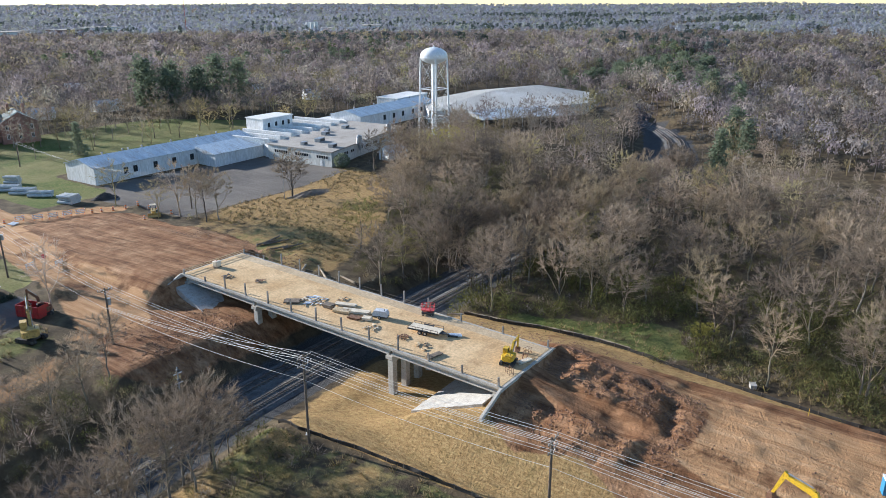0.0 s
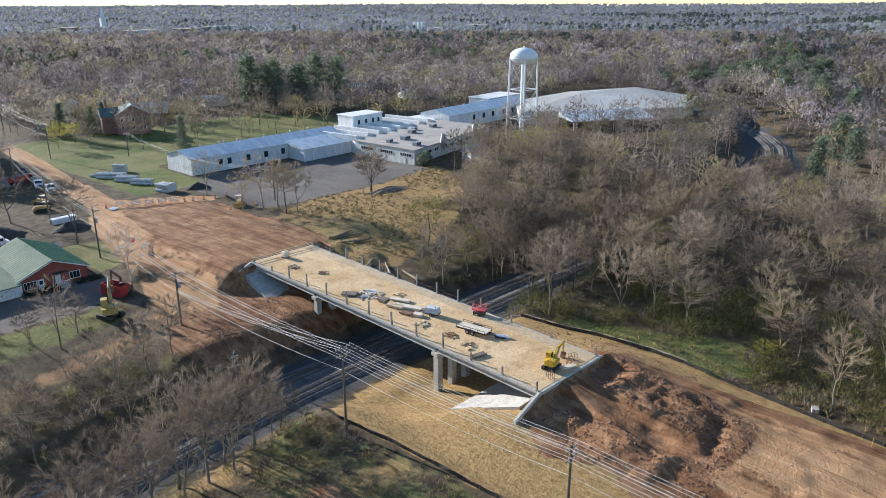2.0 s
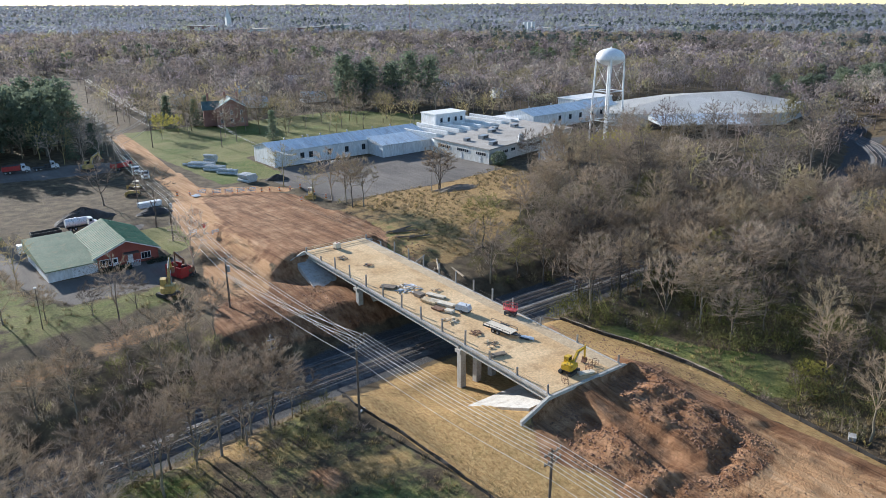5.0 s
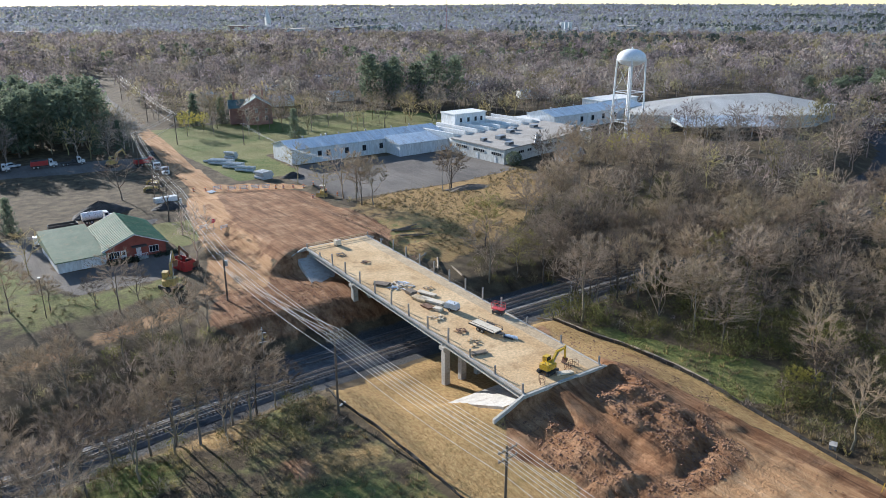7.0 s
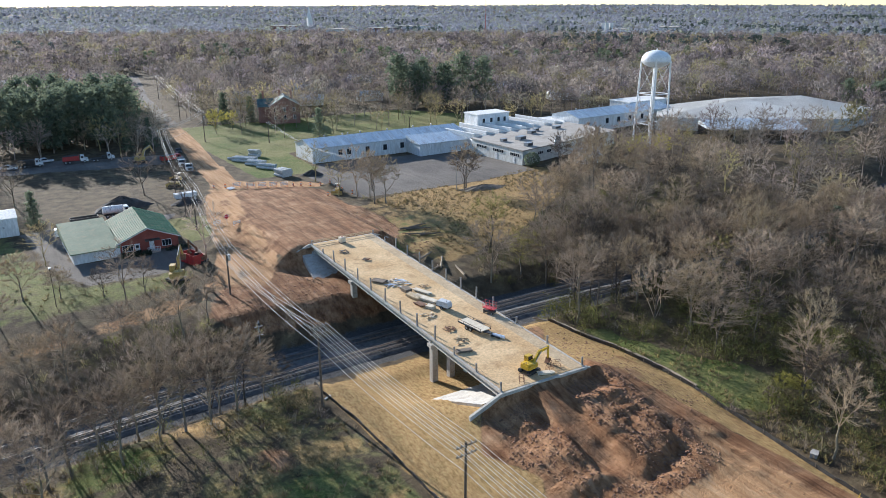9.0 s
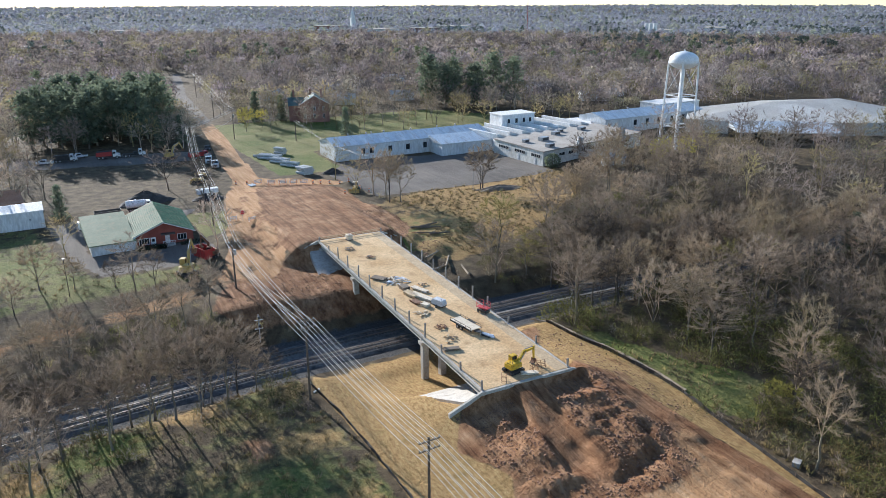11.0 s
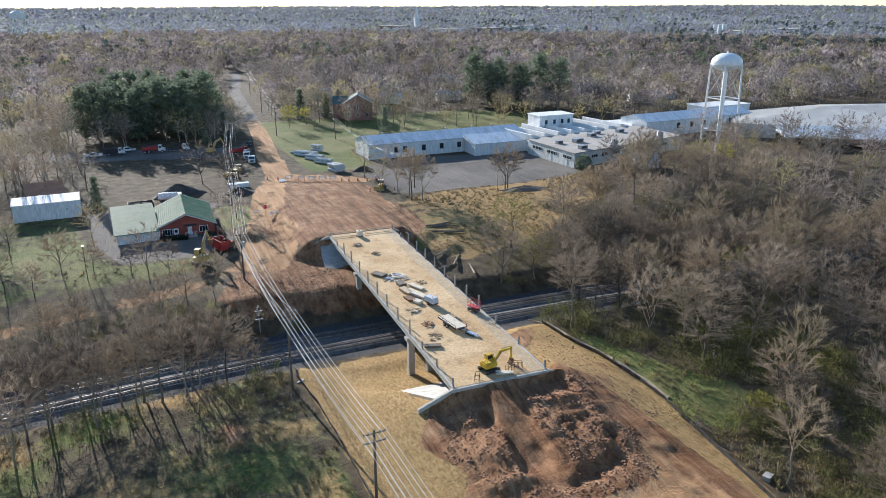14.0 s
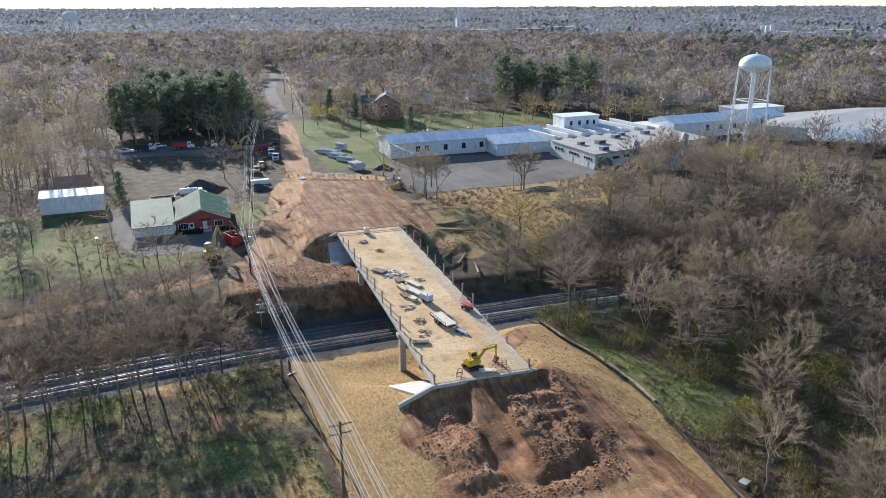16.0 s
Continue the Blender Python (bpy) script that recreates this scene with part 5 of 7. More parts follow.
def sheds():
    r = gable_house("metal_shed", pose(-67, 121, 5.0, 0, 0, 3), 15.2, 9, 4.6, 5.6, (M["siding"], M["white_roof"]), "plain white metal shed with a low roof", "shed", 0.15)
    part("wall_lamp", bx(B(), 12, -0.4, 2.6, 12.4, -0.02, 2.9), M["steel"], r)
    r = gable_house("small_house", pose(-66, 141, 5.0, 0, 0, 10), 9, 8, 2.6, 5.0, (M["old_brick"], M["rust_roof"]), "small brick house with a brown shingle roof", "house", 0.5)
    window(r, 2, 0, 0.9, 1.2, 1.2, "s")
    # two-storey brick house in the trees
    r = gable_house("brick_house", pose(52, 252, 6.0, 0, 0, -16), 13, 11, 7.2, 11.2, (M["old_brick"], M["slate"]), "old two-storey brick house with a grey-green roof", "house", 0.4, "y")
    for x in (1.6, 5.8, 10):
        for z in (1.0, 4.4):
            window(r, x, 0, z, 1.1, 1.9, "s", M["white"], 1)
    part("wing", bx(B(), -5, 3, -0.6, 0, 10, 6.4), M["old_brick"], r)
    part("wing_roof", ex(B(), [(2.6, 6.4), (10.4, 6.4), (6.5, 9.8)], -5.4, 2, "x"), M["slate"], r)
    for x, y in ((-3, 6.5), (4.5, 9.8), (9.5, 8)):
        part("chimney", bx(B(), x, y, 6, x + 0.9, y + 0.9, 13.2), M["old_brick"], r, "brick chimney")
    bm = ex(B(), [(-0.5, 6.95), (6.5, 11.0), (13.5, 6.95), (13.5, 7.2), (6.5, 11.3), (-0.5, 7.2)], -0.5, -0.42, "y")
    part("bargeboard", bm, M["white"], r, "white gable trim")
    # scattered roofs among the distant trees
    spots = [(210, 250, 16, 9, 3.2), (234, 262, 12, 9, 3), (205, 300, 14, 9, 3.0), (60, 330, 14, 10, 3.2), (100, 345, 12, 9, 3), (-24, 470, 16, 11, 3.3), (-60, 470, 18, 12, 3.5), (-110, 400, 15, 10, 3.2), (150, 390, 14, 10, 3), (330, 330, 22, 12, 4), (118, 300, 13, 9, 3), (84, 300, 12, 9, 3), (-140, 330, 14, 9, 3), (112, 112, 8, 5, 2.6)]
    rng = random.Random(8)
    for x, y, w, d, h in spots:
        gable_house("cottage", pose(x, y, hz(x, y), 0, 0, rng.uniform(-40, 40)), w, d, h, h + 2.2, (M["siding"], M["white_roof"] if rng.random() < 0.5 else M["metal_roof"]), "small white house half hidden by bare trees", "house", 0.4, "x", "houses in the woods")
    # town on the horizon
    def slab(name, x, y, w, d, h, mat, label, rot=0):
        h = h * 0.75
        q = root(name, pose(x, y, hz(x, y), 0, 0, rot), label, "building", "distant buildings")
        part("wall", bx(B(), 0, 0, -3, w, d, h), mat, q)
        part("roof", bx(B(), -0.5, -0.5, h, w + 0.5, d + 0.5, h + 0.8), M["gravel_roof"], q)
        for k in range(max(2, int(w / 12))):
            part("window", bx(B(), 3 + k * 12, -0.3, h * 0.35, 9 + k * 12, 0.1, h * 0.6), M["glass"], q)
    slab("distant_plant", 886, 770, 62, 30, 17, M["metal_roof"], "long blue-grey plant beyond the woods", 40)
    slab("distant_plant", 800, 790, 40, 24, 14, M["siding"], "long white plant beyond the woods", 40)
    slab("distant_store", 470, 985, 40, 30, 15, M["old_brick"], "brick town building above the trees", 20)
    slab("distant_store", 545, 1040, 60, 30, 15, M["siding"], "white town building above the trees", 20)
    slab("distant_store", 395, 1010, 60, 24, 13, M["siding"], "low white town building above the trees", 20)
    slab("distant_store", 360, 1150, 50, 24, 14, M["old_brick"], "brick town building above the trees", 10)
    slab("distant_store", 30, 1000, 40, 20, 14, M["siding"], "white roof above the trees", 0)
    slab("distant_store", -70, 760, 40, 20, 12, M["siding"], "white roof above the trees", 0)
    ti = root("distant_silos", pose(800, 850, hz(800, 850), 0, 0, 0), "pair of pale storage silos on the skyline", "silos")
    for k in range(3):
        part("silo", cy(B(), (k * 9, 0, -2), (k * 9, 0, 19), 3.4, n=14), M["siding"], ti)
    st = root("church_steeple", pose(444, 1218, hz(444, 1218)), "white church tower with a pointed spire above the trees", "church")
    part("tower", bx(B(), -4, -4, -3, 4, 4, 22), M["siding"], st)
    part("spire", cy(B(), (0, 0, 22), (0, 0, 42), 4.6, 0.1, 8), M["siding"], st)
    ma = root("radio_mast", pose(620, 920, hz(620, 920)), "thin red and white radio mast on the skyline", "mast")
    part("mast", cy(B(), (0, 0, -2), (0, 0, 75), 0.5, 0.25, 4), M["red"], ma)
    wt = root("distant_water_tower", pose(-167, 1020, hz(-167, 1020)), "far water tower with a white ribbed tank", "water tower")
    part("tank", cy(cy(B(), (0, 0, 27), (0, 0, 34), 9, 9, 20), (0, 0, 34), (0, 0, 37), 9, 3, 20), M["siding"], wt)
    for k in range(8):
        a = k * math.pi / 4
        part("leg", cy(B(), (8 * math.cos(a), 8 * math.sin(a), -2), (8 * math.cos(a), 8 * math.sin(a), 27), 0.5, n=6), M["siding"], wt)


factory()
water_tower()
red_office()
sheds()

# ---- machines and vehicles ----
def excavator(m, paint_mat, label, swing=0, boom_deg=48, stick_deg=-60, s=1.0, group="excavators"):
    """Tracked excavator: forward is +y; swing turns the upper part; angles are the boom's rise and the stick's fall."""
    r = root("excavator", m @ Matrix.Diagonal((s, s, s, 1)), label, "excavator", group)
    for x in (-0.95, 0.95):
        t = part("track", ex(B(), [(-1.35, 0.05), (1.35, 0.05), (1.55, 0.3), (1.4, 0.62), (-1.4, 0.62), (-1.55, 0.3)], x - 0.25, x + 0.25, "x"), M["rubber"], r, "muddy crawler track")
        for y in (-1.2, 1.2):
            part("sprocket", cy(B(), (x - 0.27, y, 0.33), (x + 0.27, y, 0.33), 0.24, n=10), M["dark_steel"], t)
    part("undercarriage", bx(B(), -0.7, -0.8, 0.25, 0.7, 0.8, 0.78), M["dark_steel"], r)
    w = pose(0, 0, 0.8, 0, 0, swing)
    def up(name, bm, mat, parent=r, label=""):
        bmesh.ops.transform(bm, matrix=w, verts=bm.verts)
        return part(name, bm, mat, parent, label)
    body = B()
    ex(body, [(-1.05, 1.0), (1.05, 1.0), (1.05, -0.9), (0.75, -1.4), (-0.75, -1.4), (-1.05, -0.9)], 0.08, 0.95, "z")
    bmesh.ops.bevel(body, geom=body.edges[:], offset=0.07, segments=2, affect="EDGES")
    h = up("house", body, paint_mat, r, "rounded engine house with counterweight")
    up("engine_cover", bx(B(), -0.35, -1.25, 0.95, 1.0, -0.1, 1.2, bevel=0.08), paint_mat, h)
    up("exhaust", cy(B(), (0.6, -0.9, 1.2), (0.6, -0.9, 1.55), 0.05, n=6), M["dark_steel"], h)
    cab = up("cab", ex(B(), [(-0.2, 0.95), (1.05, 0.5), (1.15, 1.1), (0.85, 1.95), (-0.25, 1.95)], -1.03, -0.2, "x"), paint_mat, r, "operator cab")
    up("window", ex(B(), [(-0.1, 1.15), (1.0, 1.15), (0.78, 1.8), (-0.12, 1.8)], -1.045, -0.185, "x"), M["glass"], cab)
    up("windscreen", bx(B(), -0.95, 0.9, 0.7, -0.28, 1.12, 1.75), M["glass"], cab)
    a = radians(boom_deg)
    p0 = Vector((0.1, 0.8, 0.7))
    k1 = p0 + Vector((0, math.cos(a + 0.3), math.sin(a + 0.3))) * 2.1
    p1 = k1 + Vector((0, math.cos(a - 0.55), math.sin(a - 0.55))) * 2.3
    st = radians(stick_deg)
    p2 = p1 + Vector((0, math.cos(st), math.sin(st))) * 2.1
    def beam(p, q, h0, h1, wd):
        d = (q - p).normalized()
        nrm = Vector((0, -d.z, d.y))
        return ex(B(), [tuple((p + nrm * h0)[1:]), tuple((q + nrm * h1)[1:]), tuple((q - nrm * h1)[1:]), tuple((p - nrm * h0)[1:])], 0.1 - wd, 0.1 + wd, "x")
    b = up("boom", beam(p0, k1, 0.18, 0.27, 0.16), paint_mat, r, "bent boom")
    up("boom_front", beam(k1 - (k1 - p0).normalized() * 0.1, p1, 0.27, 0.15, 0.15), paint_mat, b)
    up("stick", beam(p1 - (p2 - p1).normalized() * 0.35, p2, 0.2, 0.11, 0.12), paint_mat, r)
    up("boom_cylinder", cy(B(), Vector((0.35, 1.0, 0.6)), k1 + Vector((0.25, 0.3, 0)), 0.07, n=6), M["steel"], b)
    up("stick_cylinder", cy(B(), k1 + Vector((0, 0.1, 0.35)), p1 + Vector((0, -0.2, 0.3)), 0.07, n=6), M["steel"], b)
    bk = ex(B(), [(p2.y - 0.1, p2.z + 0.1), (p2.y + 0.25, p2.z + 0.05), (p2.y + 0.35, p2.z - 0.35), (p2.y + 0.05, p2.z - 0.7), (p2.y - 0.45, p2.z - 0.75), (p2.y - 0.2, p2.z - 0.35)], -0.3, 0.5, "x")
    bk2 = up("bucket", bk, M["rust"], r, "rusty toothed bucket")
    bm = B()
    for k in range(4):
        bx(bm, -0.28 + k * 0.22, p2.y - 0.6, p2.z - 0.8, -0.2 + k * 0.22, p2.y - 0.4, p2.z - 0.7)
    up("tooth", bm, M["dark_steel"], bk2)
    return r


def truck(m, kind, cab_mat, body_mat, label, s=1.0):
    """A truck facing +y: 'dump', 'tank' or 'flat'."""
    r = root("truck", m @ Matrix.Diagonal((s, s, s, 1)), label, "truck", "parked trucks")
    part("chassis", bx(B(), -0.45, -3.6, 0.6, 0.45, 3.4, 0.9), M["black"], r)
    c = part("cab", ex(B(), [(1.5, 0.7), (3.7, 0.7), (3.75, 1.45), (2.85, 1.65), (2.55, 2.6), (1.5, 2.65)], -1.1, 1.1, "x"), cab_mat, r, "truck cab with bonnet")
    part("windscreen", ex(B(), [(2.62, 1.72), (2.88, 1.72), (2.6, 2.45), (2.5, 2.45)], -0.95, 0.95, "x"), M["glass"], c)
    part("side_window", bx(B(), -1.12, 1.7, 1.7, 1.12, 2.4, 2.35), M["glass"], c)
    part("bumper", bx(B(), -1.15, 3.7, 0.45, 1.15, 3.85, 0.8), M["steel"], c)
    part("grille", bx(B(), -0.6, 3.72, 0.85, 0.6, 3.78, 1.4), M["dark_steel"], c)
    for x in (-0.9, 0.9):
        part("headlight", bx(B(), x - 0.14, 3.7, 1.0, x + 0.14, 3.79, 1.25), M["tarp"], c)
    if kind == "dump":
        part("dump_body", ex(B(), [(-3.8, 1.0), (1.2, 1.0), (1.2, 2.5), (-3.6, 2.3)], -1.15, 1.15, "x"), body_mat, r, "steel dump body")
        # the body is solid; a black slab on top paints the shade inside it
        part("hollow_shade", bx(B(), -1.0, -3.4, 2.2, 1.0, 1.0, 2.52), M["black"], r)
        bm = B()
        for k in range(5):
            for x in (-1.2, 1.15):
                bx(bm, x, -3.4 + k * 1.1, 1.0, x + 0.05, -3.3 + k * 1.1, 2.4)
        part("rib", bm, body_mat, r)
    elif kind == "tank":
        bm = cy(B(), (0, -3.8, 1.95), (0, 1.2, 1.95), 1.05, n=18)
        part("tank", bm, body_mat, r, "white cylindrical water tank")
        part("hatch", cy(B(), (0, -1.3, 2.95), (0, -1.3, 3.15), 0.3, n=10), body_mat, r)
        part("catwalk", bx(B(), -0.3, -3.4, 2.98, 0.3, -1.8, 3.03), M["steel"], r)
    else:
        part("bed", bx(B(), -1.15, -3.8, 0.95, 1.15, 1.3, 1.1), body_mat, r)
        part("headboard", bx(B(), -1.15, 1.25, 1.1, 1.15, 1.35, 2.2), body_mat, r)
        part("tool_box", bx(B(), -1.1, -0.2, 1.1, 1.1, 1.0, 1.75, bevel=0.05), body_mat, r)
    for y in (2.7, -1.7, -2.9):
        for x in (-0.98, 0.98):
            wheel(r, x, y, 0.5, 0.5, 0.32)
    return r


def pickup(m, mat, label):
    r = root("pickup_truck", m, label, "pickup truck", "parked cars")
    b = ex(B(), [(-2.7, 0.45), (2.7, 0.45), (2.75, 1.0), (1.5, 1.12), (0.95, 1.75), (-0.5, 1.78), (-0.75, 1.12), (-2.7, 1.1)], -0.95, 0.95, "x")
    bmesh.ops.bevel(b, geom=b.edges[:], offset=0.05, segments=2, affect="EDGES")
    c = part("body", b, mat, r)
    part("window", ex(B(), [(1.35, 1.15), (0.92, 1.66), (-0.45, 1.68), (-0.6, 1.15)], -0.96, 0.96, "x"), M["glass"], c)
    part("bed_well", bx(B(), -0.8, -2.6, 1.0, 0.8, -0.8, 1.12), M["black"], c)
    for x in (-0.65, 0.65):
        part("headlight", bx(B(), x - 0.18, 2.7, 0.75, x + 0.18, 2.78, 0.93), M["tarp"], c)
    for y in (-1.7, 1.75):
        for x in (-0.86, 0.86):
            wheel(r, x, y, 0.38, 0.38, 0.25)
    return r


def bulldozer(m, label):
    r = root("bulldozer", m, label, "bulldozer")
    for x in (-0.95, 0.95):
        part("track", ex(B(), [(-1.5, 0.05), (1.3, 0.05), (1.6, 0.4), (1.3, 0.8), (-1.3, 0.95), (-1.7, 0.5)], x - 0.28, x + 0.28, "x"), M["rubber"], r, "crawler track")
    part("hood", bx(B(), -0.5, -0.2, 0.7, 0.5, 1.6, 1.55, bevel=0.08), M["dull_yellow"], r)
    part("chassis", bx(B(), -0.65, -1.5, 0.5, 0.65, 1.4, 0.9), M["dull_yellow"], r)
    c = part("cab", bx(B(), -0.65, -1.5, 0.9, 0.65, -0.2, 1.5), M["dull_yellow"], r)
    bm = B()
    for x in (-0.6, 0.6):
        for y in (-1.4, -0.3):
            bx(bm, x - 0.05, y - 0.05, 1.5, x + 0.05, y + 0.05, 2.55)
    part("cab_post", bm, M["dark_steel"], c)
    part("canopy", bx(B(), -0.75, -1.6, 2.55, 0.75, -0.1, 2.65, bevel=0.04), M["pale_wood"], c, "cream cab roof")
    part("exhaust", cy(B(), (0.2, 1.0, 1.5), (0.2, 1.0, 2.2), 0.06, n=6), M["dark_steel"], r)
    part("blade", ex(B(), [(2.0, 0.05), (2.2, 0.05), (2.05, 0.55), (2.2, 1.1), (2.1, 1.15), (1.92, 0.55)], -1.55, 1.55, "x"), M["dull_yellow"], r, "curved steel blade")
    for x in (-0.7, 0.7):
        part("push_arm", bx(B(), x - 0.08, 0.6, 0.35, x + 0.08, 2.05, 0.55), M["dull_yellow"], r)


def at(x, y, rz=0, lift=0.0):
    return pose(x, y, hz(x, y) + lift, 0, 0, rz)


def heap(name, x, y, rx, ry, h, mat, label, seed=1, category="heap"):
    rng = np.random.RandomState(seed)
    bm = B()
    n, k = 28, 9
    top = None
    rings = []
    for j in range(k):
        f = j / (k - 1)
        ring = []
        for i in range(n):
            a = i * 2 * math.pi / n
            w = 1 + 0.16 * math.sin(2 * a + seed) + 0.08 * math.sin(5 * a + 2 * seed) + 0.05 * rng.randn()
            px, py = rx * (1 - f) * w * math.cos(a), ry * (1 - f) * w * math.sin(a)
            gz = hz(x + px, y + py)
            ring.append(bm.verts.new((px, py, gz - hz(x, y) - 0.15 + h * (1 - (1 - f) ** 1.25) * (1 + 0.06 * rng.randn()))))
        rings.append(ring)
    for a, b in zip(rings[:-1], rings[1:]):
        for i in range(n):
            bm.faces.new((a[i], a[(i + 1) % n], b[(i + 1) % n], b[i]))
    o = part(name, bm, mat)
    o.matrix_world = at(x, y)
    tagged(o, label, category)


def clods():
    """Loose lumps of clay turned up round the trench and the banks."""
    rng = np.random.RandomState(21)
    cube = np.array([(i, j, k) for i in (-1, 1) for j in (-1, 1) for k in (-1, 1)], float)
    faces = np.array([(0, 1, 3), (0, 3, 2), (4, 6, 7), (4, 7, 5), (0, 4, 5), (0, 5, 1), (2, 3, 7), (2, 7, 6), (1, 5, 7), (1, 7, 3), (0, 2, 6), (0, 6, 4)])
    xs, ys, ss_ = [], [], []
    for x0, x1, y0, y1, n, s in ((-5, 20, -24, -0.8, 7000, 0.055), (-3, 24, -60, -24, 700, 0.05), (-22, 3, 46, 66, 1200, 0.08), (18, 28, 62, 100, 700, 0.1), (17, 28, -12, 22, 700, 0.06)):
        xs.append(rng.uniform(x0, x1, n)), ys.append(rng.uniform(y0, y1, n)), ss_.append(s * rng.lognormal(0, 0.6, n))
    x, y, s = np.concatenate(xs), np.concatenate(ys), np.minimum(np.concatenate(ss_), 0.15)
    keep = ~((x > -0.5) & (x < 15) & (y > -0.7) & (y < 70)) & (s > 0.035) & ((vnoise(x, y, 5) > -0.1) | (y > -0.8)) & ~((np.abs(x - 7.0 - 0.2 * y) < 2.4) & (y < -0.8) & (y > -20))
    x, y, s = x[keep], y[keep], s[keep]
    z = height(x, y)
    V = cube[None] * s[:, None, None] * rng.uniform(0.5, 1.1, (len(x), 8, 3)) * (1, 1, 0.75) + np.stack([x, y, z], -1)[:, None]
    F = faces[None] + (np.arange(len(x)) * 8)[:, None, None]
    tagged(bulk_mesh("clay_clods", V.reshape(-1, 3), F.reshape(-1, 3), None, M["clay"]), "loose red clay clods on the dug ground", "soil", kind="stuff")


def brush_line(name, pts, rad, mat, label, category):
    """A low line that follows the ground: silt fence roll or log."""
    pl = [Vector((x, y, 0)) for x, y in pts]
    vs, fs, n = [], [], 0
    rng = random.Random(len(pts))
    dense = []
    for a, b in zip(pl[:-1], pl[1:]):
        k = max(2, int((b - a).length / 1.0))
        dense += [a.lerp(b, i / k) for i in range(k)]
    dense.append(pl[-1])
    for i, p in enumerate(dense):
        d = (dense[min(i + 1, len(dense) - 1)] - dense[max(i - 1, 0)]).normalized()
        s = Vector((-d.y, d.x, 0))
        z = hz(p.x, p.y)
        for k in range(6):
            a = k * math.pi / 3
            rr = rad * rng.uniform(0.8, 1.2)
            q = p + s * rr * math.cos(a)
            vs.append((q.x, q.y, z + rad * 0.6 + rr * math.sin(a)))
    for i in range(len(dense) - 1):
        for k in range(6):
            fs.append((6 * i + k, 6 * i + 6 + k, 6 * i + 6 + (k + 1) % 6, 6 * i + (k + 1) % 6))
    return tagged(add_mesh(name, vs, fs, mat), label, category)


def silt_fence(pts, label):
    r = root("silt_fence", Matrix(), label, "silt fence", "silt fences")
    dense = []
    for a, b in zip(pts[:-1], pts[1:]):
        k = max(1, int(math.dist(a, b) / 1.2))
        dense += [(a[0] + (b[0] - a[0]) * i / k, a[1] + (b[1] - a[1]) * i / k) for i in range(k)]
    dense.append(pts[-1])
    vs, fs = [], []
    rng = random.Random(3)
    for i, (x, y) in enumerate(dense):
        z = hz(x, y)
        hgt = 0.62 + rng.uniform(-0.12, 0.08)
        for o in (-0.012, 0.012):
            vs += [(x + o + 0.1, y, z - 0.1), (x + o + rng.uniform(-0.1, 0.1), y, z + hgt)]
    for i in range(len(dense) - 1):
        a, b = 4 * i, 4 * i + 4
        fs += [(a, b, b + 1, a + 1), (a + 2, a + 3, b + 3, b + 2), (a + 1, b + 1, b + 3, a + 3)]
    add_mesh("fabric", vs, fs, M["silt"], r)
    for i, (x, y) in enumerate(dense):
        if i % 2 == 0:
            z = hz(x, y)
            part("stake", bx(B(), x - 0.03, y - 0.03, z - 0.2, x + 0.03, y + 0.03, z + 0.78), M["old_wood"], r)


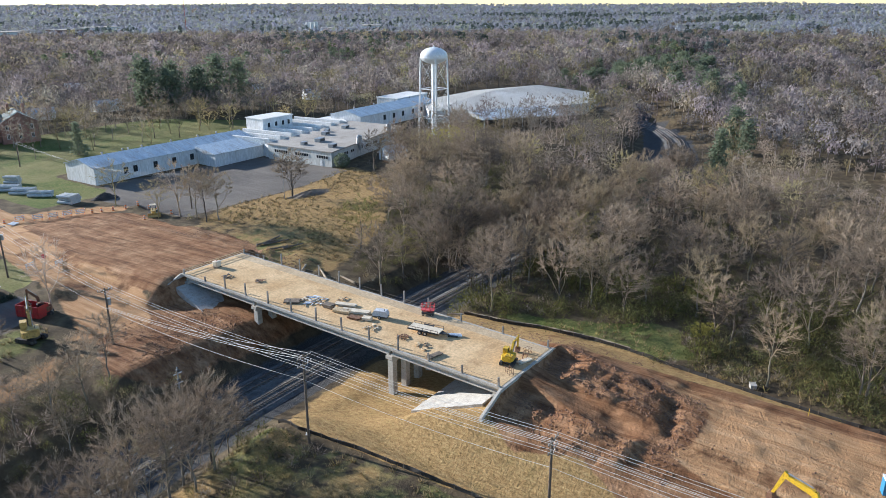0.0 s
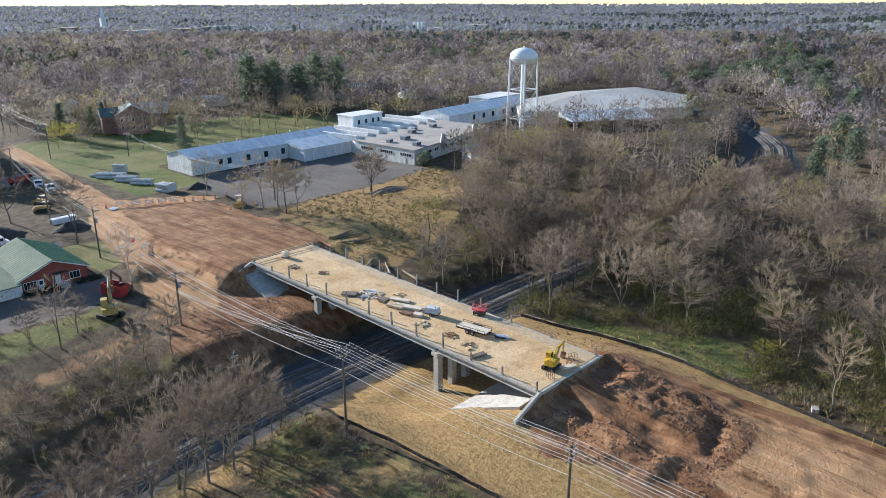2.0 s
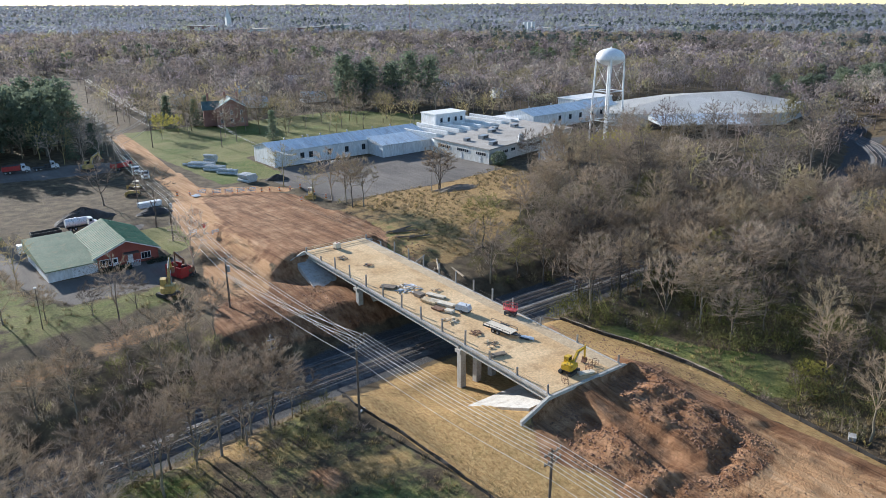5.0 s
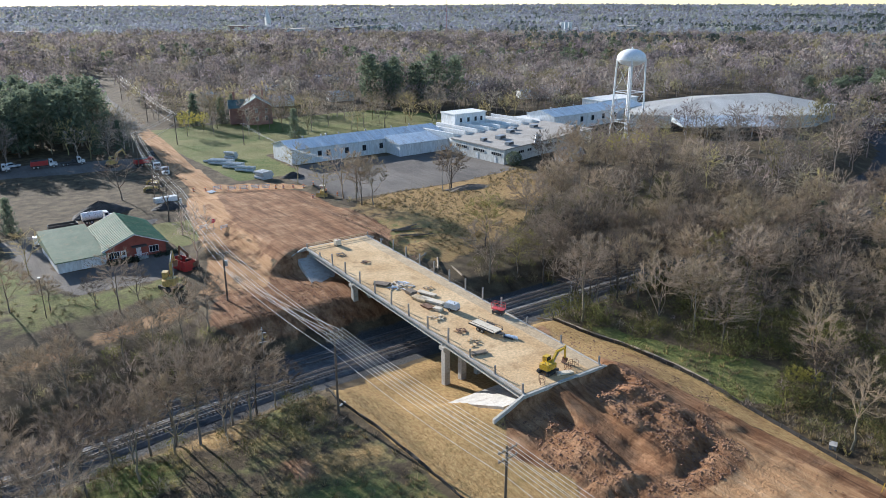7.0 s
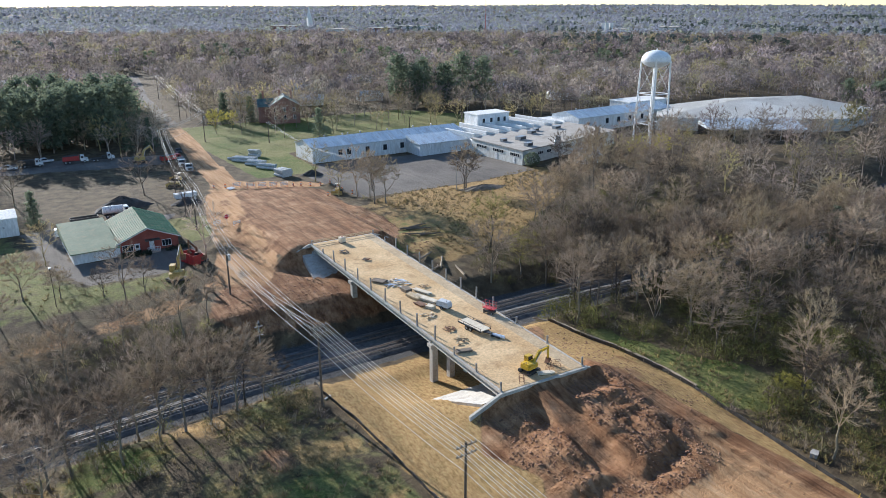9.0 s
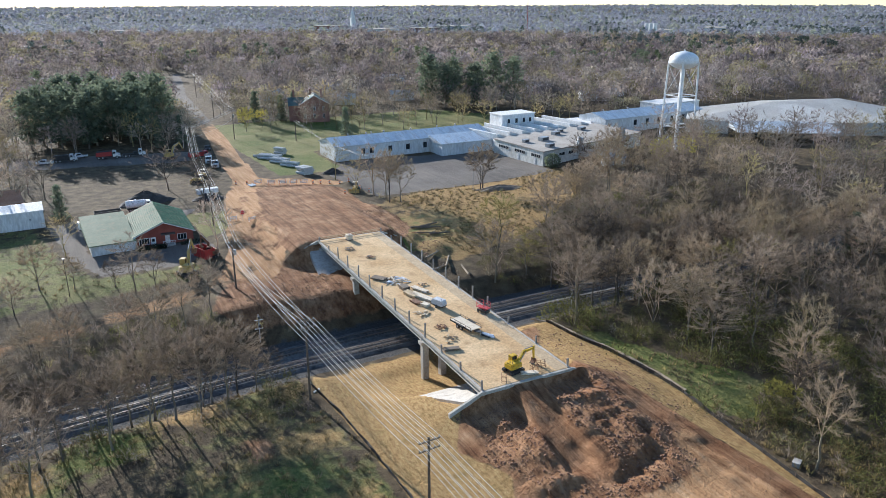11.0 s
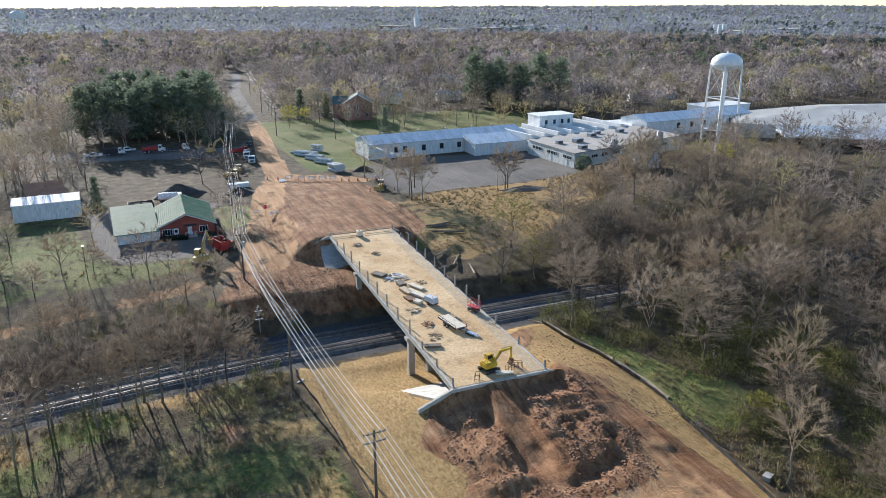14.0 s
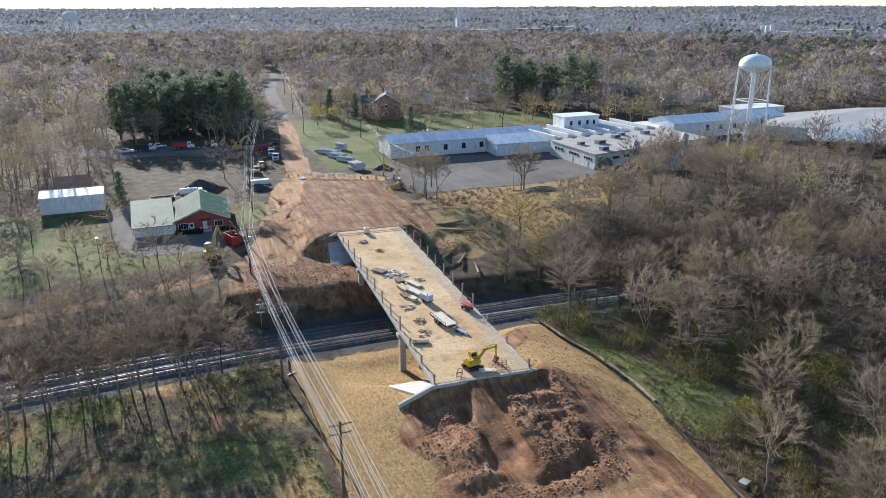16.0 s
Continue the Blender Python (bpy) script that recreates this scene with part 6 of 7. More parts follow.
def site_things():
    excavator(deck_pose(6.6, 2.6, -78), M["yellow"], "yellow midi excavator with raised boom at the end of the deck", 0, 30, -85, 0.84)
    excavator(at(-26.5, 72, 20), M["dull_yellow"], "dusty yellow excavator parked beside the office drive", -45, 62, -55, 1.25)
    excavator(at(-1.5, -41, -12), M["yellow"], "yellow excavator with a long boom on the clay road", 0, 40, -70, 1.35)
    excavator(at(-13, 194.5, -60), M["dull_yellow"], "dusty excavator in the equipment yard", 0, 50, -60, 1.2)
    excavator(at(-20, 80.5, 60), M["rust"], "old rust-red drilling machine beside the excavator", 0, 75, -85, 0.9)
    r = root("red_container", at(-21.5, 81.5, 20), "open red steel rubbish skip", "skip")
    bm = B()
    for a in ((-1.2, -2.4, 0.1, 1.2, 2.4, 0.25), (-1.2, -2.4, 0.25, -1.1, 2.4, 2.2), (1.1, -2.4, 0.25, 1.2, 2.4, 2.2), (-1.1, 2.3, 0.25, 1.1, 2.4, 2.2), (-1.1, -2.4, 0.25, 1.1, -2.3, 2.2)):
        bx(bm, *a)
    part("box", bm, M["red"], r)
    for k in range(5):
        part("rib", bx(B(), -1.28, -2.2 + k * 1.05, 0.1, -1.2, -2.1 + k * 1.05, 2.2), M["red"], r)
    bulldozer(at(27.6, 119.5, 150), "small dusty yellow bulldozer by the car park")
    bulldozer(at(-10.5, 152, 60), "dusty yellow bulldozer in the equipment yard")
    bulldozer(at(-8, 160, 20), "dusty yellow crawler loader in the equipment yard")
    truck(at(-29.4, 127.6, -88), "tank", M["white"], M["white"], "white water tank truck behind the office", 0.95)
    truck(at(-45.5, 207, -95), "dump", M["white"], M["black"], "dump truck with white cab and black body")
    truck(at(-32, 205.5, -95), "dump", M["white"], M["red"], "dump truck with white cab and red body", 1.05)
    truck(at(-23.5, 205, -92), "flat", M["white"], M["black"], "white flatbed truck in the yard")
    truck(at(-3.5, 190, -80), "dump", M["red"], M["red"], "red dump truck beside the road")
    truck(at(-1.6, 174, 175), "flat", M["white"], M["black"], "white service truck beside the road")
    truck(at(-2.0, 182, 172), "dump", M["white"], M["black"], "white and black tipper beside the road")
    pickup(at(-52, 205, 80), M["white"], "white pickup truck in the yard")
    pickup(at(-41, 212, 100), M["white"], "white pickup truck at the back of the yard")
    pickup(at(2, 206, 175), M["black"], "dark pickup truck on the road shoulder")
    r = root("dumpster", at(-37.6, 125.4, 2), "long black open-top roll-off container", "container")
    bm = B()
    for a in ((-3.2, -1.15, 0.1, 3.2, 1.15, 0.25), (-3.2, -1.15, 0.25, 3.2, -1.05, 1.5), (-3.2, 1.05, 0.25, 3.2, 1.15, 1.5), (-3.2, -1.05, 0.25, -3.1, 1.05, 1.5), (3.1, -1.05, 0.25, 3.2, 1.05, 1.5)):
        bx(bm, *a)
    part("box", bm, M["black"], r)
    for k in range(9):
        part("rib", bx(B(), -3.1 + k * 0.75, -1.22, 0.1, -3.0 + k * 0.75, -1.15, 1.5), M["black"], r)
    r = root("white_tank", at(-43.2, 116, 4), "white fuel tank box behind the garage wing", "tank")
    part("tank", bx(B(), -1.6, -1.0, 0.2, 1.6, 1.0, 1.9, bevel=0.2), M["white"], r)
    part("skid", bx(B(), -1.6, -1.0, 0, 1.6, 1.0, 0.2), M["dark_steel"], r)
    heap("gravel_mound", -27.5, 135, 6.6, 5.0, 3.2, M["asphalt_pile"], "dark conical heap of crushed asphalt", 1)
    heap("gravel_mound", -11.5, 130.5, 4.2, 3.5, 1.9, M["asphalt_pile"], "smaller dark heap of gravel", 2)
    heap("gravel_mound", 30.3, 146.5, 3.6, 2.6, 1.8, M["asphalt_pile"], "dark heap of mulch at the car park edge", 3)
    heap("brush_mound", 66, 103, 9, 3, 1.3, M["old_wood"], "long heap of cleared brush beside the car park", 4)
    r = root("trench_box", at(-10.5, 137, 5), "white steel trench box lying in the yard", "trench box")
    part("panel", bx(B(), -3, -0.15, 0, 3, 0.0, 1.3), M["white"], r)
    part("panel", bx(B(), -3, 1.4, 0, 3, 1.55, 1.3), M["white"], r)
    for x in (-2.6, 0, 2.6):
        part("spreader", cy(B(), (x, 0, 0.9), (x, 1.4, 0.9), 0.1, n=8), M["dark_steel"], r)
    part("top_plank", bx(B(), -3, -0.2, 1.3, 3, 1.6, 1.38), M["white"], r)
    # stacked drain pipes on the lawn's edge
    rng = random.Random(6)
    proto = root("drain_pipe", at(16, 180, 60), "grey concrete drain pipe lying on the grass", "pipe", "stored drain pipes")
    bm = B()
    for rad, nn in ((0.42, 14), (0.32, 14)):
        bmesh.ops.create_cone(bm, cap_ends=False, segments=nn, radius1=rad, radius2=rad, depth=2.4, matrix=pose(0, 0, 0.42, 90, 0, 0))
    part("barrel", bm, M["pipe"], proto)
    part("bell", cy(B(), (0, -1.25, 0.42), (0, -0.95, 0.42), 0.5, n=14), M["pipe"], proto)
    k = 0
    for cx, cyy, nx, ny, nz, rot in ((17.5, 178.5, 3, 4, 2, 40), (19.0, 171, 3, 3, 2, 40), (20.5, 164, 2, 3, 2, 40), (22, 151, 4, 2, 3, 20), (23.5, 186, 2, 2, 3, 30)):
        for i in range(nx):
            for j in range(ny):
                for q in range(nz):
                    off = Matrix.Rotation(radians(rot), 4, "Z") @ Vector(((i - nx / 2 + 0.5 * (q % 2)) * 0.95, (j - ny / 2) * 2.7 * 0.75, 0))
                    copy_thing(proto, at(cx + off.x, cyy + off.y, rot + rng.uniform(-2, 2), q * 0.78))
                    k += 1
    proto.matrix_world = at(14.8, 183, 60)
    # road barriers across the closed road
    b = root("road_barrier", at(5, 141.5, 0), "orange and white road closure barrier", "barrier", "road closure")
    for z in (0.5, 0.9, 1.3):
        part("board", bx(B(), -1.2, -0.03, z, 1.2, 0.03, z + 0.2), M["white"], b)
    for x in (-0.9, 0.9):
        part("upright", bx(B(), x - 0.05, -0.35, 0, x + 0.05, 0.35, 0.08), M["sign_orange"], b)
        part("upright", bx(B(), x - 0.04, -0.04, 0.08, x + 0.04, 0.04, 1.6), M["sign_orange"], b)
    for x, y, rz in ((8.5, 139.5, -25), (11.5, 138, -20), (14.5, 136.8, -10), (17.5, 136, -10)):
        copy_thing(b, at(x, y, rz))
    br = root("traffic_drum", at(20, 135, 0), "orange and white traffic drum", "drum", "road closure")
    for z0, z1, mt in ((0, 0.25, "sign_orange"), (0.25, 0.45, "white"), (0.45, 0.65, "sign_orange"), (0.65, 0.85, "white"), (0.85, 1.05, "sign_orange")):
        part("band", cy(B(), (0, 0, z0), (0, 0, z1), 0.28 - 0.06 * z0, n=12), M[mt], br)
    for x, y in ((22, 134), (24.5, 132.8), (27, 131), (29, 128.5), (30.5, 126), (30, 122), (24, 118), (2, 143), (-1, 144.5), (31, 117)):
        copy_thing(br, at(x, y))
    r = root("white_sheet_panel", at(2.8, 140.2, 30), "bright white sheet panel lying by the barriers", "panel")
    part("panel", bx(B(), -1.1, -0.8, 0.1, 1.1, 0.8, 0.25, pose(0, 0, 0.1, 8, 0, 0)), M["white"], r)
    # stop sign
    r = root("stop_sign", at(-8.2, 103.5, 6), "red octagonal stop sign on a steel post", "sign")
    part("post", bx(B(), -0.04, -0.02, -0.3, 0.04, 0.02, 2.4), M["steel"], r)
    oc = [(0.55 * math.cos(radians(22.5 + 45 * i)), 2.3 + 0.55 * math.sin(radians(22.5 + 45 * i))) for i in range(8)]
    pl = part("plate", ex(B(), oc, -0.06, -0.03, "y"), M["sign_red"], r, "red octagon with a white rim")
    part("rim", ex(B(), [(x * 1.07, 2.3 + (z - 2.3) * 1.07) for x, z in oc], -0.045, -0.025, "y"), M["white"], pl)
    tc = bpy.data.curves.new("word", "FONT")
    tc.body, tc.size, tc.align_x, tc.align_y, tc.extrude = "STOP", 0.42, "CENTER", "CENTER", 0.004
    tc.materials.append(M["white"])
    to = new("word", tc)
    to.parent = pl
    to.matrix_local = pose(0, -0.068, 2.3, 90, 0, 0)
    for x, y in ((-6.5, 101), (-10, 106)):
        r = root("road_barrier", at(x, y, 15), "low white and red barricade on the haul road", "barrier", "haul road barricades")
        for z in (0.4, 0.8):
            part("board", bx(B(), -1.0, -0.03, z, 1.0, 0.03, z + 0.2), M["white"], r)
        for sx in (-0.8, 0.8):
            part("leg", bx(B(), sx - 0.04, -0.3, 0, sx + 0.04, 0.3, 0.07), M["white"], r)
            part("leg", bx(B(), sx - 0.04, -0.04, 0.07, sx + 0.04, 0.04, 1.1), M["white"], r)
    # portable toilet
    r = root("portable_toilet", at(10.2, -44.6, 20), "blue portable toilet with a pale roof", "toilet")
    part("cabin", bx(B(), -0.55, -0.55, 0.1, 0.55, 0.55, 2.05, bevel=0.04), M["blue"], r)
    part("roof", bx(B(), -0.6, -0.6, 2.05, 0.6, 0.6, 2.25, bevel=0.08), M["white"], r)
    d = part("door", bx(B(), -0.42, -0.58, 0.2, 0.42, -0.55, 1.95), M["blue"], r)
    part("handle", bx(B(), 0.28, -0.62, 1.0, 0.34, -0.58, 1.15), M["black"], d)
    r = root("inlet_box", at(30.4, -25.6, 25) @ Matrix.Diagonal((0.72, 0.72, 0.72, 1)), "pale concrete drain inlet box beside the silt fence", "drain box")
    part("box", bx(B(), -0.8, -0.6, -0.4, 0.8, 0.6, 0.75, bevel=0.04), M["concrete"], r)
    part("lid", bx(B(), -0.85, -0.65, 0.75, 0.85, 0.65, 0.9), M["concrete"], r)
    # black slab on the solid face, painted as the darkness of an inlet slot
    part("opening_shade", bx(B(), -0.5, -0.63, 0.25, 0.5, -0.6, 0.6), M["black"], r)
    silt_fence([(-16.6, 25.5), (-17.2, 21), (-15.9, 12), (-15.4, 3), (-15.0, -8), (-14.8, -16), (-16.5, -36)], "sagging black silt fence at the foot of the straw bank")
    silt_fence([(27.8, 24.5), (28.4, 18), (30.0, 10), (30.7, 0), (30.7, -6), (29.6, -15), (28.6, -22), (27.6, -30), (26.6, -40), (26, -52)], "black silt fence along the toe of the clay bank")
    brush_line("straw_wattle", [(28.5, 24), (29.2, 18), (30.8, 10), (31.6, 0), (31.4, -6)], 0.22, M["log"], "straw wattle laid beside the silt fence", "wattle")
    r = root("white_bag", at(-17.2, 19.2, 30), "torn white sandbags at the end of the silt fence", "sandbags")
    for i in range(4):
        part("bag", bx(B(), -0.3 + 0.33 * i, -0.14, 0, 0.0 + 0.33 * i, 0.14, 0.16, bevel=0.05), M["white"], r)
    # stacked beams and fallen trunks beside the far abutment
    for i, (x, y, rz, l) in enumerate(((29, 79, -12, 5), (30.5, 77.5, -22, 6), (31.5, 79.5, 8, 5), (28.5, 74, -28, 6), (31, 72.5, -16, 5), (24, 62, 30, 6), (25.5, 58, 55, 7), (22.5, 56, 20, 5), (27, 53, 75, 6), (27.5, 25.5, 120, 4))):
        r = root("felled_log", at(x, y, rz, 0.25), "felled grey log lying in the grass", "log", "felled logs")
        part("trunk", cy(B(), (-l / 2, 0, 0), (l / 2, 0.2, 0.05), 0.24, 0.16, 8), M["log"] if i > 4 else M["old_wood"], r)
        part("branch_stub", cy(B(), (l * 0.2, 0.1, 0.1), (l * 0.32, 0.5, 0.5), 0.08, 0.04, 6), M["log"], r)
    # yellow marker stakes and drum of cable
    for x, y in ((25.5, -34), (-6, -33)):
        r = root("survey_stake", at(x, y), "yellow survey stake in the clay", "stake", "survey stakes")
        part("stake", bx(B(), -0.05, -0.03, -0.2, 0.05, 0.03, 1.1, pose(0, 0, 0, 0, 20, 0)), M["yellow"], r)
    clods()


site_things()

# ---- trees ----
def frame_of(d):
    d = d / np.linalg.norm(d)
    a = np.cross(d, (0.31, 0.87, 0.37))
    a = a / np.linalg.norm(a)
    return d, a, np.cross(d, a)


class Sticks:
    """Collects tapered sticks as triangles."""
    def __init__(self):
        self.v, self.f, self.n = [], [], 0

    def stick(self, p0, p1, r0, r1, sides=3):
        d, a, b = frame_of(np.subtract(p1, p0))
        k = np.arange(sides) * 2 * math.pi / sides
        ring = np.cos(k)[:, None] * a + np.sin(k)[:, None] * b
        if r1 <= 0:
            self.v.append(np.r_[p0 + ring * r0, [p1]])
            for i in range(sides):
                self.f.append((self.n + i, self.n + (i + 1) % sides, self.n + sides))
            self.n += sides + 1
        else:
            self.v.append(np.r_[p0 + ring * r0, p1 + ring * r1])
            for i in range(sides):
                j = (i + 1) % sides
                self.f += [(self.n + i, self.n + j, self.n + sides + j), (self.n + i, self.n + sides + j, self.n + sides + i)]
            self.n += 2 * sides

    def leaf(self, p, size, rng):
        q = rng.normal(size=(3, 3))
        self.v.append(np.asarray(p) + q / np.linalg.norm(q, axis=1)[:, None] * size)
        self.f.append((self.n, self.n + 1, self.n + 2))
        self.n += 3

    def arrays(self):
        return np.concatenate(self.v), np.array(self.f, int)


def lean(d, rng, amount):
    d = d + rng.normal(size=3) * amount
    return d / np.linalg.norm(d)


def slivers(crown, p, d, length, width, rng):
    """Fine twigs in bulk: one thin triangle each, from points p along directions d."""
    n = len(p)
    side = np.cross(d, rng.normal(size=(n, 3)))
    side = side / (np.linalg.norm(side, axis=1)[:, None] + 1e-9) * width
    v = np.stack([p - side, p + side, p + d * length[:, None]], 1).reshape(-1, 3)
    crown.v.append(v)
    crown.f += [(crown.n + 3 * i, crown.n + 3 * i + 1, crown.n + 3 * i + 2) for i in range(n)]
    crown.n += 3 * n


def unit(v):
    return v / (np.linalg.norm(v, axis=-1, keepdims=True) + 1e-9)


def bare_tree(seed, h, limbs=8, clusters=62, twigs=30, wide=0.36, fork=0.3, leafy=0.0, fat=1.0, coarse=False, leaf=0.13):
    """Trunk and crown of a leafless tree of height h: rising limbs, branches out to a lumpy domed crown, and a haze of fine twigs at their ends."""
    rng = np.random.RandomState(seed)
    trunk, crown = Sticks(), Sticks()
    centre, rad = np.array([0, 0, 0.6 * h]), np.array([wide, wide, 0.36]) * h
    p, r = np.zeros(3), 0.012 * h + 0.03
    starts = []
    for i in range(5):
        q = p + lean(np.array([0, 0, 1.0]), rng, 0.09) * h * 0.11
        trunk.stick(p - (0, 0, 0.4 if i == 0 else 0), q, r, r * 0.8, 5)
        if (i + 1) / 5 > fork:
            starts.append((q, r * 0.8))
        p, r = q, r * 0.8
    nodes = []
    for i in range(limbs):
        s0, sr = starts[int(i * len(starts) / limbs)]
        az = i * 2.4 + rng.uniform(-0.4, 0.4)
        el = math.radians(rng.uniform(20, 62) if i < limbs - 2 else rng.uniform(70, 88))
        out = np.array([math.cos(az) * math.cos(el), math.sin(az) * math.cos(el), math.sin(el)])
        goal = centre + out * rad * rng.uniform(0.62, 0.85)
        q, lr = s0, sr * 0.62
        for k in range(3):
            f = (k + 1) / 3
            e = s0 + (goal - s0) * f + rng.normal(size=3) * 0.018 * h + np.array([goal[0] - s0[0], goal[1] - s0[1], 0]) * 0.16 * math.sin(math.pi * f)
            crown.stick(q, e, lr * fat ** 0.5, lr * 0.62 * fat ** 0.5)
            nodes += [(q + e) / 2, e]
            q, lr = e, lr * 0.62
    nodes = np.array(nodes)
    g = (np.arange(clusters) + 0.5) / clusters
    zz, aa = 1 - 1.42 * g, np.arange(clusters) * 2.39996 + rng.uniform(0, 6.28)
    d = np.stack([np.sqrt(np.maximum(1 - zz * zz, 0)) * np.cos(aa), np.sqrt(np.maximum(1 - zz * zz, 0)) * np.sin(aa), zz], -1)
    d = unit(d + rng.normal(size=d.shape) * 0.12)
    lob = rng.normal(size=(5, 3))
    lump = 0.78 + 0.22 * np.max(d @ unit(lob).T, axis=1)
    C = centre + d * rad * (lump * rng.choice([0.5, 0.74, 0.86, 0.93], clusters, p=[0.16, 0.22, 0.3, 0.32]))[:, None]
    P, D, L = [], [], []
    for c, o in zip(C, d):
        cost = np.linalg.norm(nodes - c, axis=1) + 1.6 * np.maximum(nodes[:, 2] - c[2] + 0.05 * h, 0)
        n0 = nodes[np.argmin(cost)]
        m = (n0 + c) / 2 + rng.normal(size=3) * 0.012 * h - (0, 0, 0.012 * h)
        bw = 0.03 * fat
        if coarse:
            slivers(crown, n0[None], unit(c - n0)[None], np.array([np.linalg.norm(c - n0)]), bw, rng)
        else:
            crown.stick(n0, m, bw * 1.3, bw)
            crown.stick(m, c, bw, bw * 0.45)
        ax = c - n0
        t = rng.uniform(0.12, 1.05, twigs)[:, None] ** 0.8
        P.append(n0 + ax * t)
        D.append(unit(unit(ax) * 0.5 + o * 0.45 + np.array([0, 0, 0.4]) + rng.normal(size=(twigs, 3)) * 0.55))
        L.append(rng.uniform(0.035, 0.09, twigs) * h)
    P, D, L = np.concatenate(P), np.concatenate(D), np.concatenate(L)
    slivers(crown, P, D, L, 0.015 * fat, rng)
    if leafy:
        tips = P + D * (L * rng.uniform(0.3, 1.0, len(L)))[:, None]
        for q in tips[rng.rand(len(tips)) < leafy]:
            crown.leaf(q, leaf, rng)
    return trunk.arrays(), crown.arrays()


def pine(seed, h, tiers=9, clumps=7, cone=0.5, bare=0.3, size=0.5, per=22):
    """Trunk and needle crown of a pine or cedar."""
    rng = np.random.RandomState(seed)
    trunk, crown = Sticks(), Sticks()
    trunk.stick(np.array([0, 0, -0.4]), np.array([0, 0, h * 0.95]), 0.015 * h + 0.05, 0.04, 6)
    for i in range(tiers):
        f = i / (tiers - 1)
        z = h * (bare + (0.97 - bare) * f)
        rad = h * 0.24 * (1 - f * cone * 1.55 if cone > 0.5 else (1 - abs(f - 0.45) * 1.1)) + 0.2
        for j in range(clumps):
            a = j * 6.283 / clumps + i * 1.3 + rng.uniform(-0.3, 0.3)
            rr = rad * rng.uniform(0.55, 1.1)
            tip = np.array([math.cos(a) * rr, math.sin(a) * rr, z + rng.uniform(-0.05, 0.06) * h])
            trunk.stick(np.array([0, 0, z - 0.03 * h]), tip, 0.05, 0)
            for k in range(per):
                crown.leaf(tip * (1, 1, 0) * rng.uniform(0.45, 1.1) + (0, 0, tip[2]) + rng.normal(size=3) * (0.045 * h, 0.045 * h, 0.028 * h), size * rng.uniform(0.5, 1.1), rng)
    return trunk.arrays(), crown.arrays()


def shrub(seed, h, n=60, leafy=0.0, spread=0.55):
    """A low many-stemmed bush: arching stems, fine twigs in a rounded clump, and small leaves where it keeps them."""
    rng = np.random.RandomState(seed)
    s = Sticks()
    for i in range(max(5, n // 4)):
        a, u = rng.uniform(0, 6.28), rng.uniform(0.1, 1)
        t = np.array([math.cos(a) * h * spread * u, math.sin(a) * h * spread * u, h * rng.uniform(0.55, 0.85)])
        m = t * (0.35, 0.35, 0.55)
        slivers(s, np.array([[0, 0, -0.1], m]), unit(np.array([m + (0, 0, 0.1), t - m])), np.array([np.linalg.norm(m) + 0.2, np.linalg.norm(t - m)]), 0.035, rng)
    d = rng.normal(size=(n * 3, 3))
    d[:, 2] = np.abs(d[:, 2]) * 0.9
    d = unit(d)
    p = d * (h * spread, h * spread, h * 0.8) * rng.uniform(0.3, 0.9, (len(d), 1))
    slivers(s, p, unit(d * 0.6 + (0, 0, 0.5) + rng.normal(size=d.shape) * 0.4), rng.uniform(0.12, 0.3, len(d)) * h, 0.022, rng)
    k = int(n * leafy)
    if k:
        d = rng.normal(size=(k, 3))
        d[:, 2] = np.abs(d[:, 2])
        d = unit(d) * (1 + 0.25 * np.sin(5 * np.arctan2(d[:, 1], d[:, 0]) + seed))[:, None]
        for q in d * (h * spread, h * spread, h * 0.85) * rng.uniform(0.55, 1.0, (k, 1)):
            s.leaf(q, 0.1 * rng.uniform(0.6, 1.3), rng)
    return s.arrays()


def tree_thing(name, arrays, mats, label, category, group):
    (tv, tf), (cv, cf) = arrays
    t = bulk_mesh(name, tv, tf, np.ones((len(tv), 3)), mats[0])
    c = bulk_mesh("crown", cv, cf, np.ones((len(cv), 3)), mats[1], t)
    return tagged(t, label, category, group)


CLEAR = [  # plan polygons without trees
    FIELD, PARKING, DRIVE, LOT, CLAY_FAR, [(-4, 140), (11, 143), (14, 180), (18.5, 222), (22.5, 290), (28, 380), (47, 520), (27, 522), (9.5, 382), (5, 292), (1, 225), (-4, 180)], HAUL, CLAY_NEAR, STRAW, GREEN, YARD, VERGE,
    [(-70, 118), (-50, 118), (-50, 140), (-70, 140)], [(-45, 88), (-18, 88), (-18, 116), (-45, 116)],
    [(34, 158), (100, 152), (152, 128), (240, 104), (290, 108), (300, 190), (150, 190), (36, 186)], [(90, 116), (150, 120), (150, 190), (90, 190)],
    [(-60, 118), (0, 118), (0, 200), (-50, 192)], LAWN, [(180, 114), (240, 98), (290, 106), (292, 125), (186, 150)],
]


def free(x, y, margin=0.0):
    x, y = np.asarray(x, float), np.asarray(y, float)
    ok = np.ones(x.shape, bool)
    for c in CLEAR:
        ok &= ~inside(c, x, y)
    d = y - (track_y(x) + 2.3)
    ok &= (np.abs(d) > np.where((x > 150) & (x < 275), np.where(d > 0, 15.0, 7.5), np.where(x > 40, 4.8, 8.5))) | (x > 330)
    ok &= ~((x > -4) & (x < 19) & (y > -80) & (y < 150))
    return ok


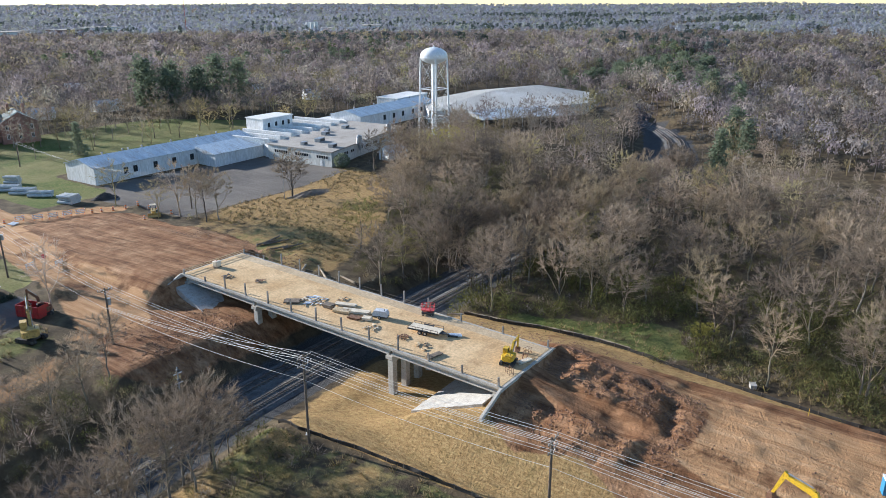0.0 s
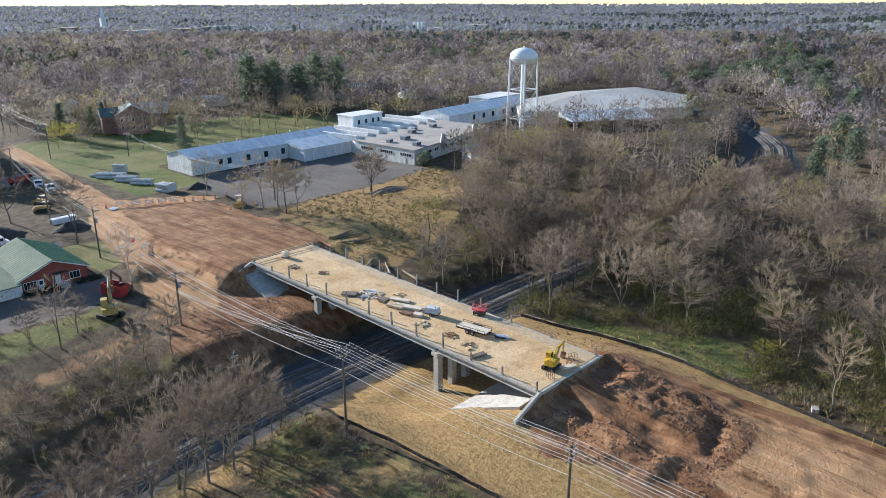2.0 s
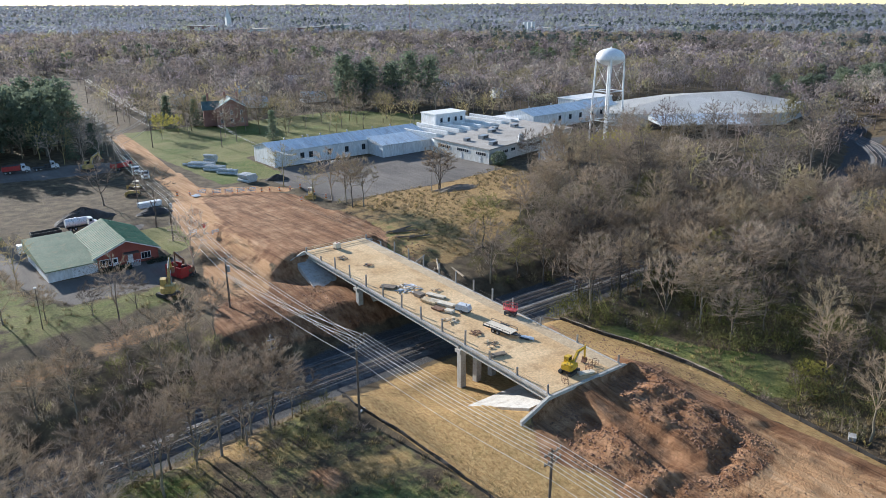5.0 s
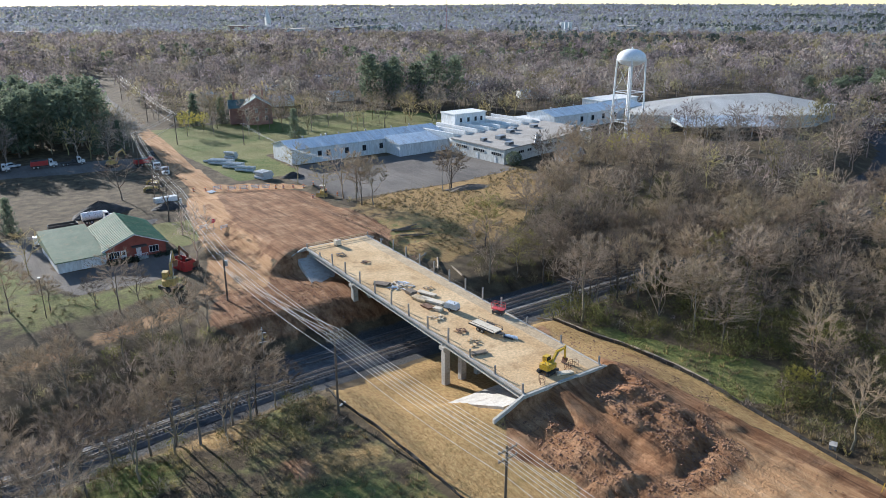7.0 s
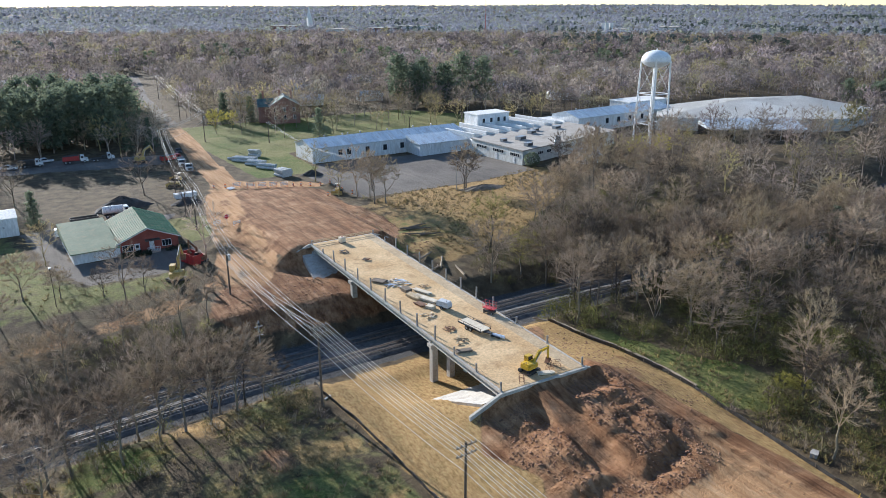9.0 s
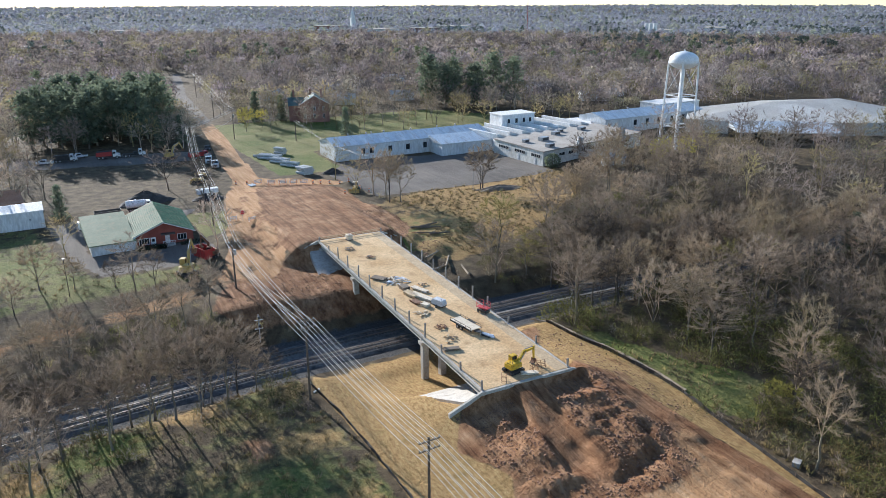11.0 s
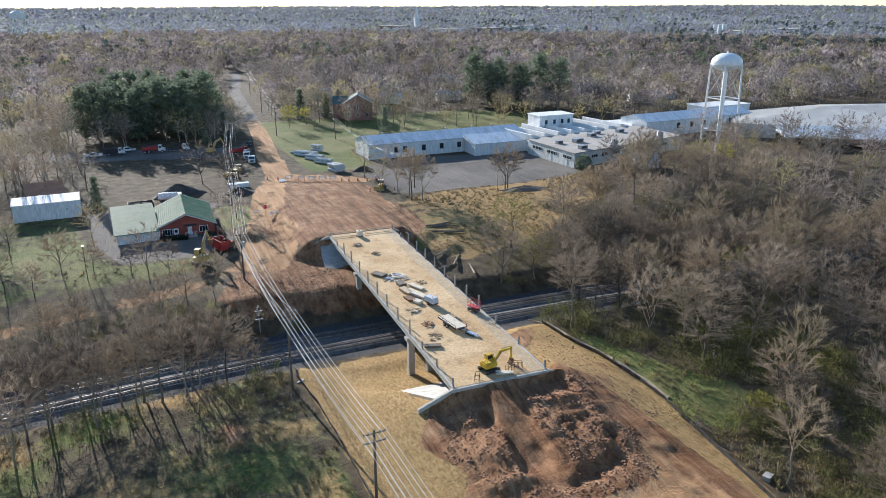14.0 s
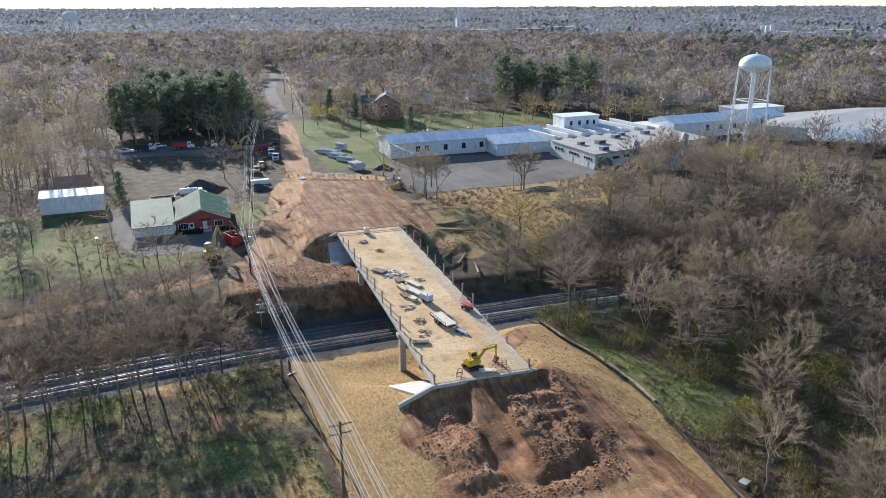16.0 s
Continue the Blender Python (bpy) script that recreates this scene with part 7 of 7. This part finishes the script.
def scatter(rng, x0, x1, y0, y1, spacing, jitter=0.45):
    gx, gy = np.meshgrid(np.arange(x0, x1, spacing), np.arange(y0, y1, spacing))
    gx = gx + rng.uniform(-jitter, jitter, gx.shape) * spacing
    gy = gy + rng.uniform(-jitter, jitter, gy.shape) * spacing
    return gx.ravel(), gy.ravel()


def stamp(templates, xs, ys, scale, turn, rng, lift=0.0, lo=0.42, hi=1.3):
    """Copies of templates, joined into one array mesh: vertices, triangles and a tint for each vertex."""
    V, F, T, n = [], [], [], 0
    pick = rng.randint(0, len(templates), len(xs))
    zs = height(xs, ys) + lift
    for k, (tv, tf) in enumerate(templates):
        m = np.where(pick == k)[0]
        if not len(m):
            continue
        c, s = np.cos(turn[m])[:, None], np.sin(turn[m])[:, None]
        sc = scale[m][:, None]
        sz = sc * rng.uniform(0.85, 1.15, (len(m), 1))
        x = (tv[None, :, 0] * c - tv[None, :, 1] * s) * sc + xs[m][:, None]
        y = (tv[None, :, 0] * s + tv[None, :, 1] * c) * sc + ys[m][:, None]
        z = tv[None, :, 2] * sz + zs[m][:, None]
        V.append(np.stack([x, y, z], -1).reshape(-1, 3))
        F.append((tf[None] + (np.arange(len(m)) * len(tv))[:, None, None]).reshape(-1, 3) + n)
        g = rng.uniform(lo, hi, (len(m), 1, 1)) * (1 + 0.32 * vnoise(xs[m], ys[m], 55) + 0.15 * vnoise(xs[m], ys[m], 260))[:, None, None]
        olive = rng.rand(len(m)) < 0.2
        hue = np.stack([np.where(olive, 1.1, 1.0), rng.uniform(0.93, 1.03, len(m)) * np.where(olive, 1.12, 1.0), rng.uniform(0.85, 1.08, len(m)) * np.where(olive, 0.7, 1.0)], -1)[:, None]
        T.append(np.broadcast_to(g * hue, (len(m), len(tv), 3)).reshape(-1, 3))
        n += len(m) * len(tv)
    return np.concatenate(V), np.concatenate(F), np.concatenate(T)


def join_template(arrays):
    (tv, tf), (cv, cf) = arrays
    return np.r_[tv, cv], np.r_[tf, cf + len(tv)]


def woods():
    rng = np.random.RandomState(12)
    # single bare trees that can be told apart, nearest the bridge
    kinds = [
        ("bare_tree", bare_tree(1, 13, 8, 74, 36, 0.36, 0.3), (M["bark"], M["twig"]), "tall leafless grey-brown tree in the woods"),
        ("bare_tree", bare_tree(2, 12, 9, 84, 36, 0.44, 0.2), (M["bark"], M["twig"]), "broad leafless tree with spreading pale branches"),
        ("bare_tree", bare_tree(3, 14, 7, 64, 36, 0.29, 0.4), (M["bark"], M["twig"]), "slender leafless tree with upright twigs"),
        ("bare_tree", bare_tree(4, 11, 10, 84, 34, 0.43, 0.0), (M["bark"], M["twig"]), "leafless tree forked close to the ground"),
        ("bare_tree", bare_tree(5, 12.5, 8, 78, 42, 0.38, 0.2), (M["bark"], M["twig"]), "dense leafless tree with fine brown twigs"),
        ("budding_tree", bare_tree(6, 11, 8, 60, 26, 0.38, 0.2, 0.35), (M["bark"], M["bud"]), "tree in first yellow-green bud among bare trees"),
    ]
    base = []
    for name, arr, mats, label in kinds:
        o = tree_thing(name, arr, mats, label, "tree", "bare trees round the bridge")
        base.append(o)
    px, py = [], []
    gx, gy = scatter(rng, 24, 112, -62, 112, 8.5)
    ok = free(gx, gy) & (gx > 31) & ~((gx < 64) & (gy < -4) & (rng.rand(len(gx)) < 0.6))
    px.append(gx[ok]), py.append(gy[ok])
    gx, gy = scatter(rng, -84, -20, 43, 62, 6.0)
    ok = free(gx, gy) & (gy < 52 + (gx + 20) * 0.06)
    px.append(gx[ok]), py.append(gy[ok])
    px.append(np.array([-53.3, -44.8, -39.8, -33.1, -36.5, -29, -50.6, -54, -62, -47, -58, -24, -70, -66, -42, -31, -27, -22.5]))
    py.append(np.array([17.2, 17.4, 20.6, 21.3, 21.2, 23.2, 17.8, 11.8, 17, 23, 9, 27, 24, 8.0, 24.5, 25, 26.5, 27]))
    px.append(np.array([31.5, 34.5, 60.5, 62, 34, 54.0, -47, -40, -33, -53, -62.4, -64.2, -57, -70, -75, -68, -80, 47, 52]))
    py.append(np.array([103.5, 102.5, 104, 105.5, -40, -22, 73, 70.5, 69.5, 76, 70, 92.8, 66, 78, 90, 100, 72, -30, -41]))
    gx = np.arange(-76, -24, 7.5)
    px.append(gx + rng.uniform(-3.2, 3.2, len(gx))), py.append(track_y(gx) - 6.4 + rng.uniform(-3.5, 0, len(gx)))
    gx = np.arange(39, 165, 3.0)
    px.append(gx + rng.uniform(-1, 1, len(gx))), py.append(track_y(gx) - 5.5 + rng.uniform(-2.0, 1.5, len(gx)))
    gx = np.arange(42, 120, 3.6)
    px.append(gx + rng.uniform(-1, 1, len(gx))), py.append(track_y(gx) + 9.0 + rng.uniform(-1.5, 1.5, len(gx)))
    xs, ys = np.concatenate(px), np.concatenate(py)
    order = np.argsort(np.hypot(xs - 12, ys - 20))
    xs, ys = xs[order], ys[order]
    singles = min(298, len(xs))
    used = set()
    for i in range(singles):
        x, y = float(xs[i]), float(ys[i])
        k = int(rng.choice(6, p=[0.2, 0.2, 0.17, 0.18, 0.19, 0.06]))
        s = rng.uniform(0.95, 1.35) if x > 0 else rng.uniform(0.6, 1.0)
        if x < -24 and y < 31:
            s = rng.uniform(0.9, 1.3)
        m = pose(x, y, hz(x, y), 0, 0, rng.uniform(0, 360)) @ Matrix.Diagonal((s, s, s * rng.uniform(0.9, 1.1), 1))
        if k in used:
            o = copy_thing(base[k], Matrix())
            o.matrix_basis = m
        else:
            used.add(k)
            base[k].matrix_basis = m
    lone = tree_thing("bare_tree", bare_tree(9, 10.5, 13, 110, 40, 0.46, 0.0, 0, 1.1), (M["bark"], M["twig"]), "round many-stemmed leafless tree beside the grass strip", "tree", "bare trees round the bridge")
    lone.matrix_basis = pose(40.8, -19.4, hz(40.8, -19.4), 0, 0, 30)
    # the rest of the middle woods, as one mass
    mid = [join_template(bare_tree(20 + i, 12.5, 6, 48, 18, 0.34 + 0.03 * i, 0.25, 0, 1.9, True)) for i in range(5)]
    gx, gy = scatter(rng, -260, 420, -60, 420, 9.2)
    ok = free(gx, gy)
    ok &= ~((gx > 24) & (gx < 112) & (gy > -62) & (gy < 112)) & ~((gx < -16) & (gx > -84) & (gy < 64))
    ok &= ~((gx < 20) & (gy < 44) & (gx > -130))
    azm = np.degrees(np.arctan2(gx + 60, gy + 60))
    ok &= (np.hypot(gx, gy - 80) < 215) & ((gy > 60) | (gx > 60) | (gx < -84)) & (azm > -34) & (azm < 102)
    gx, gy = np.r_[gx[ok], xs[singles:]], np.r_[gy[ok], ys[singles:]]
    dt = gy - track_y(gx)
    young = np.where((gx > 135) & (gx < 290) & (dt < 0) & (dt > -80), 0.55, 1.0)
    V, F, T = stamp(mid, gx, gy, young * rng.uniform(0.8, 1.4, len(gx)), rng.uniform(0, 6.28, len(gx)), rng)
    tagged(bulk_mesh("winter_woods", V, F, T, M["mass"]), "leafless brown and grey winter woods", "woods", kind="stuff")
    # lawn trees behind the long building and scattered ones in the yards
    lawn = [(45, 214), (71, 222), (78, 240), (94, 236), (86, 214), (104, 222), (112, 240), (58, 236), (64, 250), (98, 252), (122, 226), (130, 244), (34, 236), (40, 250), (110, 204), (122, 206), (60, 226), (66, 214), (82, 228), (90, 246), (100, 210), (106, 232), (114, 216), (118, 250), (128, 212), (136, 224), (142, 240), (134, 256), (126, 232), (52, 244), (46, 228), (76, 252), (98, 262), (108, 258), (84, 205), (94, 218), (70, 234), (56, 258), (88, 258), (72, 262), (-20, 146), (-52, 152), (-58, 146), (-64, 165), (-70, 150), (-76, 160)]
    lx, ly = np.array([p[0] for p in lawn], float), np.array([p[1] for p in lawn], float)
    V, F, T = stamp([join_template(bare_tree(40 + i, 15, 8, 46, 18, 0.42, 0.3, 0, 2.0, True)) for i in range(3)], lx, ly, rng.uniform(0.75, 1.1, len(lx)), rng.uniform(0, 6.28, len(lx)), rng)
    tagged(bulk_mesh("lawn_trees", V, F, T, M["mass"]), "old leafless shade trees on the lawn", "trees", kind="stuff")
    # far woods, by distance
    def far_crown(seed, h, n, w, l):
        """A bare crown seen from afar: several rounded lobes of short twig clumps that lie along the crown's outline, over a stem."""
        r2 = np.random.RandomState(seed)
        s = Sticks()
        k = 6
        lobes = unit(r2.normal(size=(k, 3))) * (0.2, 0.2, 0.14) * h + (0, 0, 0.62 * h)
        size = r2.uniform(0.17, 0.27, k) * h
        pick = r2.randint(0, k, n)
        d = r2.normal(size=(n, 3))
        d[:, 2] += 0.45
        d = unit(d)
        p = lobes[pick] + d * size[pick][:, None] * r2.uniform(0.8, 1.06, (n, 1))
        nor = unit(d + 0.28 * r2.normal(size=(n, 3)))
        up = unit(np.array([0, 0, 1.0]) + 0.5 * r2.normal(size=(n, 3)))
        t1 = unit(up - nor * np.sum(up * nor, 1)[:, None])
        t2 = np.cross(nor, t1)
        ll = (l * r2.uniform(0.6, 1.3, n))[:, None]
        ww = (w * r2.uniform(0.6, 1.3, n))[:, None]
        s.v.append(np.stack([p - t2 * ww - t1 * ll * 0.4, p + t2 * ww - t1 * ll * 0.4, p + t1 * ll * 0.6], 1).reshape(-1, 3))
        s.f += [(3 * i, 3 * i + 1, 3 * i + 2) for i in range(n)]
        s.n += 3 * n
        s.stick(np.array([0, 0, -1.0]), np.array([0, 0, h * 0.6]), 0.2, 0)
        return s.arrays()
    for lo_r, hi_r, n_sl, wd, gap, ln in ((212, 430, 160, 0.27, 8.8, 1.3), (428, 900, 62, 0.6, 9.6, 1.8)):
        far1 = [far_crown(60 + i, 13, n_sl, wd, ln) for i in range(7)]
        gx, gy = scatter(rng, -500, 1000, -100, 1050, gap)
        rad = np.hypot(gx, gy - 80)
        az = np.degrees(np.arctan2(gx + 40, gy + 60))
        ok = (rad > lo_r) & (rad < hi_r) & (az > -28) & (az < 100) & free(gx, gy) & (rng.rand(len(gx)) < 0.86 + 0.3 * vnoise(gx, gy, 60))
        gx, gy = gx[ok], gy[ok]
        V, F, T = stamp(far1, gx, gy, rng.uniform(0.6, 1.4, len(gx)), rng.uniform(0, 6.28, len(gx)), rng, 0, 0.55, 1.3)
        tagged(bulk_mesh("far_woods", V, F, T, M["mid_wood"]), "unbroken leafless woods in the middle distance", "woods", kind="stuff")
    far2 = [far_crown(70 + i, 13, 26, 1.5, 2.6) for i in range(5)]
    gx, gy = scatter(rng, -700, 2300, -200, 2300, 16.5)
    rad = np.hypot(gx, gy - 80)
    az = np.degrees(np.arctan2(gx + 40, gy + 60))
    ok = (rad > 890) & (rad < 2250) & (az > -20) & (az < 94) & (vnoise(gx, gy, 140) > -0.75)
    gx, gy = gx[ok], gy[ok]
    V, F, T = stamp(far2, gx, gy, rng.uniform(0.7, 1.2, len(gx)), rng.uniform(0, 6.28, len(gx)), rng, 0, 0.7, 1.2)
    tagged(bulk_mesh("distant_woods", V, F, T, M["hazed_wood"]), "leafless woods towards the horizon with haze in their colour", "woods", kind="stuff")
    far3 = [far_crown(80 + i, 14, 14, 3.6, 5.0) for i in range(4)]
    gx, gy = scatter(rng, -1500, 4700, -300, 4800, 38)
    rad = np.hypot(gx, gy)
    az = np.degrees(np.arctan2(gx + 40, gy + 60))
    ok = (rad > 2200) & (rad < 4850) & (az > -20) & (az < 94) & (vnoise(gx, gy, 260) > -0.7)
    gx, gy = gx[ok], gy[ok]
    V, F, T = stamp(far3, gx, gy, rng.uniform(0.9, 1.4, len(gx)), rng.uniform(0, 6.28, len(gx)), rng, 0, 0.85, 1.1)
    tagged(bulk_mesh("horizon_woods", V, F, T, M["hazed_wood"]), "line of woods on the horizon, coloured bluish for haze", "woods", kind="stuff")
    # evergreens scattered through the distance
    ev = [join_template(pine(90 + i, 14, 5, 5, 0.4, 0.25, 1.35, 7)) for i in range(3)]
    gx, gy = scatter(rng, -400, 1800, 150, 1900, 15)
    rad = np.hypot(gx, gy - 80)
    az = np.degrees(np.arctan2(gx + 40, gy + 60))
    dens = vnoise(gx, gy, 120) + 0.6 * vnoise(gx + 500, gy, 45) + 0.35 * ss(25, 70, az) * ss(350, 500, rad) + 0.75 * np.clip(1 - np.hypot((gx - 525) / 70, (gy - 245) / 50), 0, 1) + 0.7 * np.clip(1 - np.hypot((gx - 740) / 130, (gy - 255) / 70), 0, 1)
    ok = (rad > 300) & (rad < 1900) & (az > -20) & (az < 94) & (dens > np.where(rad < 900, 0.62, 0.75)) & free(gx, gy)
    gx, gy = gx[ok], gy[ok]
    rad = rad[ok]
    for k, mat, label in ((rad < 620, M["needle"], "dark evergreens scattered through the bare woods"), (rad >= 620, M["hazed_needle"], "evergreens far off among bare woods with haze in their colour")):
        V, F, T = stamp(ev, gx[k], gy[k], rng.uniform(0.7, 1.1, k.sum()), rng.uniform(0, 6.28, k.sum()), rng)
        tagged(bulk_mesh("evergreen_woods", V, F, T, mat), label, "woods", kind="stuff")
    # evergreens that stand out singly
    pk = [pine(100 + i, 17, 10, 8, 0.4, 0.2, 0.8, 18) for i in range(3)]
    pines = [(-46, 232), (-40, 240), (-34, 233), (-28, 242), (-22, 234), (-15, 240), (-9, 246), (-43, 250), (-33, 252), (-25, 254), (-14, 256), (-5, 262), (-52, 244), (-56, 236), (-37, 228), (-19, 228), (-48, 270), (-38, 276), (-28, 282), (-18, 275), (-8, 282), (-44, 290), (-30, 294), (-14, 292),
             (132, 262), (139, 268), (146, 258), (152, 266), (160, 262), (127, 272), (145, 278), (168, 255), (136, 285), (290, 45), (300, 60), (310, 50), (318, 66), (305, 80), (330, 90), (325, 74), (340, 60), (350, 82), (208, 25), (198, 18)]
    pines += [(float(rng.uniform(345, 455)), float(rng.uniform(90, 170))) for i in range(46)]
    protos = [tree_thing("pine_tree", a, (M["bark"], M["needle"]), "tall dark green pine with a full ragged crown", "tree", "evergreens") for a in pk]
    for i, (x, y) in enumerate(pines):
        s = rng.uniform(0.8, 1.1) * (1.3 if x < 0 else (1.4 if x < 170 and y > 250 else 1.0))
        m = pose(x, y, hz(x, y), 0, 0, rng.uniform(0, 360)) @ Matrix.Diagonal((s * 1.1, s * 1.1, s, 1))
        if i < 3:
            protos[i].matrix_basis = m
        else:
            o = copy_thing(protos[i % 3], Matrix())
            o.matrix_basis = m
    ck = pine(120, 11, 10, 9, 0.56, 0.05, 0.45, 22)
    cedar = tree_thing("cedar_tree", ck, (M["bark"], M["needle"]), "dense dark conical cedar on the lawn", "tree", "evergreens")
    cedar.matrix_basis = pose(58, 209, hz(58, 209), 0, 0, 0)
    for x, y, s in ((-13.2, 217.6, 0.95), (-4.5, 223.2, 0.95), (-48.3, 128.5, 0.75), (153.4, 15.5, 1.5), (34, 262, 1.2), (54, 270, 1.0), (112, 24, 0.8), (46, 262, 1.0)):
        o = copy_thing(cedar, Matrix())
        o.matrix_basis = pose(x, y, hz(x, y), 0, 0, 40 * s) @ Matrix.Diagonal((s, s, s, 1))
    # round clipped evergreen bush by the flat building, and a yellow tree by the road
    rb = np.random.RandomState(7)
    s = Sticks()
    for i in range(1500):
        d = rb.normal(size=3)
        d /= np.linalg.norm(d)
        s.leaf(d * (2.6, 2.6, 2.3) * rb.uniform(0.82, 1.05) + (0, 0, 2.4), 0.3, rb)
    stem = Sticks()
    stem.stick(np.array([0, 0, -0.3]), np.array([0, 0, 2.6]), 0.15, 0.08, 6)
    o = tree_thing("evergreen_bush", (stem.arrays(), s.arrays()), (M["bark"], M["needle"]), "large round dark green bush beside the flat-roofed building", "bush", "")
    o.matrix_basis = pose(96.2, 118.6, hz(96, 118))
    yk = bare_tree(130, 11, 9, 64, 26, 0.4, 0.1, 0.9, 1.0, False, 0.24)
    yt = tree_thing("budding_tree", yk, (M["bark"], M["yellow_bud"]), "roadside tree covered in yellow-green buds", "tree", "budding trees")
    yt.matrix_basis = pose(24, 238, hz(24, 238))
    for x, y, sc in ((33, 246, 0.8), (128, 104, 0.85), (134, 108, 0.9), (140, 103, 0.85), (146, 110, 0.8), (39.3, -14.7, 0.4), (41.5, -16, 0.35)):
        o = copy_thing(yt, Matrix())
        o.matrix_basis = pose(x, y, hz(x, y), 0, 0, x * 7) @ Matrix.Diagonal((sc, sc, sc, 1))
    # undergrowth
    sh = [shrub(200 + i, 2.2, 22) for i in range(4)]
    gx, gy = scatter(rng, 26, 140, -64, 115, 3.5)
    g2, h2 = scatter(rng, -88, -19, 43, 60, 2.2)
    g3, h3 = scatter(rng, -85, -18, 14, 29, 3.4)
    gx, gy = np.r_[gx, g2, g3], np.r_[gy, h2, h3]
    ok = free(gx, gy) & ((gx > 30) | (gx < -17))
    gx, gy = gx[ok], gy[ok]
    V, F, T = stamp(sh, gx, gy, rng.uniform(0.5, 1.3, len(gx)), rng.uniform(0, 6.28, len(gx)), rng)
    tagged(bulk_mesh("undergrowth", V, F, T, M["mass"]), "tangled leafless undergrowth below the trees", "undergrowth", kind="stuff")
    lf = [shrub(220 + i, 2.4, 18, 13.0, 0.65) for i in range(4)]
    gx, gy = scatter(rng, 27, 130, -62, 80, 3.9)
    g2, h2 = scatter(rng, -80, -20, 42, 58, 3.8)
    g3, h3 = scatter(rng, -75, -19, 16, 29, 4.2)
    gx, gy = np.r_[gx, g2, g3], np.r_[gy, h2, h3]
    ok = free(gx, gy) & ((gx > 31) | (gx < -17)) & (vnoise(gx, gy, 14) > -0.25)
    gx, gy = gx[ok], gy[ok]
    edge_x, edge_y = scatter(rng, 29, 66, -62, 30, 2.9)
    ok = free(edge_x, edge_y) & (vnoise(edge_x, edge_y, 11) > -0.35) & (np.hypot(edge_x - 30.4, edge_y + 25.6) > 7)
    gx, gy = np.r_[gx, edge_x[ok]], np.r_[gy, edge_y[ok]]
    big = np.r_[np.ones(len(gx) - ok.sum()), np.full(ok.sum(), 1.75)]
    V, F, T = stamp(lf, gx, gy, big * rng.uniform(0.5, 1.35, len(gx)), rng.uniform(0, 6.28, len(gx)), rng)
    tagged(bulk_mesh("evergreen_shrubs", V, F, T, M["leaf"]), "olive green privet and honeysuckle thickets", "shrubs", kind="stuff")
    # tufts of dead grass over the field, the meadow and the verges
    def tuft(seed):
        r2 = np.random.RandomState(seed)
        t = Sticks()
        for i in range(6):
            a = r2.uniform(0, 6.28)
            b = np.array([math.cos(a), math.sin(a), 0]) * 0.3 * r2.rand()
            t.stick(b, b + np.array([math.cos(a) * 0.35, math.sin(a) * 0.35, r2.uniform(0.4, 0.9)]), 0.05, 0)
        return t.arrays()
    tf = [tuft(300 + i) for i in range(4)]
    X, Y = [], []
    for poly, x0, x1, y0, y1, n in ((FIELD, 18, 99, 57, 118, 3600), (MEADOW, -80, -15, -20, 28, 1700), (GREEN, 30, 42, -18, 22, 250), (YARD, -90, -22, 60, 122, 900)):
        a, b = rng.uniform(x0, x1, n), rng.uniform(y0, y1, n)
        k = inside(poly, a, b) & (vnoise(a, b, 9) > -0.3)
        X.append(a[k]), Y.append(b[k])
    a, b = rng.uniform(30, 44, 900), rng.uniform(-60, -16, 900)
    X.append(a), Y.append(b)
    gx, gy = np.concatenate(X), np.concatenate(Y)
    V, F, T = stamp(tf, gx, gy, rng.uniform(0.5, 1.3, len(gx)), rng.uniform(0, 6.28, len(gx)), rng)
    tagged(bulk_mesh("dead_grass", V, F, T, M["dry"]), "tufts of tan dead grass and weeds", "grass", kind="stuff")


woods()
